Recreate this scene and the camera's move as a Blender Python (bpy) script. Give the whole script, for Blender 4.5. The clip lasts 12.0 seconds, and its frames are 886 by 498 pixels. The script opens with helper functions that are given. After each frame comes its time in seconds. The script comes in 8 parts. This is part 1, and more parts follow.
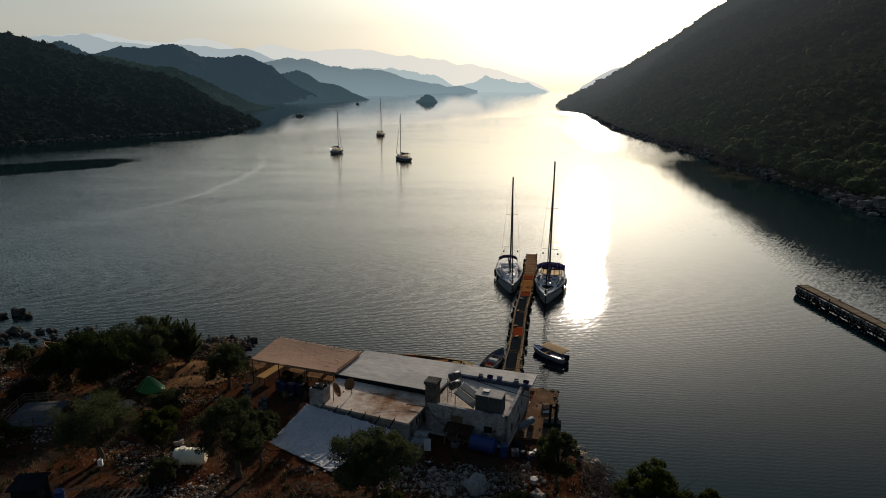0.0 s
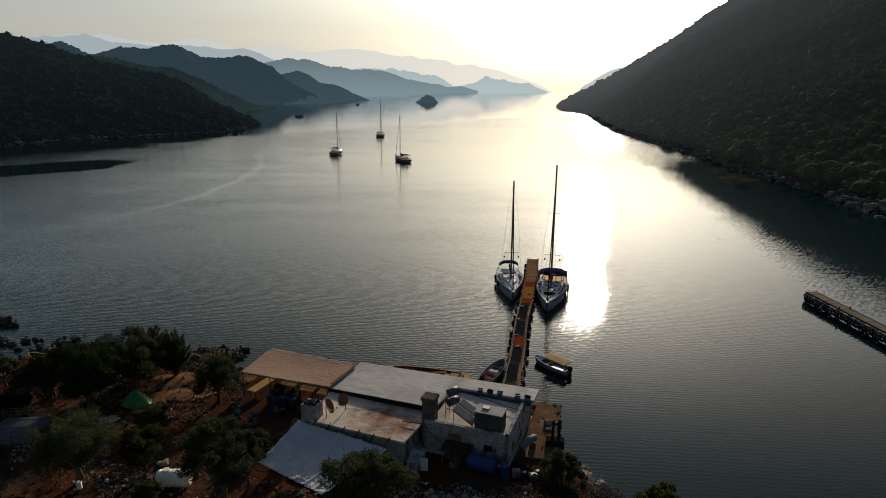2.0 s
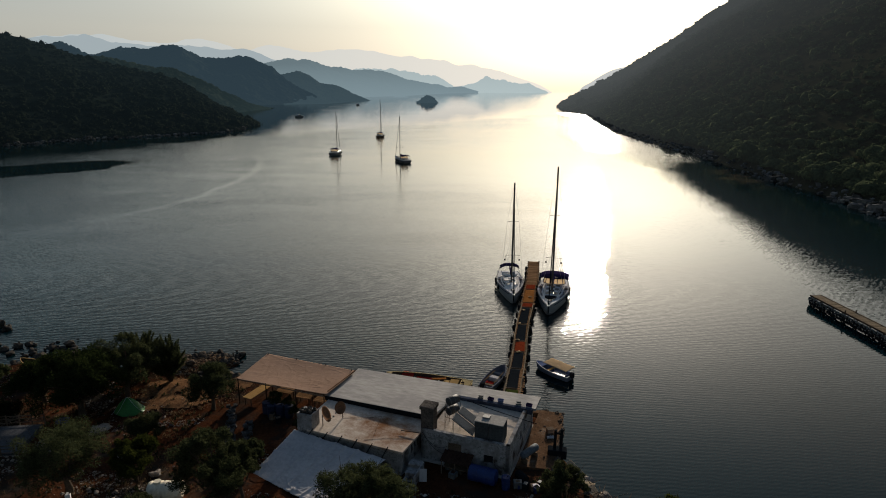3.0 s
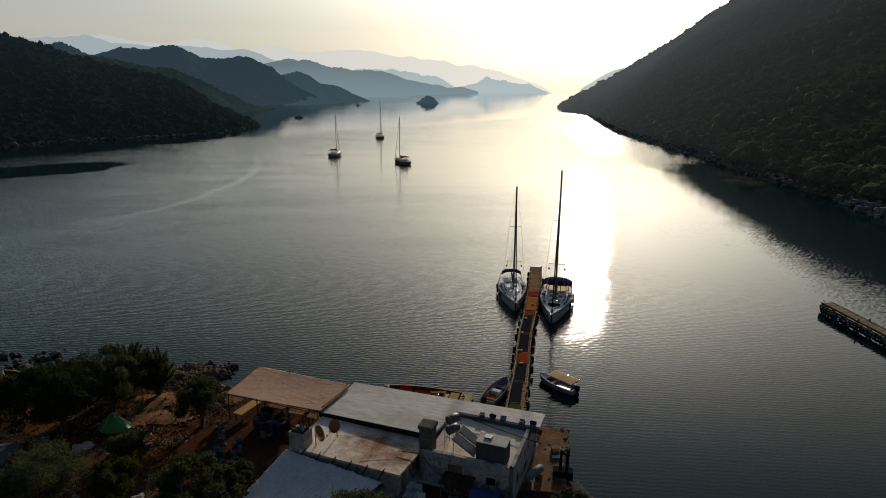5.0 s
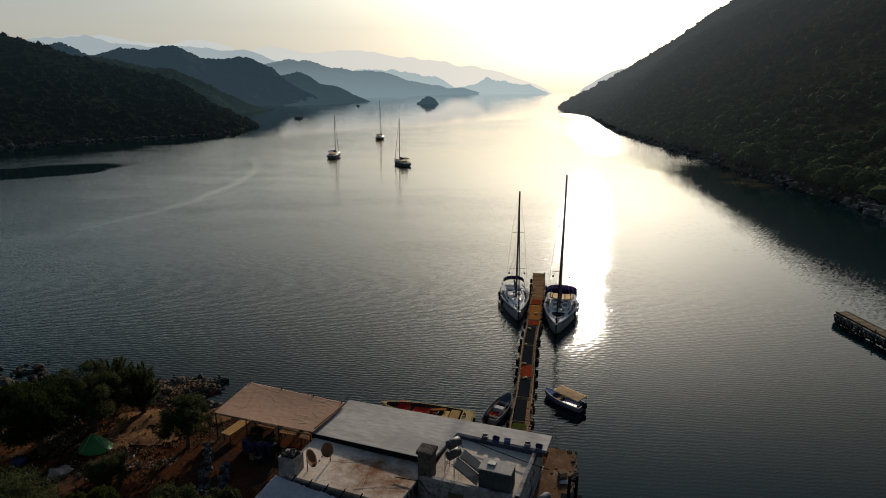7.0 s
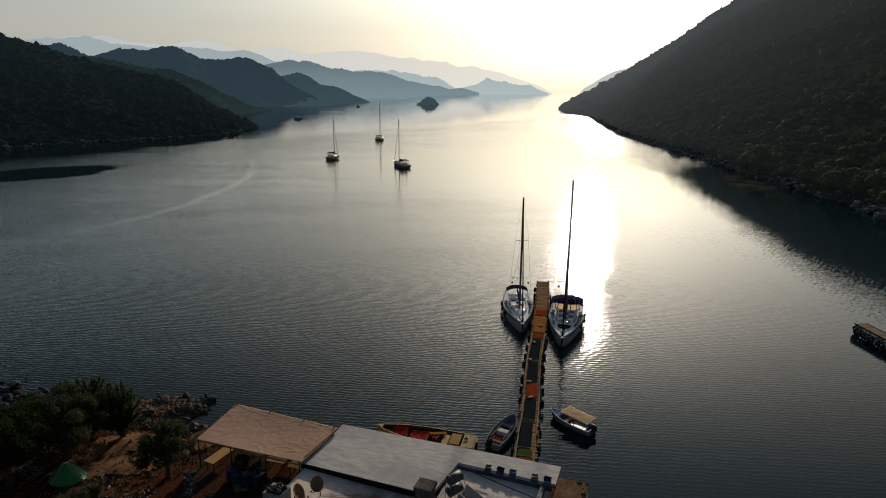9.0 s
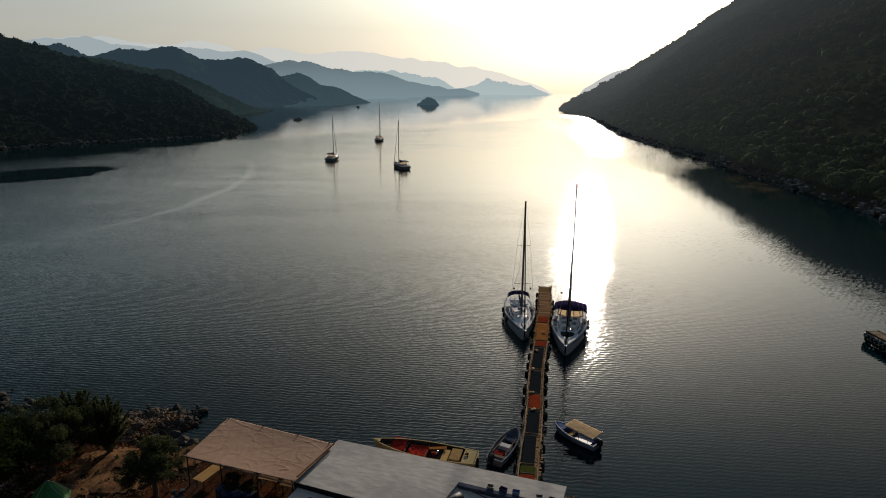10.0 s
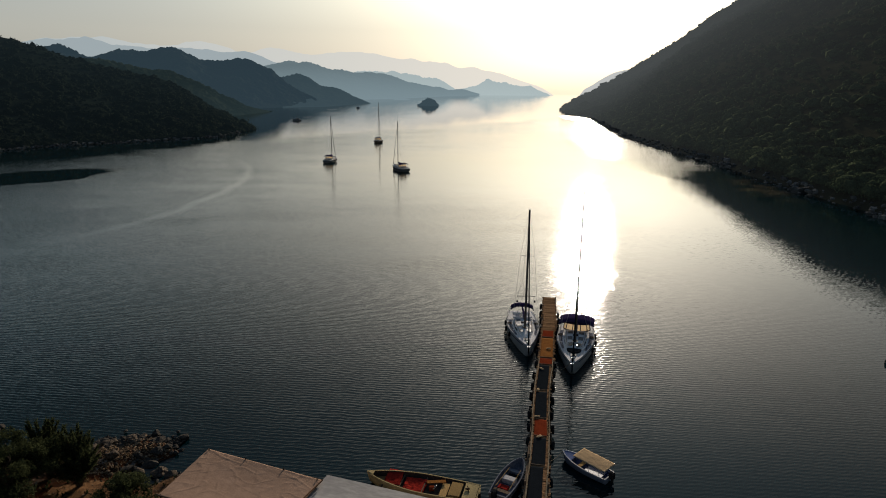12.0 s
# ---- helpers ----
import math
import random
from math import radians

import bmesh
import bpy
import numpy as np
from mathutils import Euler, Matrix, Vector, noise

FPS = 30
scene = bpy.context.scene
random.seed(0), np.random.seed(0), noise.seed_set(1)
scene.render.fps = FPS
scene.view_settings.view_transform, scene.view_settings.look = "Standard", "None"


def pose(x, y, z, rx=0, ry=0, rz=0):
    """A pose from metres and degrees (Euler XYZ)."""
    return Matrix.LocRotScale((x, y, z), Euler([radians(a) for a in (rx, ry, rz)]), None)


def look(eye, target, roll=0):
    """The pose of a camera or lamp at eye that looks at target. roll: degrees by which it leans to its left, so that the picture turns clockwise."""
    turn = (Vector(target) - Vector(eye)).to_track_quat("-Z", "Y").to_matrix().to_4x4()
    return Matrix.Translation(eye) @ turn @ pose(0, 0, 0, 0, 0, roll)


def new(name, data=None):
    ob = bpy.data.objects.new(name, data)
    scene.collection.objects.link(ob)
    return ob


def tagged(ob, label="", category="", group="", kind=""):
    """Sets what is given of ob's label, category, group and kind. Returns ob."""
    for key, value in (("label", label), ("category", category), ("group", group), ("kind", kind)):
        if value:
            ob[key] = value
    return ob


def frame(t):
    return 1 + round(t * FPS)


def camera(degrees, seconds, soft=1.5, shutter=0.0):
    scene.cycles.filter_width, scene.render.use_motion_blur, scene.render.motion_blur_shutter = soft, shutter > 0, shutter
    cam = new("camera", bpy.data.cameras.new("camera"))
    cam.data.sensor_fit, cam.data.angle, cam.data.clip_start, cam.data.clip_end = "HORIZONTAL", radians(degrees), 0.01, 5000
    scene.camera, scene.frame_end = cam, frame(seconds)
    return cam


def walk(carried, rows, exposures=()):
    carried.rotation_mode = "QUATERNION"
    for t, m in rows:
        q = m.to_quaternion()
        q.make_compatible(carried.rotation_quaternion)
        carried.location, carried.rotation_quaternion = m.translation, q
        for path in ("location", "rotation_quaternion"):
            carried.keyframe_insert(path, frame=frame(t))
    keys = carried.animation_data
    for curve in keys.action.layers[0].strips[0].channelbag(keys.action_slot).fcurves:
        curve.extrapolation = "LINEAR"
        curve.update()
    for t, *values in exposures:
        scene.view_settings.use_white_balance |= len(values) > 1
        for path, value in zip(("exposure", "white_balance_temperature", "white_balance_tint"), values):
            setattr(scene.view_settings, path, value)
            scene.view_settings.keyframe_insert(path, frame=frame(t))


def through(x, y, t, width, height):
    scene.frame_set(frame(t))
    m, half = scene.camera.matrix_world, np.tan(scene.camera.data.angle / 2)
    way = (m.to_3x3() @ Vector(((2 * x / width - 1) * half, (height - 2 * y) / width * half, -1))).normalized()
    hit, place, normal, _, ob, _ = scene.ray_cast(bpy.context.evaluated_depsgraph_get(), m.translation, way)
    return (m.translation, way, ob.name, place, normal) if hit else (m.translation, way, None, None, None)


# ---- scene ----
# ---------------------------------------------------------------- camera
cam = camera(72.02, 12.0, soft=1.0)
ROWS = [
    (0.0, 0.045, 0.606, 25.964, 0.761, -14.811, 0.275),
    (0.5, 0.096, 1.138, 26.001, 0.771, -14.803, 0.277),
    (1.0, 0.139, 1.682, 26.035, 0.780, -14.794, 0.278),
    (1.5, 0.174, 2.234, 26.064, 0.789, -14.786, 0.280),
    (2.0, 0.201, 2.789, 26.091, 0.798, -14.777, 0.281),
    (2.5, 0.222, 3.347, 26.115, 0.806, -14.768, 0.283),
    (3.0, 0.237, 3.909, 26.137, 0.814, -14.759, 0.284),
    (4.0, 0.250, 5.055, 26.175, 0.830, -14.739, 0.287),
    (5.0, 0.246, 6.262, 26.208, 0.845, -14.718, 0.290),
    (6.0, 0.231, 7.570, 26.240, 0.859, -14.695, 0.293),
    (7.0, 0.209, 9.019, 26.273, 0.873, -14.672, 0.296),
    (8.0, 0.185, 10.632, 26.310, 0.885, -14.647, 0.299),
    (9.0, 0.165, 12.408, 26.354, 0.897, -14.621, 0.302),
    (9.5, 0.158, 13.345, 26.380, 0.902, -14.607, 0.303),
    (10.0, 0.154, 14.305, 26.409, 0.907, -14.593, 0.305),
    (10.5, 0.153, 15.274, 26.441, 0.912, -14.579, 0.306),
    (11.0, 0.157, 16.236, 26.477, 0.917, -14.565, 0.308),
    (11.5, 0.165, 17.170, 26.517, 0.922, -14.550, 0.309),
    (12.0, 0.179, 18.051, 26.561, 0.926, -14.535, 0.311),
]


def aim(x, y, z, yaw, pitch, roll):
    a, b = radians(yaw), radians(pitch)
    way = Vector((-math.sin(a) * math.cos(b), math.cos(a) * math.cos(b), math.sin(b)))
    eye = Vector((x, y, z))
    return look(eye, eye + way, roll)


walk(cam, [(r[0], aim(*r[1:])) for r in ROWS], exposures=((0.0, 0.05), (5.0, 0.02), (12.0, -0.04)))

# ---------------------------------------------------------------- light
SUN_AZ, SUN_EL = radians(13.1), radians(13.9)
SUN_WAY = Vector((math.sin(SUN_AZ) * math.cos(SUN_EL), math.cos(SUN_AZ) * math.cos(SUN_EL), math.sin(SUN_EL)))
world = bpy.data.worlds.new("sky")
scene.world = world
world.use_nodes = True
wn = world.node_tree.nodes
sky = wn.new("ShaderNodeTexSky")
sky.sky_type = "NISHITA"
sky.sun_disc = False
sky.sun_elevation, sky.sun_rotation = SUN_EL, SUN_AZ
sky.altitude, sky.air_density, sky.dust_density, sky.ozone_density = 20, 1.0, 3.2, 1.0
grey = wn.new("ShaderNodeHueSaturation")  # hazy air: paler than a clean sky
grey.inputs["Saturation"].default_value, grey.inputs["Value"].default_value = 0.7, 0.2
links = world.node_tree.links
links.new(sky.outputs[0], grey.inputs["Color"])
# the sea haze itself: a layer that thins out upwards, and the wide glow round the sun, reddened low over the water
way, split, facing = wn.new("ShaderNodeTexCoord"), wn.new("ShaderNodeSeparateXYZ"), wn.new("ShaderNodeVectorMath")
links.new(way.outputs["Generated"], split.inputs[0])
facing.operation = "DOT_PRODUCT"
facing.inputs[1].default_value = SUN_WAY
links.new(way.outputs["Generated"], facing.inputs[0])
STRENGTH = 0.055


def by_height(stops_at):
    """Colours by height over the horizon."""
    ramp = wn.new("ShaderNodeValToRGB")
    links.new(split.outputs["Z"], ramp.inputs[0])
    e = ramp.color_ramp.elements
    e[0].position, e[0].color = stops_at[0][0], (*stops_at[0][1], 1)
    e[1].position, e[1].color = stops_at[-1][0], (*stops_at[-1][1], 1)
    for at, c in stops_at[1:-1]:
        e.new(at).color = (*c, 1)
    return ramp.outputs[0]


def towards_sun(power, gain):
    """A glow that falls off with the angle from the sun."""
    p, g = wn.new("ShaderNodeMath"), wn.new("ShaderNodeMath")
    p.operation, g.operation = "POWER", "MULTIPLY"
    keep = wn.new("ShaderNodeMath")
    keep.operation = "MAXIMUM"
    links.new(facing.outputs["Value"], keep.inputs[0])
    keep.inputs[1].default_value = 0.0
    links.new(keep.outputs[0], p.inputs[0])
    p.inputs[1].default_value = power
    links.new(p.outputs[0], g.inputs[0])
    g.inputs[1].default_value = gain
    return g.outputs[0]


def scaled(colour, share):
    out = wn.new("ShaderNodeVectorMath")
    out.operation = "SCALE"
    links.new(colour, out.inputs[0])
    if isinstance(share, float):
        out.inputs["Scale"].default_value = share
    else:
        links.new(share, out.inputs["Scale"])
    return out.outputs[0]


def total(a, b):
    out = wn.new("ShaderNodeVectorMath")
    links.new(a, out.inputs[0])
    links.new(b, out.inputs[1])
    return out.outputs[0]


layer = by_height([(0.0, (0.36, 0.35, 0.31)), (0.08, (0.395, 0.40, 0.365)), (0.16, (0.345, 0.395, 0.40)), (0.22, (0.25, 0.33, 0.36)), (0.29, (0.12, 0.195, 0.24)), (0.42, (0.012, 0.022, 0.03)), (0.65, (0.032, 0.064, 0.115)), (1.0, (0.042, 0.080, 0.150))])
redden = by_height([(0.0, (0.38, 0.295, 0.195)), (0.05, (0.42, 0.345, 0.24)), (0.09, (0.42, 0.355, 0.235)), (0.13, (0.68, 0.60, 0.41)), (0.18, (1.0, 0.89, 0.68)), (0.32, (1.0, 0.885, 0.72)), (0.42, (0.80, 0.755, 0.67)), (0.52, (0.41, 0.455, 0.45)), (0.62, (0.31, 0.37, 0.375)), (1.0, (0.36, 0.38, 0.38))])
glow, core = scaled(redden, towards_sun(8.5, 1.22)), scaled(redden, towards_sun(46.0, 1.75))
air_light = scaled(total(layer, total(glow, core)), 1 / STRENGTH)
links.new(total(grey.outputs[0], air_light), wn["Background"].inputs["Color"])
wn["Background"].inputs["Strength"].default_value = STRENGTH

sun = new("sun", bpy.data.lights.new("sun", "SUN"))
sun.data.energy, sun.data.angle, sun.data.color = 4.6, radians(2.0), (1.0, 0.88, 0.73)
sun.matrix_world = look(SUN_WAY * 200, (0, 0, 0))


# ---------------------------------------------------------------- materials
def material(name, base, dark, scale, rough=0.8, island_tone=0.0, gloss=None, metal=0.0, fine=8.0, bump=0.3, bump_scale=None, random_tone=0.0, stretch=(1, 1, 1), stain=None, stain_scale=0.5, stain_at=0.55, stain_spot=None):
    """Base colour varied at two scales, with fine relief. Optional stain: a third colour in patches."""
    m = bpy.data.materials.new(name)
    m.use_nodes = True
    n, l = m.node_tree.nodes, m.node_tree.links
    bsdf = n["Principled BSDF"]
    tc = n.new("ShaderNodeTexCoord")
    mp = n.new("ShaderNodeMapping")
    mp.inputs["Scale"].default_value = stretch
    l.new(tc.outputs["Object"], mp.inputs["Vector"])
    big, small = n.new("ShaderNodeTexNoise"), n.new("ShaderNodeTexNoise")
    for node, sc, det in ((big, scale, 4), (small, scale * fine, 6)):
        node.inputs["Scale"].default_value = sc
        node.inputs["Detail"].default_value = det
        node.inputs["Roughness"].default_value = 0.65
        l.new(mp.outputs[0], node.inputs["Vector"])
    add = n.new("ShaderNodeMath")
    add.operation = "MULTIPLY_ADD"
    add.inputs[1].default_value = 0.6
    l.new(small.outputs["Fac"], add.inputs[0])
    half = n.new("ShaderNodeMath")
    half.operation = "MULTIPLY"
    half.inputs[1].default_value = 0.5
    l.new(big.outputs["Fac"], half.inputs[0])
    l.new(half.outputs[0], add.inputs[2])
    ramp = n.new("ShaderNodeValToRGB")
    ramp.color_ramp.elements[0].position, ramp.color_ramp.elements[1].position = 0.38, 0.7
    ramp.color_ramp.elements[0].color, ramp.color_ramp.elements[1].color = (*dark, 1), (*base, 1)
    l.new(add.outputs[0], ramp.inputs[0])
    colour = ramp.outputs[0]
    if stain:
        st = n.new("ShaderNodeTexNoise")
        st.inputs["Scale"].default_value, st.inputs["Detail"].default_value, st.inputs["Roughness"].default_value = stain_scale, 7, 0.7
        l.new(tc.outputs["Object"], st.inputs["Vector"])
        mask = n.new("ShaderNodeMapRange")
        mask.inputs["From Min"].default_value, mask.inputs["From Max"].default_value = stain_at, stain_at + (0.32 if stain_spot else 0.14)
        if stain_spot:  # gathered round one place: (x, y, z, radius)
            off, length, pull = n.new("ShaderNodeVectorMath"), n.new("ShaderNodeVectorMath"), n.new("ShaderNodeMath")
            off.operation, length.operation, pull.operation = "SUBTRACT", "LENGTH", "MULTIPLY_ADD"
            l.new(tc.outputs["Object"], off.inputs[0])
            off.inputs[1].default_value = stain_spot[:3]
            l.new(off.outputs[0], length.inputs[0])
            l.new(length.outputs["Value"], pull.inputs[0])
            pull.inputs[1].default_value = -0.3 / stain_spot[3]
            l.new(st.outputs["Fac"], pull.inputs[2])
            l.new(pull.outputs[0], mask.inputs["Value"])
        else:
            l.new(st.outputs["Fac"], mask.inputs["Value"])
        mix = n.new("ShaderNodeMix")
        mix.data_type = "RGBA"
        l.new(mask.outputs[0], mix.inputs["Factor"])
        l.new(colour, mix.inputs["A"])
        mix.inputs["B"].default_value = (*stain, 1)
        colour = mix.outputs["Result"]
    if random_tone:
        info, hsv, mr = n.new("ShaderNodeObjectInfo"), n.new("ShaderNodeHueSaturation"), n.new("ShaderNodeMapRange")
        mr.inputs["To Min"].default_value, mr.inputs["To Max"].default_value = 1 - random_tone, 1 + random_tone
        l.new(info.outputs["Random"], mr.inputs["Value"])
        l.new(mr.outputs[0], hsv.inputs["Value"])
        l.new(colour, hsv.inputs["Color"])
        colour = hsv.outputs[0]
    if island_tone:
        geo, hsv, mr = n.new("ShaderNodeNewGeometry"), n.new("ShaderNodeHueSaturation"), n.new("ShaderNodeMapRange")
        mr.inputs["To Min"].default_value, mr.inputs["To Max"].default_value = 1 - island_tone, 1 + island_tone
        l.new(geo.outputs["Random Per Island"], mr.inputs["Value"])
        l.new(mr.outputs[0], hsv.inputs["Value"])
        l.new(colour, hsv.inputs["Color"])
        colour = hsv.outputs[0]
    l.new(colour, bsdf.inputs["Base Color"])
    bsdf.inputs["Roughness"].default_value, bsdf.inputs["Metallic"].default_value = rough, metal
    bsdf.inputs["Specular IOR Level"].default_value = gloss if gloss is not None else (0.0 if rough >= 0.74 else 0.4)
    if bump:
        b = n.new("ShaderNodeBump")
        b.inputs["Strength"].default_value, b.inputs["Distance"].default_value = bump, 0.03 if not bump_scale else bump_scale
        l.new(small.outputs["Fac"], b.inputs["Height"])
        l.new(b.outputs[0], bsdf.inputs["Normal"])
    return m


def leaf_material(name, light, dark, scale=1.2, through=0.3):
    m = material(name, light, dark, scale, rough=0.85, bump=0, fine=5)
    m.node_tree.nodes["Principled BSDF"].inputs["Specular IOR Level"].default_value = 0.0
    n, l = m.node_tree.nodes, m.node_tree.links
    geo, hsv, mr = n.new("ShaderNodeNewGeometry"), n.new("ShaderNodeHueSaturation"), n.new("ShaderNodeMapRange")
    mr.inputs["To Min"].default_value, mr.inputs["To Max"].default_value = 0.55, 1.35
    l.new(geo.outputs["Random Per Island"], mr.inputs["Value"])
    l.new(mr.outputs[0], hsv.inputs["Value"])
    bsdf = n["Principled BSDF"]
    l.new(bsdf.inputs["Base Color"].links[0].from_socket, hsv.inputs["Color"])
    l.new(hsv.outputs[0], bsdf.inputs["Base Color"])
    tr, mix = n.new("ShaderNodeBsdfTranslucent"), n.new("ShaderNodeMixShader")
    l.new(hsv.outputs[0], tr.inputs["Color"])
    mix.inputs[0].default_value = through
    l.new(bsdf.outputs[0], mix.inputs[1])
    l.new(tr.outputs[0], mix.inputs[2])
    l.new(mix.outputs[0], n["Material Output"].inputs["Surface"])
    return m


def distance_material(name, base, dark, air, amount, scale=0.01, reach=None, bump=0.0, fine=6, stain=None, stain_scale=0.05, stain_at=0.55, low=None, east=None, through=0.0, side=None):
    """Hillside with kilometres of lit air painted on as haze: emission mixed into its colour.
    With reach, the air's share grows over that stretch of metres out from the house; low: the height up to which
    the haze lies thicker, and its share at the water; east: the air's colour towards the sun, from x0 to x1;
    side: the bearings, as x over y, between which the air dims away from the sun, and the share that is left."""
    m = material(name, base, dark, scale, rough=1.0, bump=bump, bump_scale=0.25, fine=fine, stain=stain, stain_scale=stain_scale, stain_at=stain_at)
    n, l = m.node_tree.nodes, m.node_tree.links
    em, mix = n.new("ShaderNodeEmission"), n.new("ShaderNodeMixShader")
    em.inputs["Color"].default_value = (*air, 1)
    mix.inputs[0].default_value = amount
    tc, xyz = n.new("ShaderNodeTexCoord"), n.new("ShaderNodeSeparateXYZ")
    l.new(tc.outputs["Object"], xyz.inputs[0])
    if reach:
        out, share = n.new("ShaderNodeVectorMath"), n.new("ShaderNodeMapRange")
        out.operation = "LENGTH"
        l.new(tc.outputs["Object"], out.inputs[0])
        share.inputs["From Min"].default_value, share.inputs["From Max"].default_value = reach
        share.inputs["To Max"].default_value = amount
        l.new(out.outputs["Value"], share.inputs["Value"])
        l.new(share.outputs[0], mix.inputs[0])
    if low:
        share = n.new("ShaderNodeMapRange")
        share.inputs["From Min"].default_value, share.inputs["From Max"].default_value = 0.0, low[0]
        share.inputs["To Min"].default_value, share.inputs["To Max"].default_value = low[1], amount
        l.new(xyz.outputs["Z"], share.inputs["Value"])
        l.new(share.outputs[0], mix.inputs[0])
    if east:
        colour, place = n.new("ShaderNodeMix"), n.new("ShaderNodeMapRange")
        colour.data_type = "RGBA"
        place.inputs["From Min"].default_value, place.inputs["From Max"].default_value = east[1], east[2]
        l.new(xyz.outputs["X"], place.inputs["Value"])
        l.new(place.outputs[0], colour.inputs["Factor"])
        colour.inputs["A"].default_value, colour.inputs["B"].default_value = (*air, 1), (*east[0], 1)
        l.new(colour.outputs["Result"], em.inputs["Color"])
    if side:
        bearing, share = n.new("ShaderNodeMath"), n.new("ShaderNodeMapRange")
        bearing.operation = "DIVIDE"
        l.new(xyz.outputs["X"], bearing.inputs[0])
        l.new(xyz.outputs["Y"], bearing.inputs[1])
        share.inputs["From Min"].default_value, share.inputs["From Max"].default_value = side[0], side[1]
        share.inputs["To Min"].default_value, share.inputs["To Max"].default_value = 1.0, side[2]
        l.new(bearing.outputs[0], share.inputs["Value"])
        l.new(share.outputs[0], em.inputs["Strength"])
    surface = n["Principled BSDF"].outputs[0]
    if through:  # thin leaves let the sun through
        tr, both = n.new("ShaderNodeBsdfTranslucent"), n.new("ShaderNodeMixShader")
        l.new(n["Principled BSDF"].inputs["Base Color"].links[0].from_socket, tr.inputs["Color"])
        both.inputs[0].default_value = through
        l.new(surface, both.inputs[1])
        l.new(tr.outputs[0], both.inputs[2])
        surface = both.outputs[0]
    l.new(surface, mix.inputs[1])
    l.new(em.outputs[0], mix.inputs[2])
    l.new(mix.outputs[0], n["Material Output"].inputs["Surface"])
    return m


def water_material():
    m = bpy.data.materials.new("sea_water")
    m.use_nodes = True
    n, l = m.node_tree.nodes, m.node_tree.links
    bsdf = n["Principled BSDF"]
    bsdf.inputs["IOR"].default_value = 1.33
    tc = n.new("ShaderNodeTexCoord")

    def noise_at(scale, stretch, detail, turn=0.0, rough=0.55):
        mp, t = n.new("ShaderNodeMapping"), n.new("ShaderNodeTexNoise")
        mp.inputs["Scale"].default_value = (stretch, 1, 1)
        mp.inputs["Rotation"].default_value = (0, 0, radians(turn))
        t.inputs["Scale"].default_value, t.inputs["Detail"].default_value, t.inputs["Roughness"].default_value = scale, detail, rough
        l.new(tc.outputs["Object"], mp.inputs["Vector"])
        l.new(mp.outputs[0], t.inputs["Vector"])
        return t

    def vec(op, a, b):
        v = n.new("ShaderNodeVectorMath")
        v.operation = op
        for i, s in enumerate((a, b)):
            if isinstance(s, (tuple, float)):
                v.inputs[i].default_value = s if isinstance(s, tuple) else (s, s, s)
            elif s is not None:
                l.new(s, v.inputs[i])
        return v.outputs[0]

    # calm and ruffled patches, drawn out across the wind
    patch = noise_at(0.018, 0.35, 3, 12)
    pr = n.new("ShaderNodeMapRange")
    pr.inputs["From Min"].default_value, pr.inputs["From Max"].default_value = 0.38, 0.62
    pr.inputs["To Min"].default_value, pr.inputs["To Max"].default_value = 0.72, 1.08
    l.new(patch.outputs["Fac"], pr.inputs["Value"])
    # a slick of still water off the headland
    wob = vec("MULTIPLY", vec("SUBTRACT", noise_at(0.03, 0.5, 3).outputs["Color"], 0.5), (34.0, 30.0, 0.0))
    mp = n.new("ShaderNodeMapping")
    mp.vector_type = "TEXTURE"
    mp.inputs["Location"].default_value, mp.inputs["Rotation"].default_value, mp.inputs["Scale"].default_value = (-140, 195, 0), (0, 0, radians(47)), (42, 15, 1)
    l.new(vec("ADD", tc.outputs["Object"], wob), mp.inputs["Vector"])
    far = n.new("ShaderNodeVectorMath")
    far.operation = "LENGTH"
    l.new(mp.outputs[0], far.inputs[0])
    still = n.new("ShaderNodeMapRange")
    still.inputs["From Min"].default_value, still.inputs["From Max"].default_value = 0.85, 1.1
    still.inputs["To Min"].default_value, still.inputs["To Max"].default_value = 0.06, 1.0
    l.new(far.outputs["Value"], still.inputs["Value"])
    split = n.new("ShaderNodeSeparateXYZ")
    l.new(vec("ADD", tc.outputs["Object"], wob), split.inputs[0])

    def mapped(value, x0, x1, y0, y1):
        r = n.new("ShaderNodeMapRange")
        r.inputs["From Min"].default_value, r.inputs["From Max"].default_value = x0, x1
        r.inputs["To Min"].default_value, r.inputs["To Max"].default_value = y0, y1
        r.interpolation_type = "SMOOTHSTEP"
        l.new(value, r.inputs["Value"])
        return r.outputs[0]

    def num(op, a, b):
        v = n.new("ShaderNodeMath")
        v.operation = op
        for i, q in enumerate((a, b)):
            if isinstance(q, float):
                v.inputs[i].default_value = q
            else:
                l.new(q, v.inputs[i])
        return v.outputs[0]

    def oval(x, y, rx, ry, turn=0.0, inner=0.6):
        """1 inside a ragged oval, 0 outside."""
        mp, far = n.new("ShaderNodeMapping"), n.new("ShaderNodeVectorMath")
        mp.vector_type, far.operation = "TEXTURE", "LENGTH"
        mp.inputs["Location"].default_value, mp.inputs["Rotation"].default_value, mp.inputs["Scale"].default_value = (x, y, 0), (0, 0, radians(turn)), (rx, ry, 1)
        l.new(vec("ADD", tc.outputs["Object"], vec("MULTIPLY", wob, 0.25)), mp.inputs["Vector"])
        l.new(mp.outputs[0], far.inputs[0])
        return mapped(far.outputs["Value"], inner, 1.1, 1.0, 0.0)

    # sheltered water under the hills on both sides
    beside = num("SUBTRACT", split.outputs["X"], num("MULTIPLY", split.outputs["Y"], 0.26))
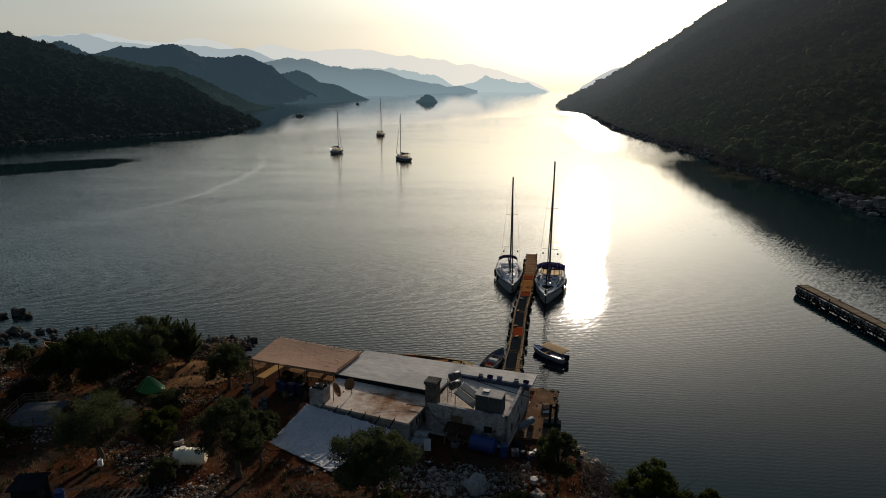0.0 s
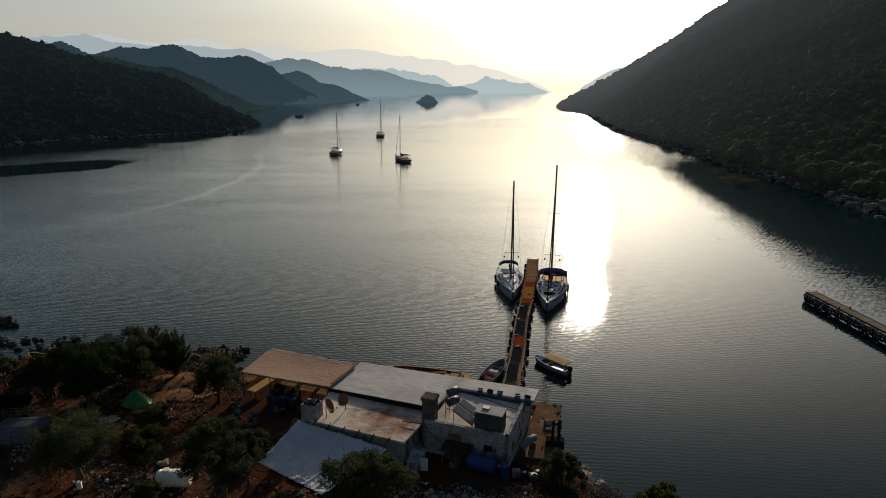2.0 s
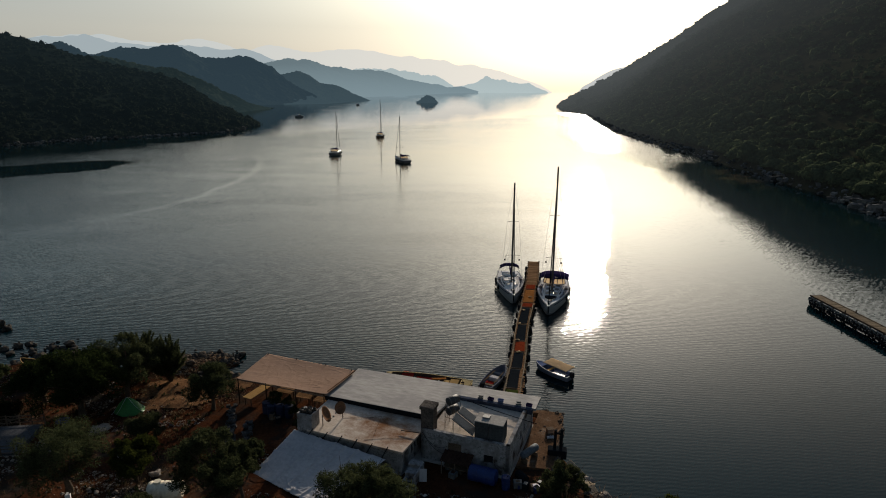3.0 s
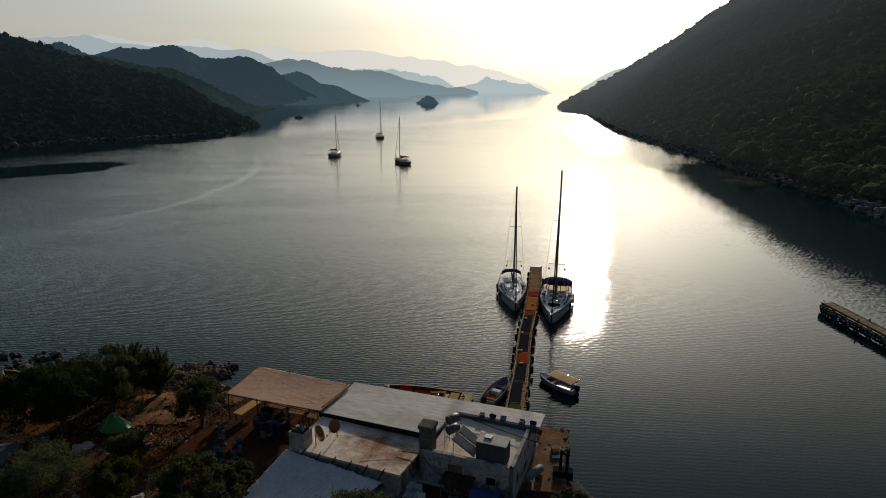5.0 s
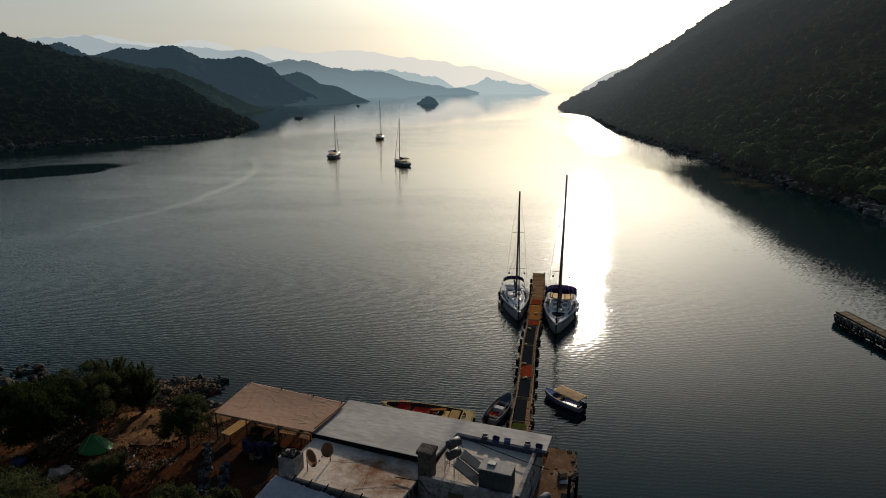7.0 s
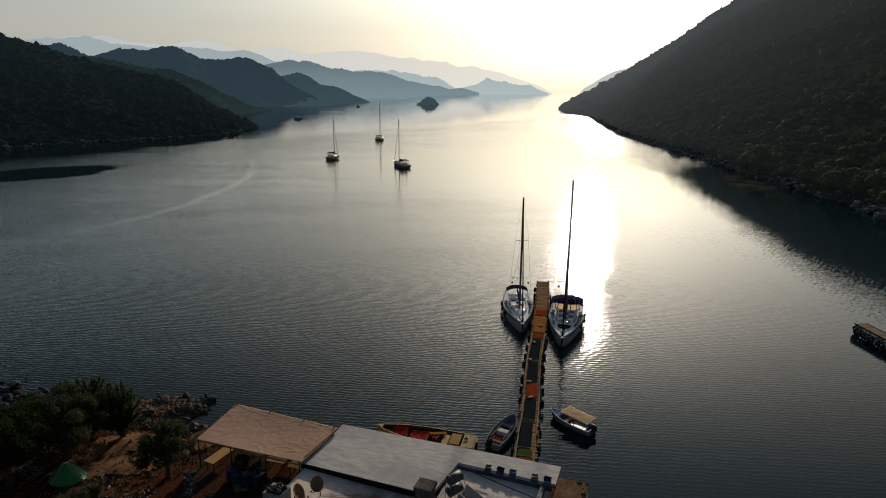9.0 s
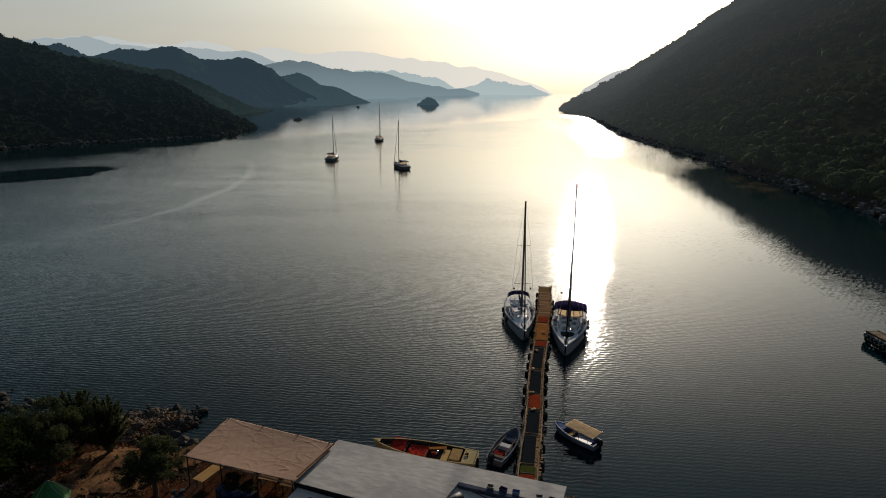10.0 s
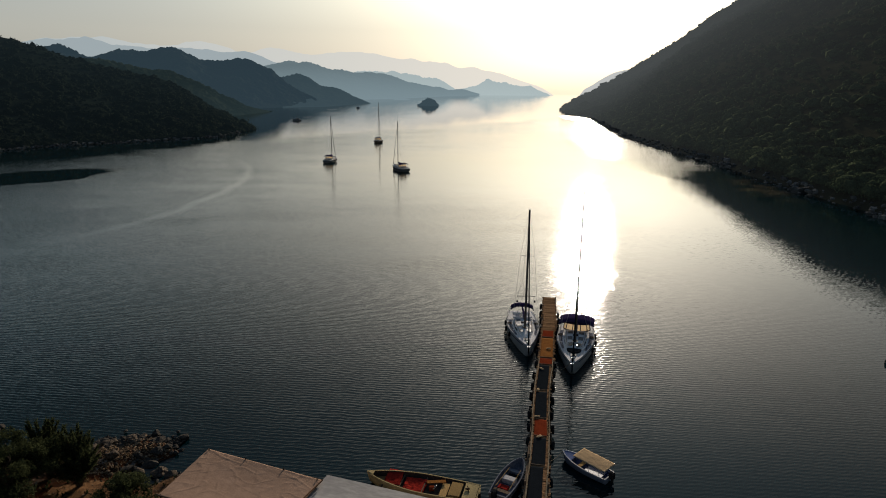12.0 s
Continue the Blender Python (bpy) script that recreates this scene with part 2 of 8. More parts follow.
    lee = num("MULTIPLY", still.outputs[0], num("MAXIMUM", num("MAXIMUM", mapped(beside, -16.0, 9.0, 1.0, 0.15), mapped(split.outputs["Y"], 72.0, 112.0, 0.3, 0.0)), mapped(split.outputs["Y"], 195.0, 275.0, 0.0, 1.0)))
    off_head = num("SUBTRACT", num("MULTIPLY", num("ADD", split.outputs["X"], 136.0), 0.832), num("MULTIPLY", num("SUBTRACT", split.outputs["Y"], 371.0), 0.555))
    lee = num("MULTIPLY", lee, num("MULTIPLY", mapped(off_head, 24.0, 66.0, 0.2, 1.15), mapped(split.outputs["Y"], 100.0, 180.0, 1.0, 0.74)))
    # a smooth band across the inlet, a ruffled reach behind it, smooth water again further out
    across = num("MULTIPLY", mapped(split.outputs["X"], -75.0, -20.0, 0.0, 0.55), mapped(split.outputs["X"], 55.0, 75.0, 1.0, 0.0))
    lee = num("MULTIPLY", lee, num("SUBTRACT", 1.0, num("MULTIPLY", mapped(split.outputs["Y"], 150.0, 232.0, 0.0, 1.0), across)))
    reach = num("MULTIPLY", mapped(split.outputs["Y"], 262.0, 310.0, 0.0, 1.0), mapped(split.outputs["Y"], 480.0, 620.0, 1.0, 0.0))
    reach = num("ADD", reach, mapped(split.outputs["Y"], 760.0, 1000.0, 0.0, 1.4))
    lee = num("MULTIPLY", lee, num("ADD", num("MULTIPLY", reach, 0.2), 1.0))
    # the smooth trail of a wake, bent, beside the headland
    bare = n.new("ShaderNodeSeparateXYZ")
    l.new(vec("ADD", tc.outputs["Object"], vec("MULTIPLY", wob, 0.3)), bare.inputs[0])
    along_y = num("SUBTRACT", bare.outputs["Y"], 175.0)
    off = num("ABSOLUTE", num("ADD", num("ADD", bare.outputs["X"], 61.5), num("MULTIPLY", num("MULTIPLY", along_y, along_y), 0.0034)), 0.0)
    trail = num("MULTIPLY", mapped(off, 0.3, 2.4, 1.0, 0.0), mapped(num("ABSOLUTE", num("ADD", along_y, -15.0), 0.0), 40.0, 85.0, 0.38, 0.0))
    lee = num("MULTIPLY", lee, num("SUBTRACT", 1.0, trail))
    # a gust under the cape
    lee = num("ADD", lee, num("MULTIPLY", oval(126.0, 668.0, 15.0, 85.0), 1.6))
    inshore = num("MULTIPLY", mapped(split.outputs["Y"], 46.0, 64.0, 0.5, 0.0), mapped(split.outputs["X"], 8.0, 22.0, 0.0, 1.0))
    lee = num("MULTIPLY", lee, num("SUBTRACT", 1.0, inshore))
    calm = n.new("ShaderNodeMath")
    calm.operation = "MULTIPLY"
    l.new(lee, calm.inputs[0])
    l.new(pr.outputs[0], calm.inputs[1])

    # pale sand showing through the shallows at the foot of the steep hill
    shoal = num("MULTIPLY", oval(88.0, 194.0, 9.0, 26.0, -8.0, 0.3), mapped(noise_at(0.16, 0.5, 4, 30, 0.65).outputs["Fac"], 0.45, 0.62, 0.0, 1.0))
    deep = n.new("ShaderNodeMix")
    deep.data_type = "RGBA"
    l.new(shoal, deep.inputs["Factor"])
    deep.inputs["A"].default_value, deep.inputs["B"].default_value = (0.001, 0.0098, 0.013, 1), (0.06, 0.05, 0.032, 1)
    l.new(deep.outputs["Result"], bsdf.inputs["Base Color"])

    def train(length, turn, bend, amount):
        """A train of ripples: its slope as a vector, crests across the given turn, stronger and weaker in patches."""
        mp, w, mask, gate = n.new("ShaderNodeMapping"), n.new("ShaderNodeTexWave"), noise_at(0.09, 0.5, 2, turn * 2), n.new("ShaderNodeMapRange")
        mp.inputs["Rotation"].default_value = (0, 0, radians(turn))
        l.new(tc.outputs["Object"], mp.inputs["Vector"])
        w.wave_type, w.bands_direction, w.wave_profile = "BANDS", "Y", "SIN"
        w.inputs["Scale"].default_value, w.inputs["Distortion"].default_value = 0.314 / length, bend
        w.inputs["Detail"].default_value, w.inputs["Detail Scale"].default_value, w.inputs["Detail Roughness"].default_value = 2, 0.95, 0.5
        l.new(mp.outputs[0], w.inputs["Vector"])
        gate.inputs["From Min"].default_value, gate.inputs["From Max"].default_value = 0.36, 0.62
        gate.inputs["To Min"].default_value, gate.inputs["To Max"].default_value = 0.62 * amount, amount
        l.new(mask.outputs["Fac"], gate.inputs["Value"])
        mid = n.new("ShaderNodeMath")
        mid.operation = "SUBTRACT"
        l.new(w.outputs["Fac"], mid.inputs[0])
        mid.inputs[1].default_value = 0.5
        size = n.new("ShaderNodeMath")
        size.operation = "MULTIPLY"
        l.new(mid.outputs[0], size.inputs[0])
        l.new(gate.outputs[0], size.inputs[1])
        out = n.new("ShaderNodeCombineXYZ")
        tilt = n.new("ShaderNodeMath")
        tilt.operation = "MULTIPLY"
        tilt.inputs[1].default_value = math.tan(radians(turn))
        l.new(size.outputs[0], tilt.inputs[0])
        l.new(tilt.outputs[0], out.inputs["X"])
        l.new(size.outputs[0], out.inputs["Y"])
        return out.outputs[0]

    fine = vec("SUBTRACT", noise_at(6.0, 0.5, 1, 3, 0.6).outputs["Color"], 0.5)
    chop = vec("SUBTRACT", noise_at(1.3, 0.45, 1, -8, 0.5).outputs["Color"], 0.5)
    long = vec("SUBTRACT", noise_at(0.12, 0.4, 2, 10).outputs["Color"], 0.5)
    waves = vec("ADD", train(0.44, 4, 4.6, 0.13), train(0.31, -15, 5.0, 0.085))
    waves = vec("ADD", waves, vec("MULTIPLY", chop, (0.13, 0.025, 0.0)))
    waves = vec("ADD", waves, vec("MULTIPLY", fine, (0.27, 0.05, 0.0)))
    waves = vec("ADD", waves, vec("MULTIPLY", long, (0.04, 0.015, 0.0)))
    sc = n.new("ShaderNodeVectorMath")
    sc.operation = "SCALE"
    l.new(waves, sc.inputs[0])
    l.new(calm.outputs[0], sc.inputs["Scale"])
    # sparse dark flecks of ruffled water over the calm stretch before the steep hill
    spot = num("MULTIPLY", mapped(noise_at(2.2, 0.4, 2, -6).outputs["Fac"], 0.58, 0.70, 0.0, 1.0), mapped(noise_at(0.03, 0.6, 2, 20).outputs["Fac"], 0.40, 0.55, 0.0, 1.0))
    spot = num("MULTIPLY", spot, num("MULTIPLY", mapped(beside, -30.0, 0.0, 0.0, 1.0), mapped(beside, 16.0, 25.0, 1.0, 0.0)))
    spot = num("MULTIPLY", spot, num("MULTIPLY", mapped(split.outputs["Y"], 78.0, 100.0, 0.0, 1.0), mapped(split.outputs["Y"], 190.0, 230.0, 1.0, 0.0)))
    ruffle = n.new("ShaderNodeCombineXYZ")
    l.new(num("MULTIPLY", spot, -0.04), ruffle.inputs["Y"])
    l.new(vec("NORMALIZE", vec("ADD", vec("ADD", sc.outputs[0], ruffle.outputs[0]), (0.0, 0.0, 1.0)), None), bsdf.inputs["Normal"])
    rr = n.new("ShaderNodeMapRange")
    rr.inputs["To Min"].default_value, rr.inputs["To Max"].default_value = 0.075, 0.11
    l.new(patch.outputs["Fac"], rr.inputs["Value"])
    smooth = n.new("ShaderNodeMath")
    smooth.operation = "MULTIPLY"
    l.new(rr.outputs[0], smooth.inputs[0])
    l.new(lee, smooth.inputs[1])
    l.new(smooth.outputs[0], bsdf.inputs["Roughness"])
    return m


M_WATER = water_material()
M_SOIL = material("red_soil", (0.085, 0.032, 0.015), (0.018, 0.008, 0.005), 0.35, rough=0.95, fine=14, bump=0.8, bump_scale=0.08, stain=(0.03, 0.026, 0.021), stain_scale=0.22, stain_at=0.47)
M_TRODDEN = material("trodden_earth", (0.23, 0.125, 0.062), (0.075, 0.036, 0.019), 0.5, rough=0.95, fine=14, bump=0.6, bump_scale=0.05, stain=(0.05, 0.032, 0.022), stain_scale=0.6, stain_at=0.55)
M_ROCK = material("limestone", (0.34, 0.33, 0.315), (0.10, 0.096, 0.09), 1.4, rough=0.9, fine=9, bump=0.7, bump_scale=0.05)
M_RUBBLE = material("grey_rubble", (0.30, 0.26, 0.225), (0.07, 0.058, 0.048), 2.2, rough=0.95, island_tone=0.6, fine=9, bump=0.7, bump_scale=0.05)
# limestone darkened: shade on the ledges is put into its colour
M_SHADEROCK = material("shaded_limestone", (0.20, 0.20, 0.198), (0.045, 0.045, 0.043), 0.8, rough=0.95, island_tone=0.45, fine=7, bump=0.8, bump_scale=0.12)
M_BROWNROCK = material("brown_shore_rock", (0.145, 0.115, 0.09), (0.035, 0.028, 0.023), 1.2, rough=0.95, fine=8, bump=0.8, bump_scale=0.06)
M_GRAVEL = material("brown_gravel", (0.24, 0.165, 0.105), (0.05, 0.034, 0.022), 2.0, rough=0.95, island_tone=0.65, bump=0.3)
M_WALLSTONE = material("grey_wall_stone", (0.10, 0.095, 0.09), (0.028, 0.026, 0.024), 1.6, rough=0.95, fine=8, bump=0.7, bump_scale=0.05, random_tone=0.4)
M_WETROCK = material("wet_shore_rock", (0.085, 0.075, 0.065), (0.018, 0.017, 0.016), 1.2, rough=0.75, fine=8, bump=0.7, bump_scale=0.05)
M_CONCRETE = material("old_concrete", (0.46, 0.43, 0.39), (0.24, 0.22, 0.20), 0.6, rough=0.9, fine=12, bump=0.25)
M_SLAB = material("warm_old_concrete", (0.44, 0.355, 0.25), (0.2, 0.155, 0.105), 0.9, rough=0.9, fine=12, bump=0.4)
M_ROOF = material("whitewashed_roof", (0.43, 0.40, 0.37), (0.215, 0.20, 0.19), 0.3, rough=0.7, gloss=0.05, fine=10, bump=0.15, stretch=(0.4, 1.5, 1), stain=(0.27, 0.25, 0.24), stain_scale=0.3, stain_at=0.54)
M_LOWROOF = material("stained_roof", (0.62, 0.535, 0.455), (0.39, 0.325, 0.265), 0.6, rough=0.8, fine=9, bump=0.2, stain=(0.19, 0.095, 0.05), stain_scale=0.8, stain_at=0.18, stain_spot=(6.2, -2.4, 1.86, 3.6))
M_WALL = material("whitewashed_wall", (0.52, 0.51, 0.51), (0.13, 0.126, 0.122), 0.8, rough=0.85, fine=8, bump=0.3, stain=(0.075, 0.058, 0.048), stain_scale=0.8, stain_at=0.48)
M_TAN = material("tan_canvas", (0.35, 0.232, 0.168), (0.26, 0.168, 0.118), 0.5, rough=0.8, fine=20, bump=0.15)
M_TARP = material("white_tarp", (0.54, 0.51, 0.505), (0.38, 0.36, 0.36), 0.7, rough=0.8, fine=6, bump=0.4)
M_WOOD = material("weathered_plank", (0.33, 0.195, 0.105), (0.11, 0.062, 0.033), 1.2, rough=0.8, fine=10, bump=0.4, random_tone=0.35, stretch=(4, 1, 1))
M_OLDWOOD = material("grey_timber", (0.20, 0.15, 0.11), (0.07, 0.05, 0.035), 1.5, rough=0.85, fine=10, bump=0.4)
M_YELLOWWOOD = material("yellow_plank", (0.46, 0.30, 0.13), (0.31, 0.19, 0.08), 1.5, rough=0.8, fine=8, bump=0.2)
M_DARKPOST = material("dark_timber", (0.055, 0.04, 0.03), (0.02, 0.015, 0.012), 1.5, rough=0.9, fine=10, bump=0.4)
M_RUBBER = material("black_rubber", (0.025, 0.025, 0.027), (0.01, 0.01, 0.011), 3, rough=0.75, bump=0.2)
M_MAT = material("dark_mat", (0.017, 0.020, 0.024), (0.008, 0.010, 0.012), 1.5, rough=0.95, bump=0.4)
M_REDMAT = material("red_mat", (0.235, 0.043, 0.016), (0.10, 0.018, 0.009), 1.2, rough=0.95, bump=0.4)
M_ORANGEMAT = material("orange_mat", (0.31, 0.13, 0.038), (0.15, 0.058, 0.02), 1.2, rough=0.9, bump=0.3)
M_GREENMAT = material("green_mat", (0.055, 0.068, 0.016), (0.028, 0.036, 0.01), 1.2, rough=0.9, bump=0.3)
M_DARKSLAB = material("dark_slab", (0.12, 0.12, 0.125), (0.05, 0.05, 0.052), 0.8, rough=0.9, fine=8, bump=0.2)
M_QUAY = material("earthy_quay", (0.17, 0.10, 0.06), (0.06, 0.036, 0.022), 0.8, rough=0.95, fine=9, bump=0.6, stain=(0.2, 0.17, 0.14), stain_scale=0.8, stain_at=0.56)
M_GREYPLANK = material("bleached_plank", (0.29, 0.23, 0.16), (0.12, 0.092, 0.062), 1.2, rough=0.85, fine=10, bump=0.3, random_tone=0.3)
M_DRY = leaf_material("dry_grass", (0.18, 0.125, 0.07), (0.08, 0.055, 0.032), 0.4)
M_RUSTSHEET = material("rusty_sheet", (0.07, 0.038, 0.027), (0.022, 0.012, 0.01), 1.2, rough=0.8, fine=7, bump=0.3)
# soot, with the shaded side's darkness put into the same colour
M_SOOTSHADE = material("sooty_shaded_plaster", (0.15, 0.13, 0.115), (0.025, 0.022, 0.02), 1.1, rough=0.9, fine=7, bump=0.4)
M_PALEBLUE = material("pale_blue_hull", (0.17, 0.19, 0.25), (0.11, 0.125, 0.17), 1.2, rough=0.76, bump=0.05)
# white hulls darkened: their shaded side is put into this colour
M_GEL = material("shaded_white_gelcoat", (0.29, 0.295, 0.30), (0.22, 0.225, 0.23), 0.6, rough=0.3, gloss=0.2, bump=0.0)
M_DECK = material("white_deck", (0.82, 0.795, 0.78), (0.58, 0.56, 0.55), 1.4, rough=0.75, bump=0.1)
M_NAVY = material("navy_canvas", (0.040, 0.028, 0.080), (0.02, 0.015, 0.042), 1.5, rough=0.85, bump=0.2)
M_TEAK = material("teak", (0.35, 0.20, 0.10), (0.20, 0.11, 0.05), 2, rough=0.65, bump=0.1, stretch=(8, 1, 1))
# golden back light through the clear panes is put into this colour
M_BACKLIT = leaf_material("backlit_vinyl", (0.56, 0.44, 0.29), (0.42, 0.31, 0.19), through=0.65)
M_DARKGLASS = material("smoked_glass", (0.02, 0.022, 0.025), (0.012, 0.012, 0.014), 1, rough=0.08, bump=0)
M_PANELGLASS = material("collector_glass", (0.055, 0.062, 0.07), (0.03, 0.034, 0.04), 1.5, rough=0.16, gloss=0.5, bump=0.0)
# blue-grey that stands for the shadow on the roof step's face
M_STEPSHADE = material("blue_grey_step_shade", (0.075, 0.085, 0.12), (0.03, 0.034, 0.045), 1.5, rough=0.8, bump=0.2)
M_GASTANK = material("blue_grey_tank_paint", (0.13, 0.155, 0.175), (0.06, 0.07, 0.08), 1.5, rough=0.7, gloss=0.1, bump=0.1)
M_ALU = material("mast_aluminium", (0.11, 0.095, 0.085), (0.07, 0.06, 0.055), 3, rough=0.5, metal=0.5, bump=0)
M_STEEL = material("steel", (0.6, 0.6, 0.6), (0.4, 0.4, 0.4), 3, rough=0.3, metal=1.0, bump=0)
M_RUST = material("rusted_dish", (0.22, 0.12, 0.07), (0.09, 0.05, 0.03), 2, rough=0.8, bump=0.2)
M_TANKGREY = material("grey_tank", (0.15, 0.155, 0.155), (0.07, 0.072, 0.072), 1.0, rough=0.6, bump=0.1)
M_DARKTANK = material("dark_grey_tank", (0.085, 0.09, 0.092), (0.04, 0.042, 0.043), 1.0, rough=0.75, bump=0.1)
M_BLACKTANK = material("dark_boiler", (0.06, 0.06, 0.065), (0.03, 0.03, 0.03), 1.5, rough=0.62, bump=0.05)
M_BLUE = material("blue_plastic", (0.012, 0.036, 0.16), (0.007, 0.02, 0.085), 1.5, rough=0.45, bump=0.05)
# dark blue taken darker still: the shade by the canopy is in it
M_SHADEBLUE = material("shaded_dark_blue_plastic", (0.008, 0.018, 0.06), (0.004, 0.009, 0.03), 1.5, rough=0.6, bump=0.05)
M_BLUEPAINT = material("blue_boat_paint", (0.15, 0.18, 0.31), (0.09, 0.115, 0.21), 1.2, rough=0.8, bump=0.05)
M_CREAM = material("cream_boat_paint", (0.43, 0.335, 0.175), (0.31, 0.235, 0.12), 1.0, rough=0.78, bump=0.1)
M_OCHRE = material("ochre_boat_paint", (0.32, 0.21, 0.09), (0.20, 0.125, 0.055), 1.2, rough=0.8, fine=9, bump=0.2)
M_BOATGREY = material("grey_boat_paint", (0.21, 0.215, 0.24), (0.13, 0.135, 0.155), 1.2, rough=0.78, bump=0.1)
M_REDPAINT = material("red_boat_canvas", (0.34, 0.03, 0.02), (0.17, 0.015, 0.012), 1.5, rough=0.85, bump=0.3)
M_DARKINSIDE = material("dark_bilge", (0.07, 0.055, 0.045), (0.03, 0.022, 0.02), 2, rough=0.8, bump=0.2)
M_AWNING = material("straw_canvas", (0.46, 0.325, 0.19), (0.35, 0.24, 0.14), 0.8, rough=0.8, fine=12, bump=0.15)
M_BOATINSIDE = material("grey_boat_lining", (0.185, 0.195, 0.24), (0.09, 0.095, 0.12), 1.4, rough=0.75, bump=0.15)
M_TENT = material("green_tent_cloth", (0.035, 0.20, 0.035), (0.02, 0.11, 0.022), 1, rough=0.55, bump=0.1)
M_IVORY = material("ivory_plastic", (0.78, 0.70, 0.54), (0.62, 0.54, 0.40), 1.2, rough=0.45, bump=0.05)
M_BARK = material("bark", (0.11, 0.085, 0.065), (0.045, 0.035, 0.028), 3, rough=0.95, bump=0.8)
M_OLIVE = leaf_material("olive_leaves", (0.085, 0.098, 0.045), (0.026, 0.032, 0.015))
M_GREEN = leaf_material("dark_green_leaves", (0.035, 0.048, 0.016), (0.012, 0.018, 0.006))
M_LIME = leaf_material("bright_shrub_leaves", (0.062, 0.072, 0.016), (0.024, 0.03, 0.008))
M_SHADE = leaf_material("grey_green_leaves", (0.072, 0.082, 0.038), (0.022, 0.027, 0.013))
M_PINE = leaf_material("dark_scrub_leaves", (0.026, 0.034, 0.015), (0.01, 0.014, 0.007))
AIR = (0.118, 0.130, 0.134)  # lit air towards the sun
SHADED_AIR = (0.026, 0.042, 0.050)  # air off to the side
# distance haze painted into these as emission, brighter towards the sun
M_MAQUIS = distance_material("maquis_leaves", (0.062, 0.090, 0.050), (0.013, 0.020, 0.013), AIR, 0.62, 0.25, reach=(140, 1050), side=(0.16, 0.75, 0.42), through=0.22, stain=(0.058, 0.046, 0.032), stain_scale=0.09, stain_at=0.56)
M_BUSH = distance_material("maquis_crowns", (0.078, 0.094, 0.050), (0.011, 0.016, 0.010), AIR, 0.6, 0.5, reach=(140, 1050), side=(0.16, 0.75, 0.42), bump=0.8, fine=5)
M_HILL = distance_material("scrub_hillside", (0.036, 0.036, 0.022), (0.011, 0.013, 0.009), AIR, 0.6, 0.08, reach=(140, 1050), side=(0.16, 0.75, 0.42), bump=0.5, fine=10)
# darker copies of the maquis materials: the headland's shade is in the colour
M_SHADEBUSH = distance_material("shaded_maquis_crowns", (0.012, 0.016, 0.012), (0.004, 0.006, 0.005), SHADED_AIR, 0.4, 0.5, reach=(230, 800), bump=0.8, fine=5)
M_SHADEMAQUIS = distance_material("shaded_maquis_leaves", (0.026, 0.034, 0.022), (0.007, 0.010, 0.009), SHADED_AIR, 0.4, 0.25, reach=(230, 800), through=0.45, stain=(0.030, 0.024, 0.018), stain_scale=0.08, stain_at=0.58)
M_SHADEHILL = distance_material("shaded_scrub_hillside", (0.014, 0.019, 0.015), (0.005, 0.007, 0.006), SHADED_AIR, 0.4, 0.08, reach=(230, 800), bump=0.5, fine=10)
# far hills: haze emission mixed in, more of it with distance
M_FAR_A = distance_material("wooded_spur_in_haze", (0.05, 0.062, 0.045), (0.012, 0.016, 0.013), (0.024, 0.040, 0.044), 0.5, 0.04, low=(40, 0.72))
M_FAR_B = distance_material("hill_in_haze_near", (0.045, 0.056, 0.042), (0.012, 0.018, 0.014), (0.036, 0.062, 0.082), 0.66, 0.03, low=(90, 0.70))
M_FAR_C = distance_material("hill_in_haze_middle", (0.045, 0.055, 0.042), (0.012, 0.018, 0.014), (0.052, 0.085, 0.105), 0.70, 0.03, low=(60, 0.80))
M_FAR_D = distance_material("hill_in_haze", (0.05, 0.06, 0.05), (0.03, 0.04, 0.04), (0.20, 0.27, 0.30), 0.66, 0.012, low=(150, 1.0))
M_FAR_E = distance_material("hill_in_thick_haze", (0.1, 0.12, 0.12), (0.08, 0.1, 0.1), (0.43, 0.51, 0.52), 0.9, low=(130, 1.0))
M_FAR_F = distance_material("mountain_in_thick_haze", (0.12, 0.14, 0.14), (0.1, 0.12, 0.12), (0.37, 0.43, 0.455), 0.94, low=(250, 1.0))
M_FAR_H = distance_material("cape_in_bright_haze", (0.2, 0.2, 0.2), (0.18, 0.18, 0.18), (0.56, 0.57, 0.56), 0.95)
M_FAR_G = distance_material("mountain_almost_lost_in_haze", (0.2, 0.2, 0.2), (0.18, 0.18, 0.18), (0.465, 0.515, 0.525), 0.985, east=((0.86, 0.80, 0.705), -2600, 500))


# ---------------------------------------------------------------- building helpers
def thing(name, at, turn, label, category, group="", kind=""):
    ob = new(name)
    ob.matrix_basis = pose(*at, 0, 0, turn)
    return tagged(ob, label, category, group, kind)


def mesh_of(name, bm, mat, smooth=False):
    me = bpy.data.meshes.new(name)
    bm.to_mesh(me)
    bm.free()
    me.materials.append(mat)
    if smooth:
        me.shade_smooth()
    return me


def part(name, bm, mat, parent=None, label="", smooth=False):
    ob = new(name, mesh_of(name, bm, mat, smooth))
    ob.parent = parent
    return tagged(ob, label)


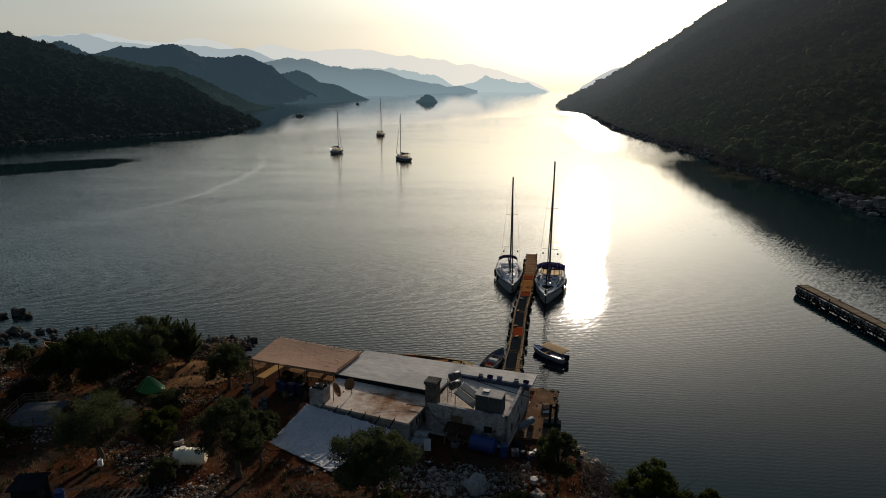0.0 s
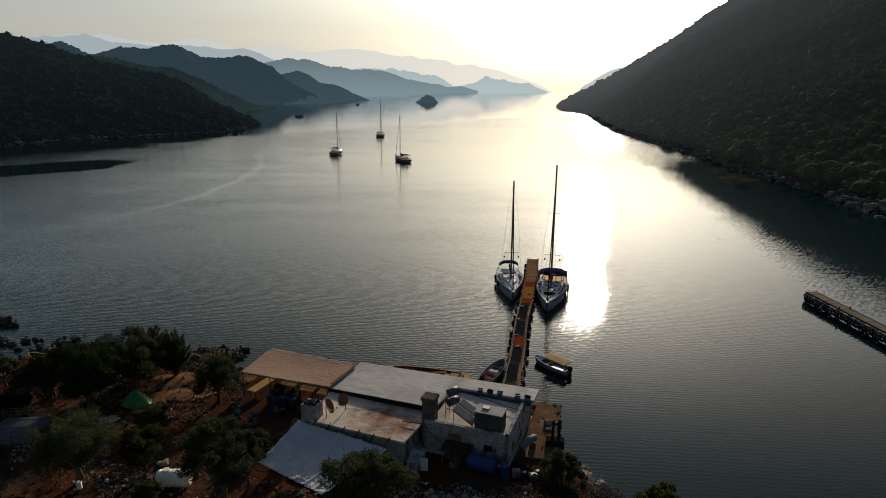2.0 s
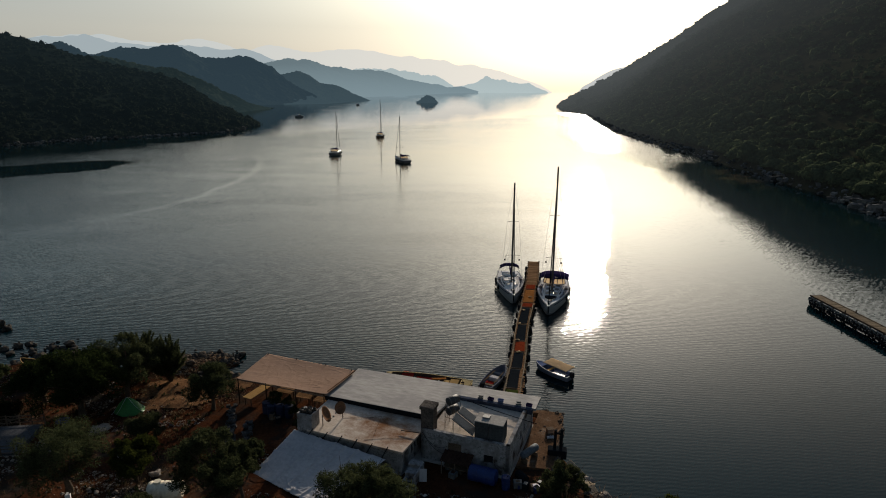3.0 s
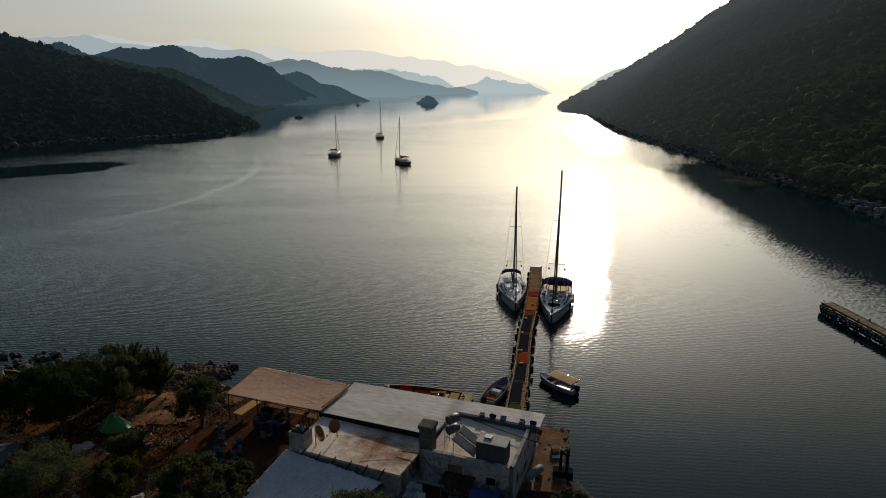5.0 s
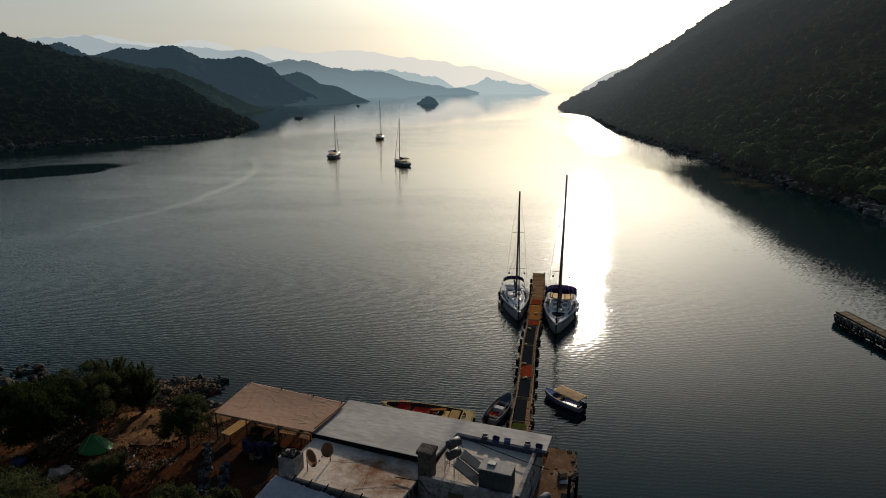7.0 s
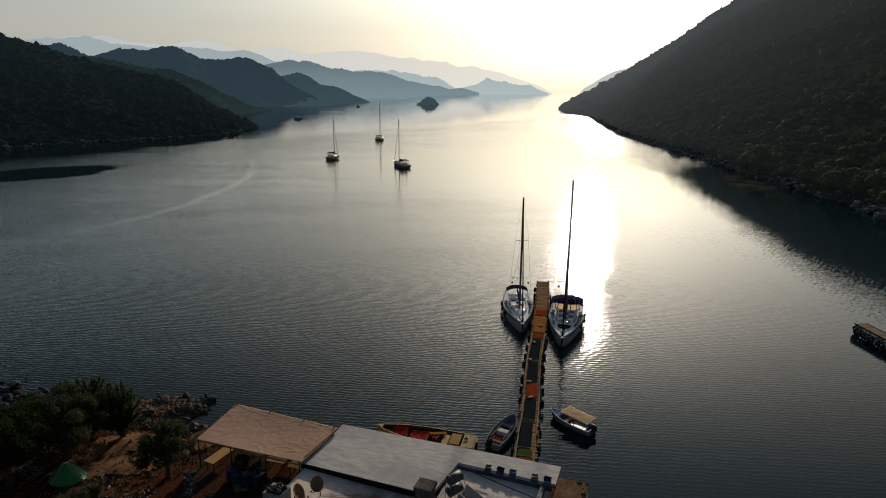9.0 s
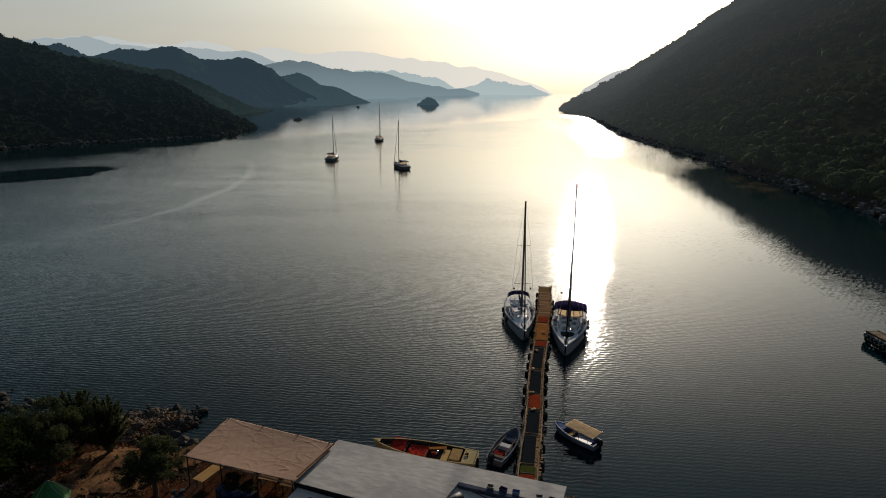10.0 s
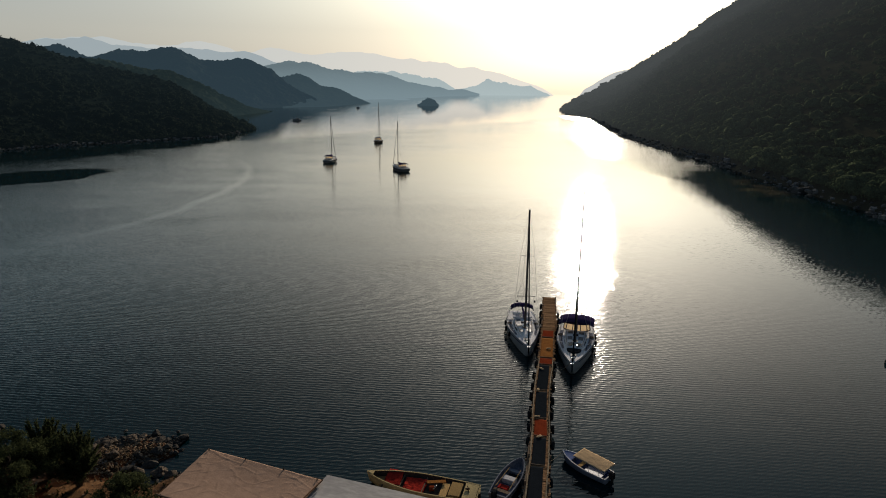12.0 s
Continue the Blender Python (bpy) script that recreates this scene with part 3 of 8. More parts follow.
def quads(name, corners, mat, parent=None):
    """A mesh of separate four-sided leaves from an array of their corners."""
    c = np.ascontiguousarray(corners, dtype=np.float32).reshape(-1, 3)
    k = len(c) // 4
    me = bpy.data.meshes.new(name)
    me.vertices.add(len(c))
    me.vertices.foreach_set("co", c.ravel())
    me.loops.add(len(c))
    me.loops.foreach_set("vertex_index", np.arange(len(c), dtype=np.int32))
    me.polygons.add(k)
    me.polygons.foreach_set("loop_start", np.arange(0, len(c), 4, dtype=np.int32))
    me.update(calc_edges=True)
    me.materials.append(mat)
    ob = new(name, me)
    ob.parent = parent
    return ob


def raw(name, verts, faces, mat, parent=None, smooth=False):
    me = bpy.data.meshes.new(name)
    me.from_pydata([tuple(v) for v in verts], [], faces)
    me.materials.append(mat)
    if smooth:
        me.shade_smooth()
    ob = new(name, me)
    ob.parent = parent
    return ob


def box(bm, cx, cy, cz, sx, sy, sz, turn=0.0, tilt=0.0, bevel=0.0):
    g = bmesh.ops.create_cube(bm, size=1.0, matrix=pose(cx, cy, cz, tilt, 0, turn) @ Matrix.Diagonal((sx, sy, sz, 1)))
    if bevel:
        edges = list({e for v in g["verts"] for e in v.link_edges})
        bmesh.ops.bevel(bm, geom=edges, offset=bevel, segments=2, affect="EDGES", profile=0.6)
    return bm


def rod(bm, a, b, r0, r1=None, seg=8):
    a, b = Vector(a), Vector(b)
    d = b - a
    m = Matrix.Translation((a + b) / 2) @ d.to_track_quat("Z", "Y").to_matrix().to_4x4()
    bmesh.ops.create_cone(bm, cap_ends=True, segments=seg, radius1=r0, radius2=r0 if r1 is None else r1, depth=d.length, matrix=m)
    return bm


def ring(bm, centre, axis, R, r, n=18, k=8):
    q = Vector(axis).to_track_quat("Z", "Y").to_matrix()
    rows = []
    for i in range(n):
        a = 2 * math.pi * i / n
        rows.append([bm.verts.new(Vector(centre) + q @ Vector(((R + r * math.cos(b)) * math.cos(a), (R + r * math.cos(b)) * math.sin(a), r * 1.25 * math.sin(b)))) for b in (2 * math.pi * j / k for j in range(k))])
    for i in range(n):
        for j in range(k):
            bm.faces.new((rows[i][j], rows[(i + 1) % n][j], rows[(i + 1) % n][(j + 1) % k], rows[i][(j + 1) % k]))
    return bm


def loft(bm, sections, close_ends=True, loop=True):
    rows = [[bm.verts.new(p) for p in s] for s in sections]
    k = len(rows[0])
    for a, b in zip(rows, rows[1:]):
        for j in range(k if loop else k - 1):
            bm.faces.new((a[j], a[(j + 1) % k], b[(j + 1) % k], b[j]))
    if close_ends and loop:
        bm.faces.new(rows[0][::-1])
        bm.faces.new(rows[-1])
    return bm


def B():
    return bmesh.new()


def along(points, count):
    """The polyline resampled at even steps of its length, softened at the corners."""
    p = np.array(points, float)
    s = np.concatenate([[0], np.cumsum(np.linalg.norm(np.diff(p, axis=0), axis=1))])
    u = np.linspace(0, s[-1], count)
    q = np.stack([np.interp(u, s, p[:, k]) for k in range(p.shape[1])], 1)
    for _ in range(2):
        q[1:-1] = (q[:-2] + 2 * q[1:-1] + q[2:]) / 4
    return q


def fractal(x, y, z, octaves=5):
    return noise.fractal((x, y, z), 1.0, 2.0, octaves)


# ---------------------------------------------------------------- the shore and the ground
SHORE = [(-250, 48), (-120, 55), (-60, 57), (-50, 57.8), (-43, 57.2), (-38, 59), (-33, 57), (-29, 57), (-26.6, 59.6), (-23.6, 60.4), (-20.9, 59.6), (-20.6, 58.2),
         (-22.6, 56.6), (-23.2, 55.2), (-20.6, 54.6), (-18.3, 56.0), (-16.4, 56.2), (8.5, 48.0), (7.9, 44.2), (8.6, 42.2), (10.5, 38.4), (11.4, 35.2), (14, 33.4), (18, 32.0),
         (24, 27.5), (33, 24), (52, 22), (75, 24), (110, 30), (140, 20), (160, -300), (-250, -300)]
HOUSE_AT, HOUSE_TURN = Vector((-9.6, 47.4, 0.0)), -19.6
HU, HV = Vector((math.cos(radians(HOUSE_TURN)), math.sin(radians(HOUSE_TURN)))), Vector((-math.sin(radians(HOUSE_TURN)), math.cos(radians(HOUSE_TURN))))


def shore_distance(x, y):
    """Metres inland of the shore line (negative: out at sea), for arrays."""
    p = np.array(SHORE, float)
    best, inside = np.full(x.shape, 1e9), np.zeros(x.shape, bool)
    for (x0, y0), (x1, y1) in zip(p, np.roll(p, -1, 0)):
        dx, dy = x1 - x0, y1 - y0
        t = np.clip(((x - x0) * dx + (y - y0) * dy) / (dx * dx + dy * dy), 0, 1)
        best = np.minimum(best, np.hypot(x - x0 - t * dx, y - y0 - t * dy))
        cross = ((y0 > y) != (y1 > y)) & (x < (x1 - x0) * (y - y0) / (y1 - y0 + 1e-9) + x0)
        inside ^= cross
    return np.where(inside, best, -best)


def ground_height(x, y, rough=True):
    x, y = np.atleast_1d(np.asarray(x, float)), np.atleast_1d(np.asarray(y, float))
    d = shore_distance(x, y)
    if rough:
        d = d + np.array([0.7 * fractal(a * 0.35, b * 0.35, 3.1, 3) for a, b in zip(x.ravel(), y.ravel())]).reshape(x.shape)
    inland = 0.45 * np.clip(d / 1.2, 0, 1) + 0.075 * np.clip(d - 7, 0, 60) + 0.12 * np.clip(d - 40, 0, 200)
    h = np.where(d > 0, inland, np.clip(d * 0.6, -5, 0))
    if rough:
        h = h + np.where(d > 0, 1, 0.2) * np.array([0.16 * fractal(a * 0.5, b * 0.5, 0.0, 4) + 0.07 * fractal(a * 2.1, b * 2.1, 5.0, 3) for a, b in zip(x.ravel(), y.ravel())]).reshape(x.shape)
    # the levelled terrace on which the house stands
    u = (x - HOUSE_AT.x) * HU.x + (y - HOUSE_AT.y) * HU.y
    v = (x - HOUSE_AT.x) * HV.x + (y - HOUSE_AT.y) * HV.y
    off = np.maximum(np.maximum(-9.5 - u, u - 17.6), np.maximum(-5.5 - v, v - 7.4))
    k = np.clip(1 - off / 2.0, 0, 1)
    k = k * k * (3 - 2 * k) * (d > -0.2)
    return h * (1 - k) + 0.55 * k


def on_ground(x, y):
    return float(ground_height(x, y)[0])


def build_ground():
    xs = np.concatenate([np.linspace(-250, -62, 40, endpoint=False), np.arange(-62, 30, 0.36), np.linspace(30, 160, 34)])
    ys = np.concatenate([np.linspace(-300, 20, 44, endpoint=False), np.arange(20, 66, 0.36), np.linspace(66, 72, 4)])
    X, Y = np.meshgrid(xs, ys)
    Z = ground_height(X, Y)
    nx, ny = len(xs), len(ys)
    verts = np.stack([X.ravel(), Y.ravel(), Z.ravel()], 1)
    faces = [(j * nx + i, j * nx + i + 1, (j + 1) * nx + i + 1, (j + 1) * nx + i) for j in range(ny - 1) for i in range(nx - 1)]
    ob = raw("ground", verts.tolist(), faces, M_SOIL, smooth=True)
    tagged(ob, "reddish dry soil with stones sloping to the shore", "ground", kind="structure")


build_ground()
bm = B()
bmesh.ops.create_circle(bm, cap_ends=True, segments=96, radius=4930)
bmesh.ops.translate(bm, verts=bm.verts, vec=(0, 10, 0))
tagged(part("water", bm, M_WATER), "calm rippled sea inlet glittering under low sun", "water", kind="structure")


# ---------------------------------------------------------------- hills
def hill(name, shore, crest, cols, rows, mat, label, lump, grain, swell=0.85, back=120.0, seed=0.0, tufts=0.0):
    """A hillside lofted from its foot at the water to its crest and down again behind, roughened by fractal noise."""
    s, c = along(shore, cols), along(crest, cols)
    verts = []
    total = rows + 5
    for i in range(cols):
        away = np.array([c[i][0] - s[i][0], c[i][1] - s[i][1]])
        away = away / (np.linalg.norm(away) + 1e-6)
        for j in range(total):
            if j < rows:
                v = j / (rows - 1)
                x, y = s[i] * (1 - v) + c[i][:2] * v
                z = c[i][2] * (swell * v + (1 - swell) * v * v * (3 - 2 * v)) if j else -1.5
                k = min(1.0, 4 * v) * (0.55 + 0.45 * (1 - v))
            else:
                w = (j - rows + 1) / 5
                x, y = c[i][:2] + away * back * w
                z, k = c[i][2] * (1 - w) ** 1.3 - 2 * w, 0.5
            size = min(1.0, c[i][2] / (3 * lump + 1e-6))
            z += k * size * lump * fractal(x / grain, y / grain, seed, 7)
            z += tufts * size * min(1.0, 8 * j / rows) * (noise.noise((x / (3 * tufts + 1), y / (3 * tufts + 1), seed)) + 0.6 * noise.noise((x / (tufts + 0.5), y / (tufts + 0.5), seed)))
            verts.append((x, y, z))
    faces = [(i * total + j, (i + 1) * total + j, (i + 1) * total + j + 1, i * total + j + 1) for i in range(cols - 1) for j in range(total - 1)]
    ob = raw(name, verts, faces, mat, smooth=True)
    tagged(ob, label, "hill", kind="structure")
    return verts, total, rows


R_SHORE = [(157, 945), (143, 795), (137, 643), (102, 394), (99, 302), (100, 257), (95, 220), (96, 202), (93, 172), (94, 152), (91, 132), (90, 95), (95, 60), (102, 28)]
R_CREST = [(158, 950, 1), (186, 1020, 10), (240, 1134, 27), (322, 1265, 57), (430, 1440, 98), (492, 1525, 126), (586, 1625, 169), (656, 1688, 216), (715, 1697, 248), (815, 1610, 340), (881, 1400, 398), (924, 1120, 400), (952, 770, 380), (896, 420, 330), (728, 104, 240)]
A_SHORE = [(-142, 454), (-137, 410), (-136, 371), (-168, 333), (-190, 306), (-203, 274), (-225, 240), (-250, 200), (-270, 120), (-260, 55)]
A_CREST = [(-145, 458, 1), (-163, 475, 5), (-196, 515, 13), (-225, 532, 28), (-240, 535, 35), (-273, 530, 42), (-316, 530, 52), (-351, 524, 65), (-387, 524, 74), (-430, 470, 78), (-450, 350, 72), (-440, 180, 66), (-420, 60, 50)]
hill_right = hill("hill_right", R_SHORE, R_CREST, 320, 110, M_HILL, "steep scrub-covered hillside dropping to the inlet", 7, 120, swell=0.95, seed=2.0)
hill_left = hill("hill_left", A_SHORE, A_CREST, 240, 80, M_SHADEHILL, "low dark scrub-covered headland beside the inlet", 4, 70, seed=7.0)
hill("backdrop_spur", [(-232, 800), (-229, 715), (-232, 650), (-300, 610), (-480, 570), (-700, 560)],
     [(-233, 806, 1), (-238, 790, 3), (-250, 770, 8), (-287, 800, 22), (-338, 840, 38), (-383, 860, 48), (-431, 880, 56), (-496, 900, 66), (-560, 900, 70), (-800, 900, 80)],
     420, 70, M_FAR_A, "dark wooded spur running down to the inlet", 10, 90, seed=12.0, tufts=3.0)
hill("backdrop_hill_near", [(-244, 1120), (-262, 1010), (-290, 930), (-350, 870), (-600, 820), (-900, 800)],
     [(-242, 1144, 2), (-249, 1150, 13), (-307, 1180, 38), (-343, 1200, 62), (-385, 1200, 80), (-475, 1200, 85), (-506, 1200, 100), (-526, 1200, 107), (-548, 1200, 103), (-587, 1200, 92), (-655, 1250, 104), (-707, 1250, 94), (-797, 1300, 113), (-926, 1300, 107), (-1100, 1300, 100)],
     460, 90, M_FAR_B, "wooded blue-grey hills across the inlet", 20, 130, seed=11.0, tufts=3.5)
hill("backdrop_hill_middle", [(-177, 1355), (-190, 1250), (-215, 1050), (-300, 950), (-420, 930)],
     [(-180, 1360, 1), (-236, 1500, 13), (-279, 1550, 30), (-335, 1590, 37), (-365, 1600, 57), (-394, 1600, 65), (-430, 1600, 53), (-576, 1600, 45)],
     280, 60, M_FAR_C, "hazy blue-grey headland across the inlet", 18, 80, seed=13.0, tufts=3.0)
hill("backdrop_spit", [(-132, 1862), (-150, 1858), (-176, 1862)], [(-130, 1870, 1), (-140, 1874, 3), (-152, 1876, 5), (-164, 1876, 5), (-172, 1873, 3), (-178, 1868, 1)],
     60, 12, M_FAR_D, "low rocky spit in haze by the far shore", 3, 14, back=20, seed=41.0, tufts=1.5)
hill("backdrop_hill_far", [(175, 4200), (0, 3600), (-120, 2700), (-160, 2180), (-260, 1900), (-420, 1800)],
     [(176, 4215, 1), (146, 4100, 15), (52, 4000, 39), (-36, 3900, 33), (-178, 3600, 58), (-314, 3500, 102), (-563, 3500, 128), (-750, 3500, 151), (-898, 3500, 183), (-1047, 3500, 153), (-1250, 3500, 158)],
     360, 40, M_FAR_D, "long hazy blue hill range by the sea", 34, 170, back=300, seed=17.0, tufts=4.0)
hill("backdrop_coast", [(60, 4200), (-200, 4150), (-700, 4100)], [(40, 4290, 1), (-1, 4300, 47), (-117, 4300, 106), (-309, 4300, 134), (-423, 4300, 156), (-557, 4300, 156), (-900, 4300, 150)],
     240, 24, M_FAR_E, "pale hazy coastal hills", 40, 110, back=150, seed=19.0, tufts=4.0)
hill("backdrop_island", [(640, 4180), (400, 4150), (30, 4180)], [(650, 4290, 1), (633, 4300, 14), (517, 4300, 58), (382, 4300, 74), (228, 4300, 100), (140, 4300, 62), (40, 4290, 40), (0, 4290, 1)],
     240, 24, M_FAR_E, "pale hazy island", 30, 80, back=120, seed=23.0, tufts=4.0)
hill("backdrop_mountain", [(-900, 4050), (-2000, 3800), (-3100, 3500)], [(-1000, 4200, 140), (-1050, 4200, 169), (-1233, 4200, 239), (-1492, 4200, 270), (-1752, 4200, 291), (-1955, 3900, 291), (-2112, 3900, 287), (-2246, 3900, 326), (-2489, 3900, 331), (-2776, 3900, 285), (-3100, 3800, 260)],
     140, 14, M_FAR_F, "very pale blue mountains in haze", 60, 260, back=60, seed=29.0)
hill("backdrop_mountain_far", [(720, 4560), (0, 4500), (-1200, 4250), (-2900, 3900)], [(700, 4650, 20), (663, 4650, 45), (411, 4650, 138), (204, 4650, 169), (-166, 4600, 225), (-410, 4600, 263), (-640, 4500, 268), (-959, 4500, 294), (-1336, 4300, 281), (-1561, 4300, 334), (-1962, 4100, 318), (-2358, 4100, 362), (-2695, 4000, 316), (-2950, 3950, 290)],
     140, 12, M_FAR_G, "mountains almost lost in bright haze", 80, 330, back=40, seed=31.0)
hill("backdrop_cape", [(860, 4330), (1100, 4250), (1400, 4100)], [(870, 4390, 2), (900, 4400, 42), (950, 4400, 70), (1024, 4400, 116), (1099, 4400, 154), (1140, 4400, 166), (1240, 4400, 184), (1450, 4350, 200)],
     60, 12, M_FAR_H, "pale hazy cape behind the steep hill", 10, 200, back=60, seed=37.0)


# ---------------------------------------------------------------- house
def prism(bm, outline, thick):
    """A slab with the given top outline (x, y, z), going down by thick."""
    top = [bm.verts.new(p) for p in outline]
    low = [bm.verts.new((p[0], p[1], p[2] - thick)) for p in outline]
    k = len(top)
    f = bm.faces.new(top)
    bm.faces.new(low[::-1])
    for i in range(k):
        bm.faces.new((top[i], low[i], low[(i + 1) % k], top[(i + 1) % k]))
    bmesh.ops.recalc_face_normals(bm, faces=bm.faces)
    return bm


def wall_with_holes(bm, length, height, thick, holes):
    """A wall along x from 0, its outer face at y = 0 and going back to y = thick, with holes (x0, z0, x1, z1)."""
    xs = sorted({0, length, *[h[0] for h in holes], *[h[2] for h in holes]})
    zs = sorted({0, height, *[h[1] for h in holes], *[h[3] for h in holes]})
    for x0, x1 in zip(xs, xs[1:]):
        for z0, z1 in zip(zs, zs[1:]):
            if not any(h[0] <= x0 and x1 <= h[2] and h[1] <= z0 and z1 <= h[3] for h in holes):
                box(bm, (x0 + x1) / 2, thick / 2, (z0 + z1) / 2, x1 - x0, thick, z1 - z0)
    bmesh.ops.remove_doubles(bm, verts=bm.verts, dist=0.001)
    return bm


def placed(bm, x, y, z, turn=0.0):
    bmesh.ops.transform(bm, matrix=pose(x, y, z, 0, 0, turn), verts=bm.verts)
    return bm


FLOOR = 0.55
house = thing("house", (HOUSE_AT.x, HOUSE_AT.y, FLOOR), HOUSE_TURN, "low whitewashed stone house with flat stained roofs by the shore", "house")
# terrace slab under everything
part("plinth", prism(B(), [(0.2, 5.0, 0.06), (0.5, -4.4, 0.06), (8.6, -4.6, 0.06), (9.0, -2.5, 0.06), (15.6, -2.5, 0.06), (15.8, 5.0, 0.06)], 0.6), M_CONCRETE, house)


def slab_z(u):
    return 2.13 + 0.022 * u


roof_pts = [(0.0, -0.05), (9.25, -0.3), (9.75, 3.35), (16.1, 3.15), (16.1, 5.1), (0.2, 5.1)]
part("main_roof", prism(B(), [(u, v, slab_z(u)) for u, v in roof_pts], 0.2), M_ROOF, house, "weathered whitewashed concrete roof slab")
# black strip laid on for the shadow on the roof slab's upright face
part("roof_edge", prism(B(), [(0.0, -0.11, slab_z(0) - 0.03), (9.25, -0.36, slab_z(9.25) - 0.03), (9.25, -0.31, slab_z(9.25) - 0.03), (0.0, -0.06, slab_z(0) - 0.03)], 0.36), M_MAT, house, "black strip for the shadowed roof edge")
part("low_roof", prism(B(), [(0.3, -4.45, 1.86), (8.75, -4.7, 1.88), (9.05, -0.12, 1.84), (0.3, 0.1, 1.84)], 0.16), M_LOWROOF, house, "whitewashed lower roof with rust-brown stains")
# walls of the lower block
part("wall", placed(wall_with_holes(B(), 8.1, 1.7, 0.25, [(1.2, 0.7, 2.0, 1.4)]), 0.5, -4.35, 0.0), M_WALL, house)
part("wall", placed(wall_with_holes(B(), 4.3, 1.7, 0.25, [(1.7, 0.65, 2.15, 1.55), (2.25, 0.65, 2.7, 1.55), (2.8, 0.65, 3.25, 1.55), (0.3, 0.0, 1.1, 1.6)]), 8.6, -4.6, 0.0, 90), M_WALL, house)
part("wall", placed(wall_with_holes(B(), 4.4, 1.7, 0.25, []), 0.5, -4.35, 0.0, 90), M_WALL, house)
part("wall", placed(wall_with_holes(B(), 15.3, 1.95, 0.25, [(1, 0, 2, 1.8), (5, 0.6, 6.2, 1.5), (10, 0, 11, 1.8)]), 0.3, 4.55, 0.0), M_WALL, house)
part("wall", placed(wall_with_holes(B(), 4.8, 1.95, 0.25, []), 0.6, 0.0, 0.0, 90), M_WALL, house)


def window(parent, at, turn, w, h):
    win = new("window")
    win.parent = parent
    win.matrix_basis = pose(*at, 0, 0, turn)
    bm = B()
    for x, z, sx, sz in ((0, h / 2, w, 0.06), (0, -h / 2, w, 0.06), (-w / 2, 0, 0.06, h), (w / 2, 0, 0.06, h)):
        box(bm, x, 0.06, z, sx, 0.07, sz)
    part("frame", bm, M_WALL, win, "dull white painted frame")
    part("pane", box(B(), 0, 0.09, 0, w - 0.05, 0.012, h - 0.05), M_DARKGLASS, win)
    return win


for k in range(3):
    window(house, (8.6, -4.6 + 1.925 + 0.55 * k, 1.1), 90, 0.43, 0.88)
window(house, (2.1, -4.35, 1.05), 0, 0.8, 0.7)
# annex
part("annex_wall", placed(wall_with_holes(B(), 6.4, 2.42, 0.25, [(2.0, 0.0, 3.0, 1.75), (4.6, 0.8, 5.3, 1.4)]), 9.1, -2.25, 0.0), M_WALL, house)
part("annex_wall", placed(wall_with_holes(B(), 6.9, 2.42, 0.25, [(3.2, 1.0, 3.8, 1.7), (4.3, 1.0, 4.9, 1.7)]), 15.5, -2.25, 0.0, 90), M_WALL, house)
part("annex_wall", placed(wall_with_holes(B(), 1.85, 2.42, 0.25, []), 9.35, -2.25, 0.0, 90), M_WALL, house)
window(house, (15.5, 1.25, 1.35), 90, 0.6, 0.7)
window(house, (15.5, 2.35, 1.35), 90, 0.6, 0.7)
window(house, (14.05, -2.25, 1.1), 0, 0.7, 0.6)
part("door", box(B(), 11.6, -2.15, 0.88, 0.96, 0.06, 1.74), M_OLDWOOD, house, "dark wooden door")
part("annex_roof", prism(B(), [(9.6, -2.0, 2.14), (15.25, -2.0, 2.14), (15.25, 3.2, 2.14), (9.6, 3.4, 2.14)], 0.14), M_LOWROOF, house, "flat annex roof behind a low rim")
bm = B()
for v in (3.3,):
    prism(bm, [(9.8, 3.0, slab_z(10) + 0.02), (15.9, 2.85, slab_z(16) + 0.02), (15.9, 3.12, slab_z(16) + 0.02), (9.8, 3.3, slab_z(10) + 0.02)], 0.4)
part("parapet", bm, M_STEPSHADE, house, "roof step darkened blue-grey for its shadow")

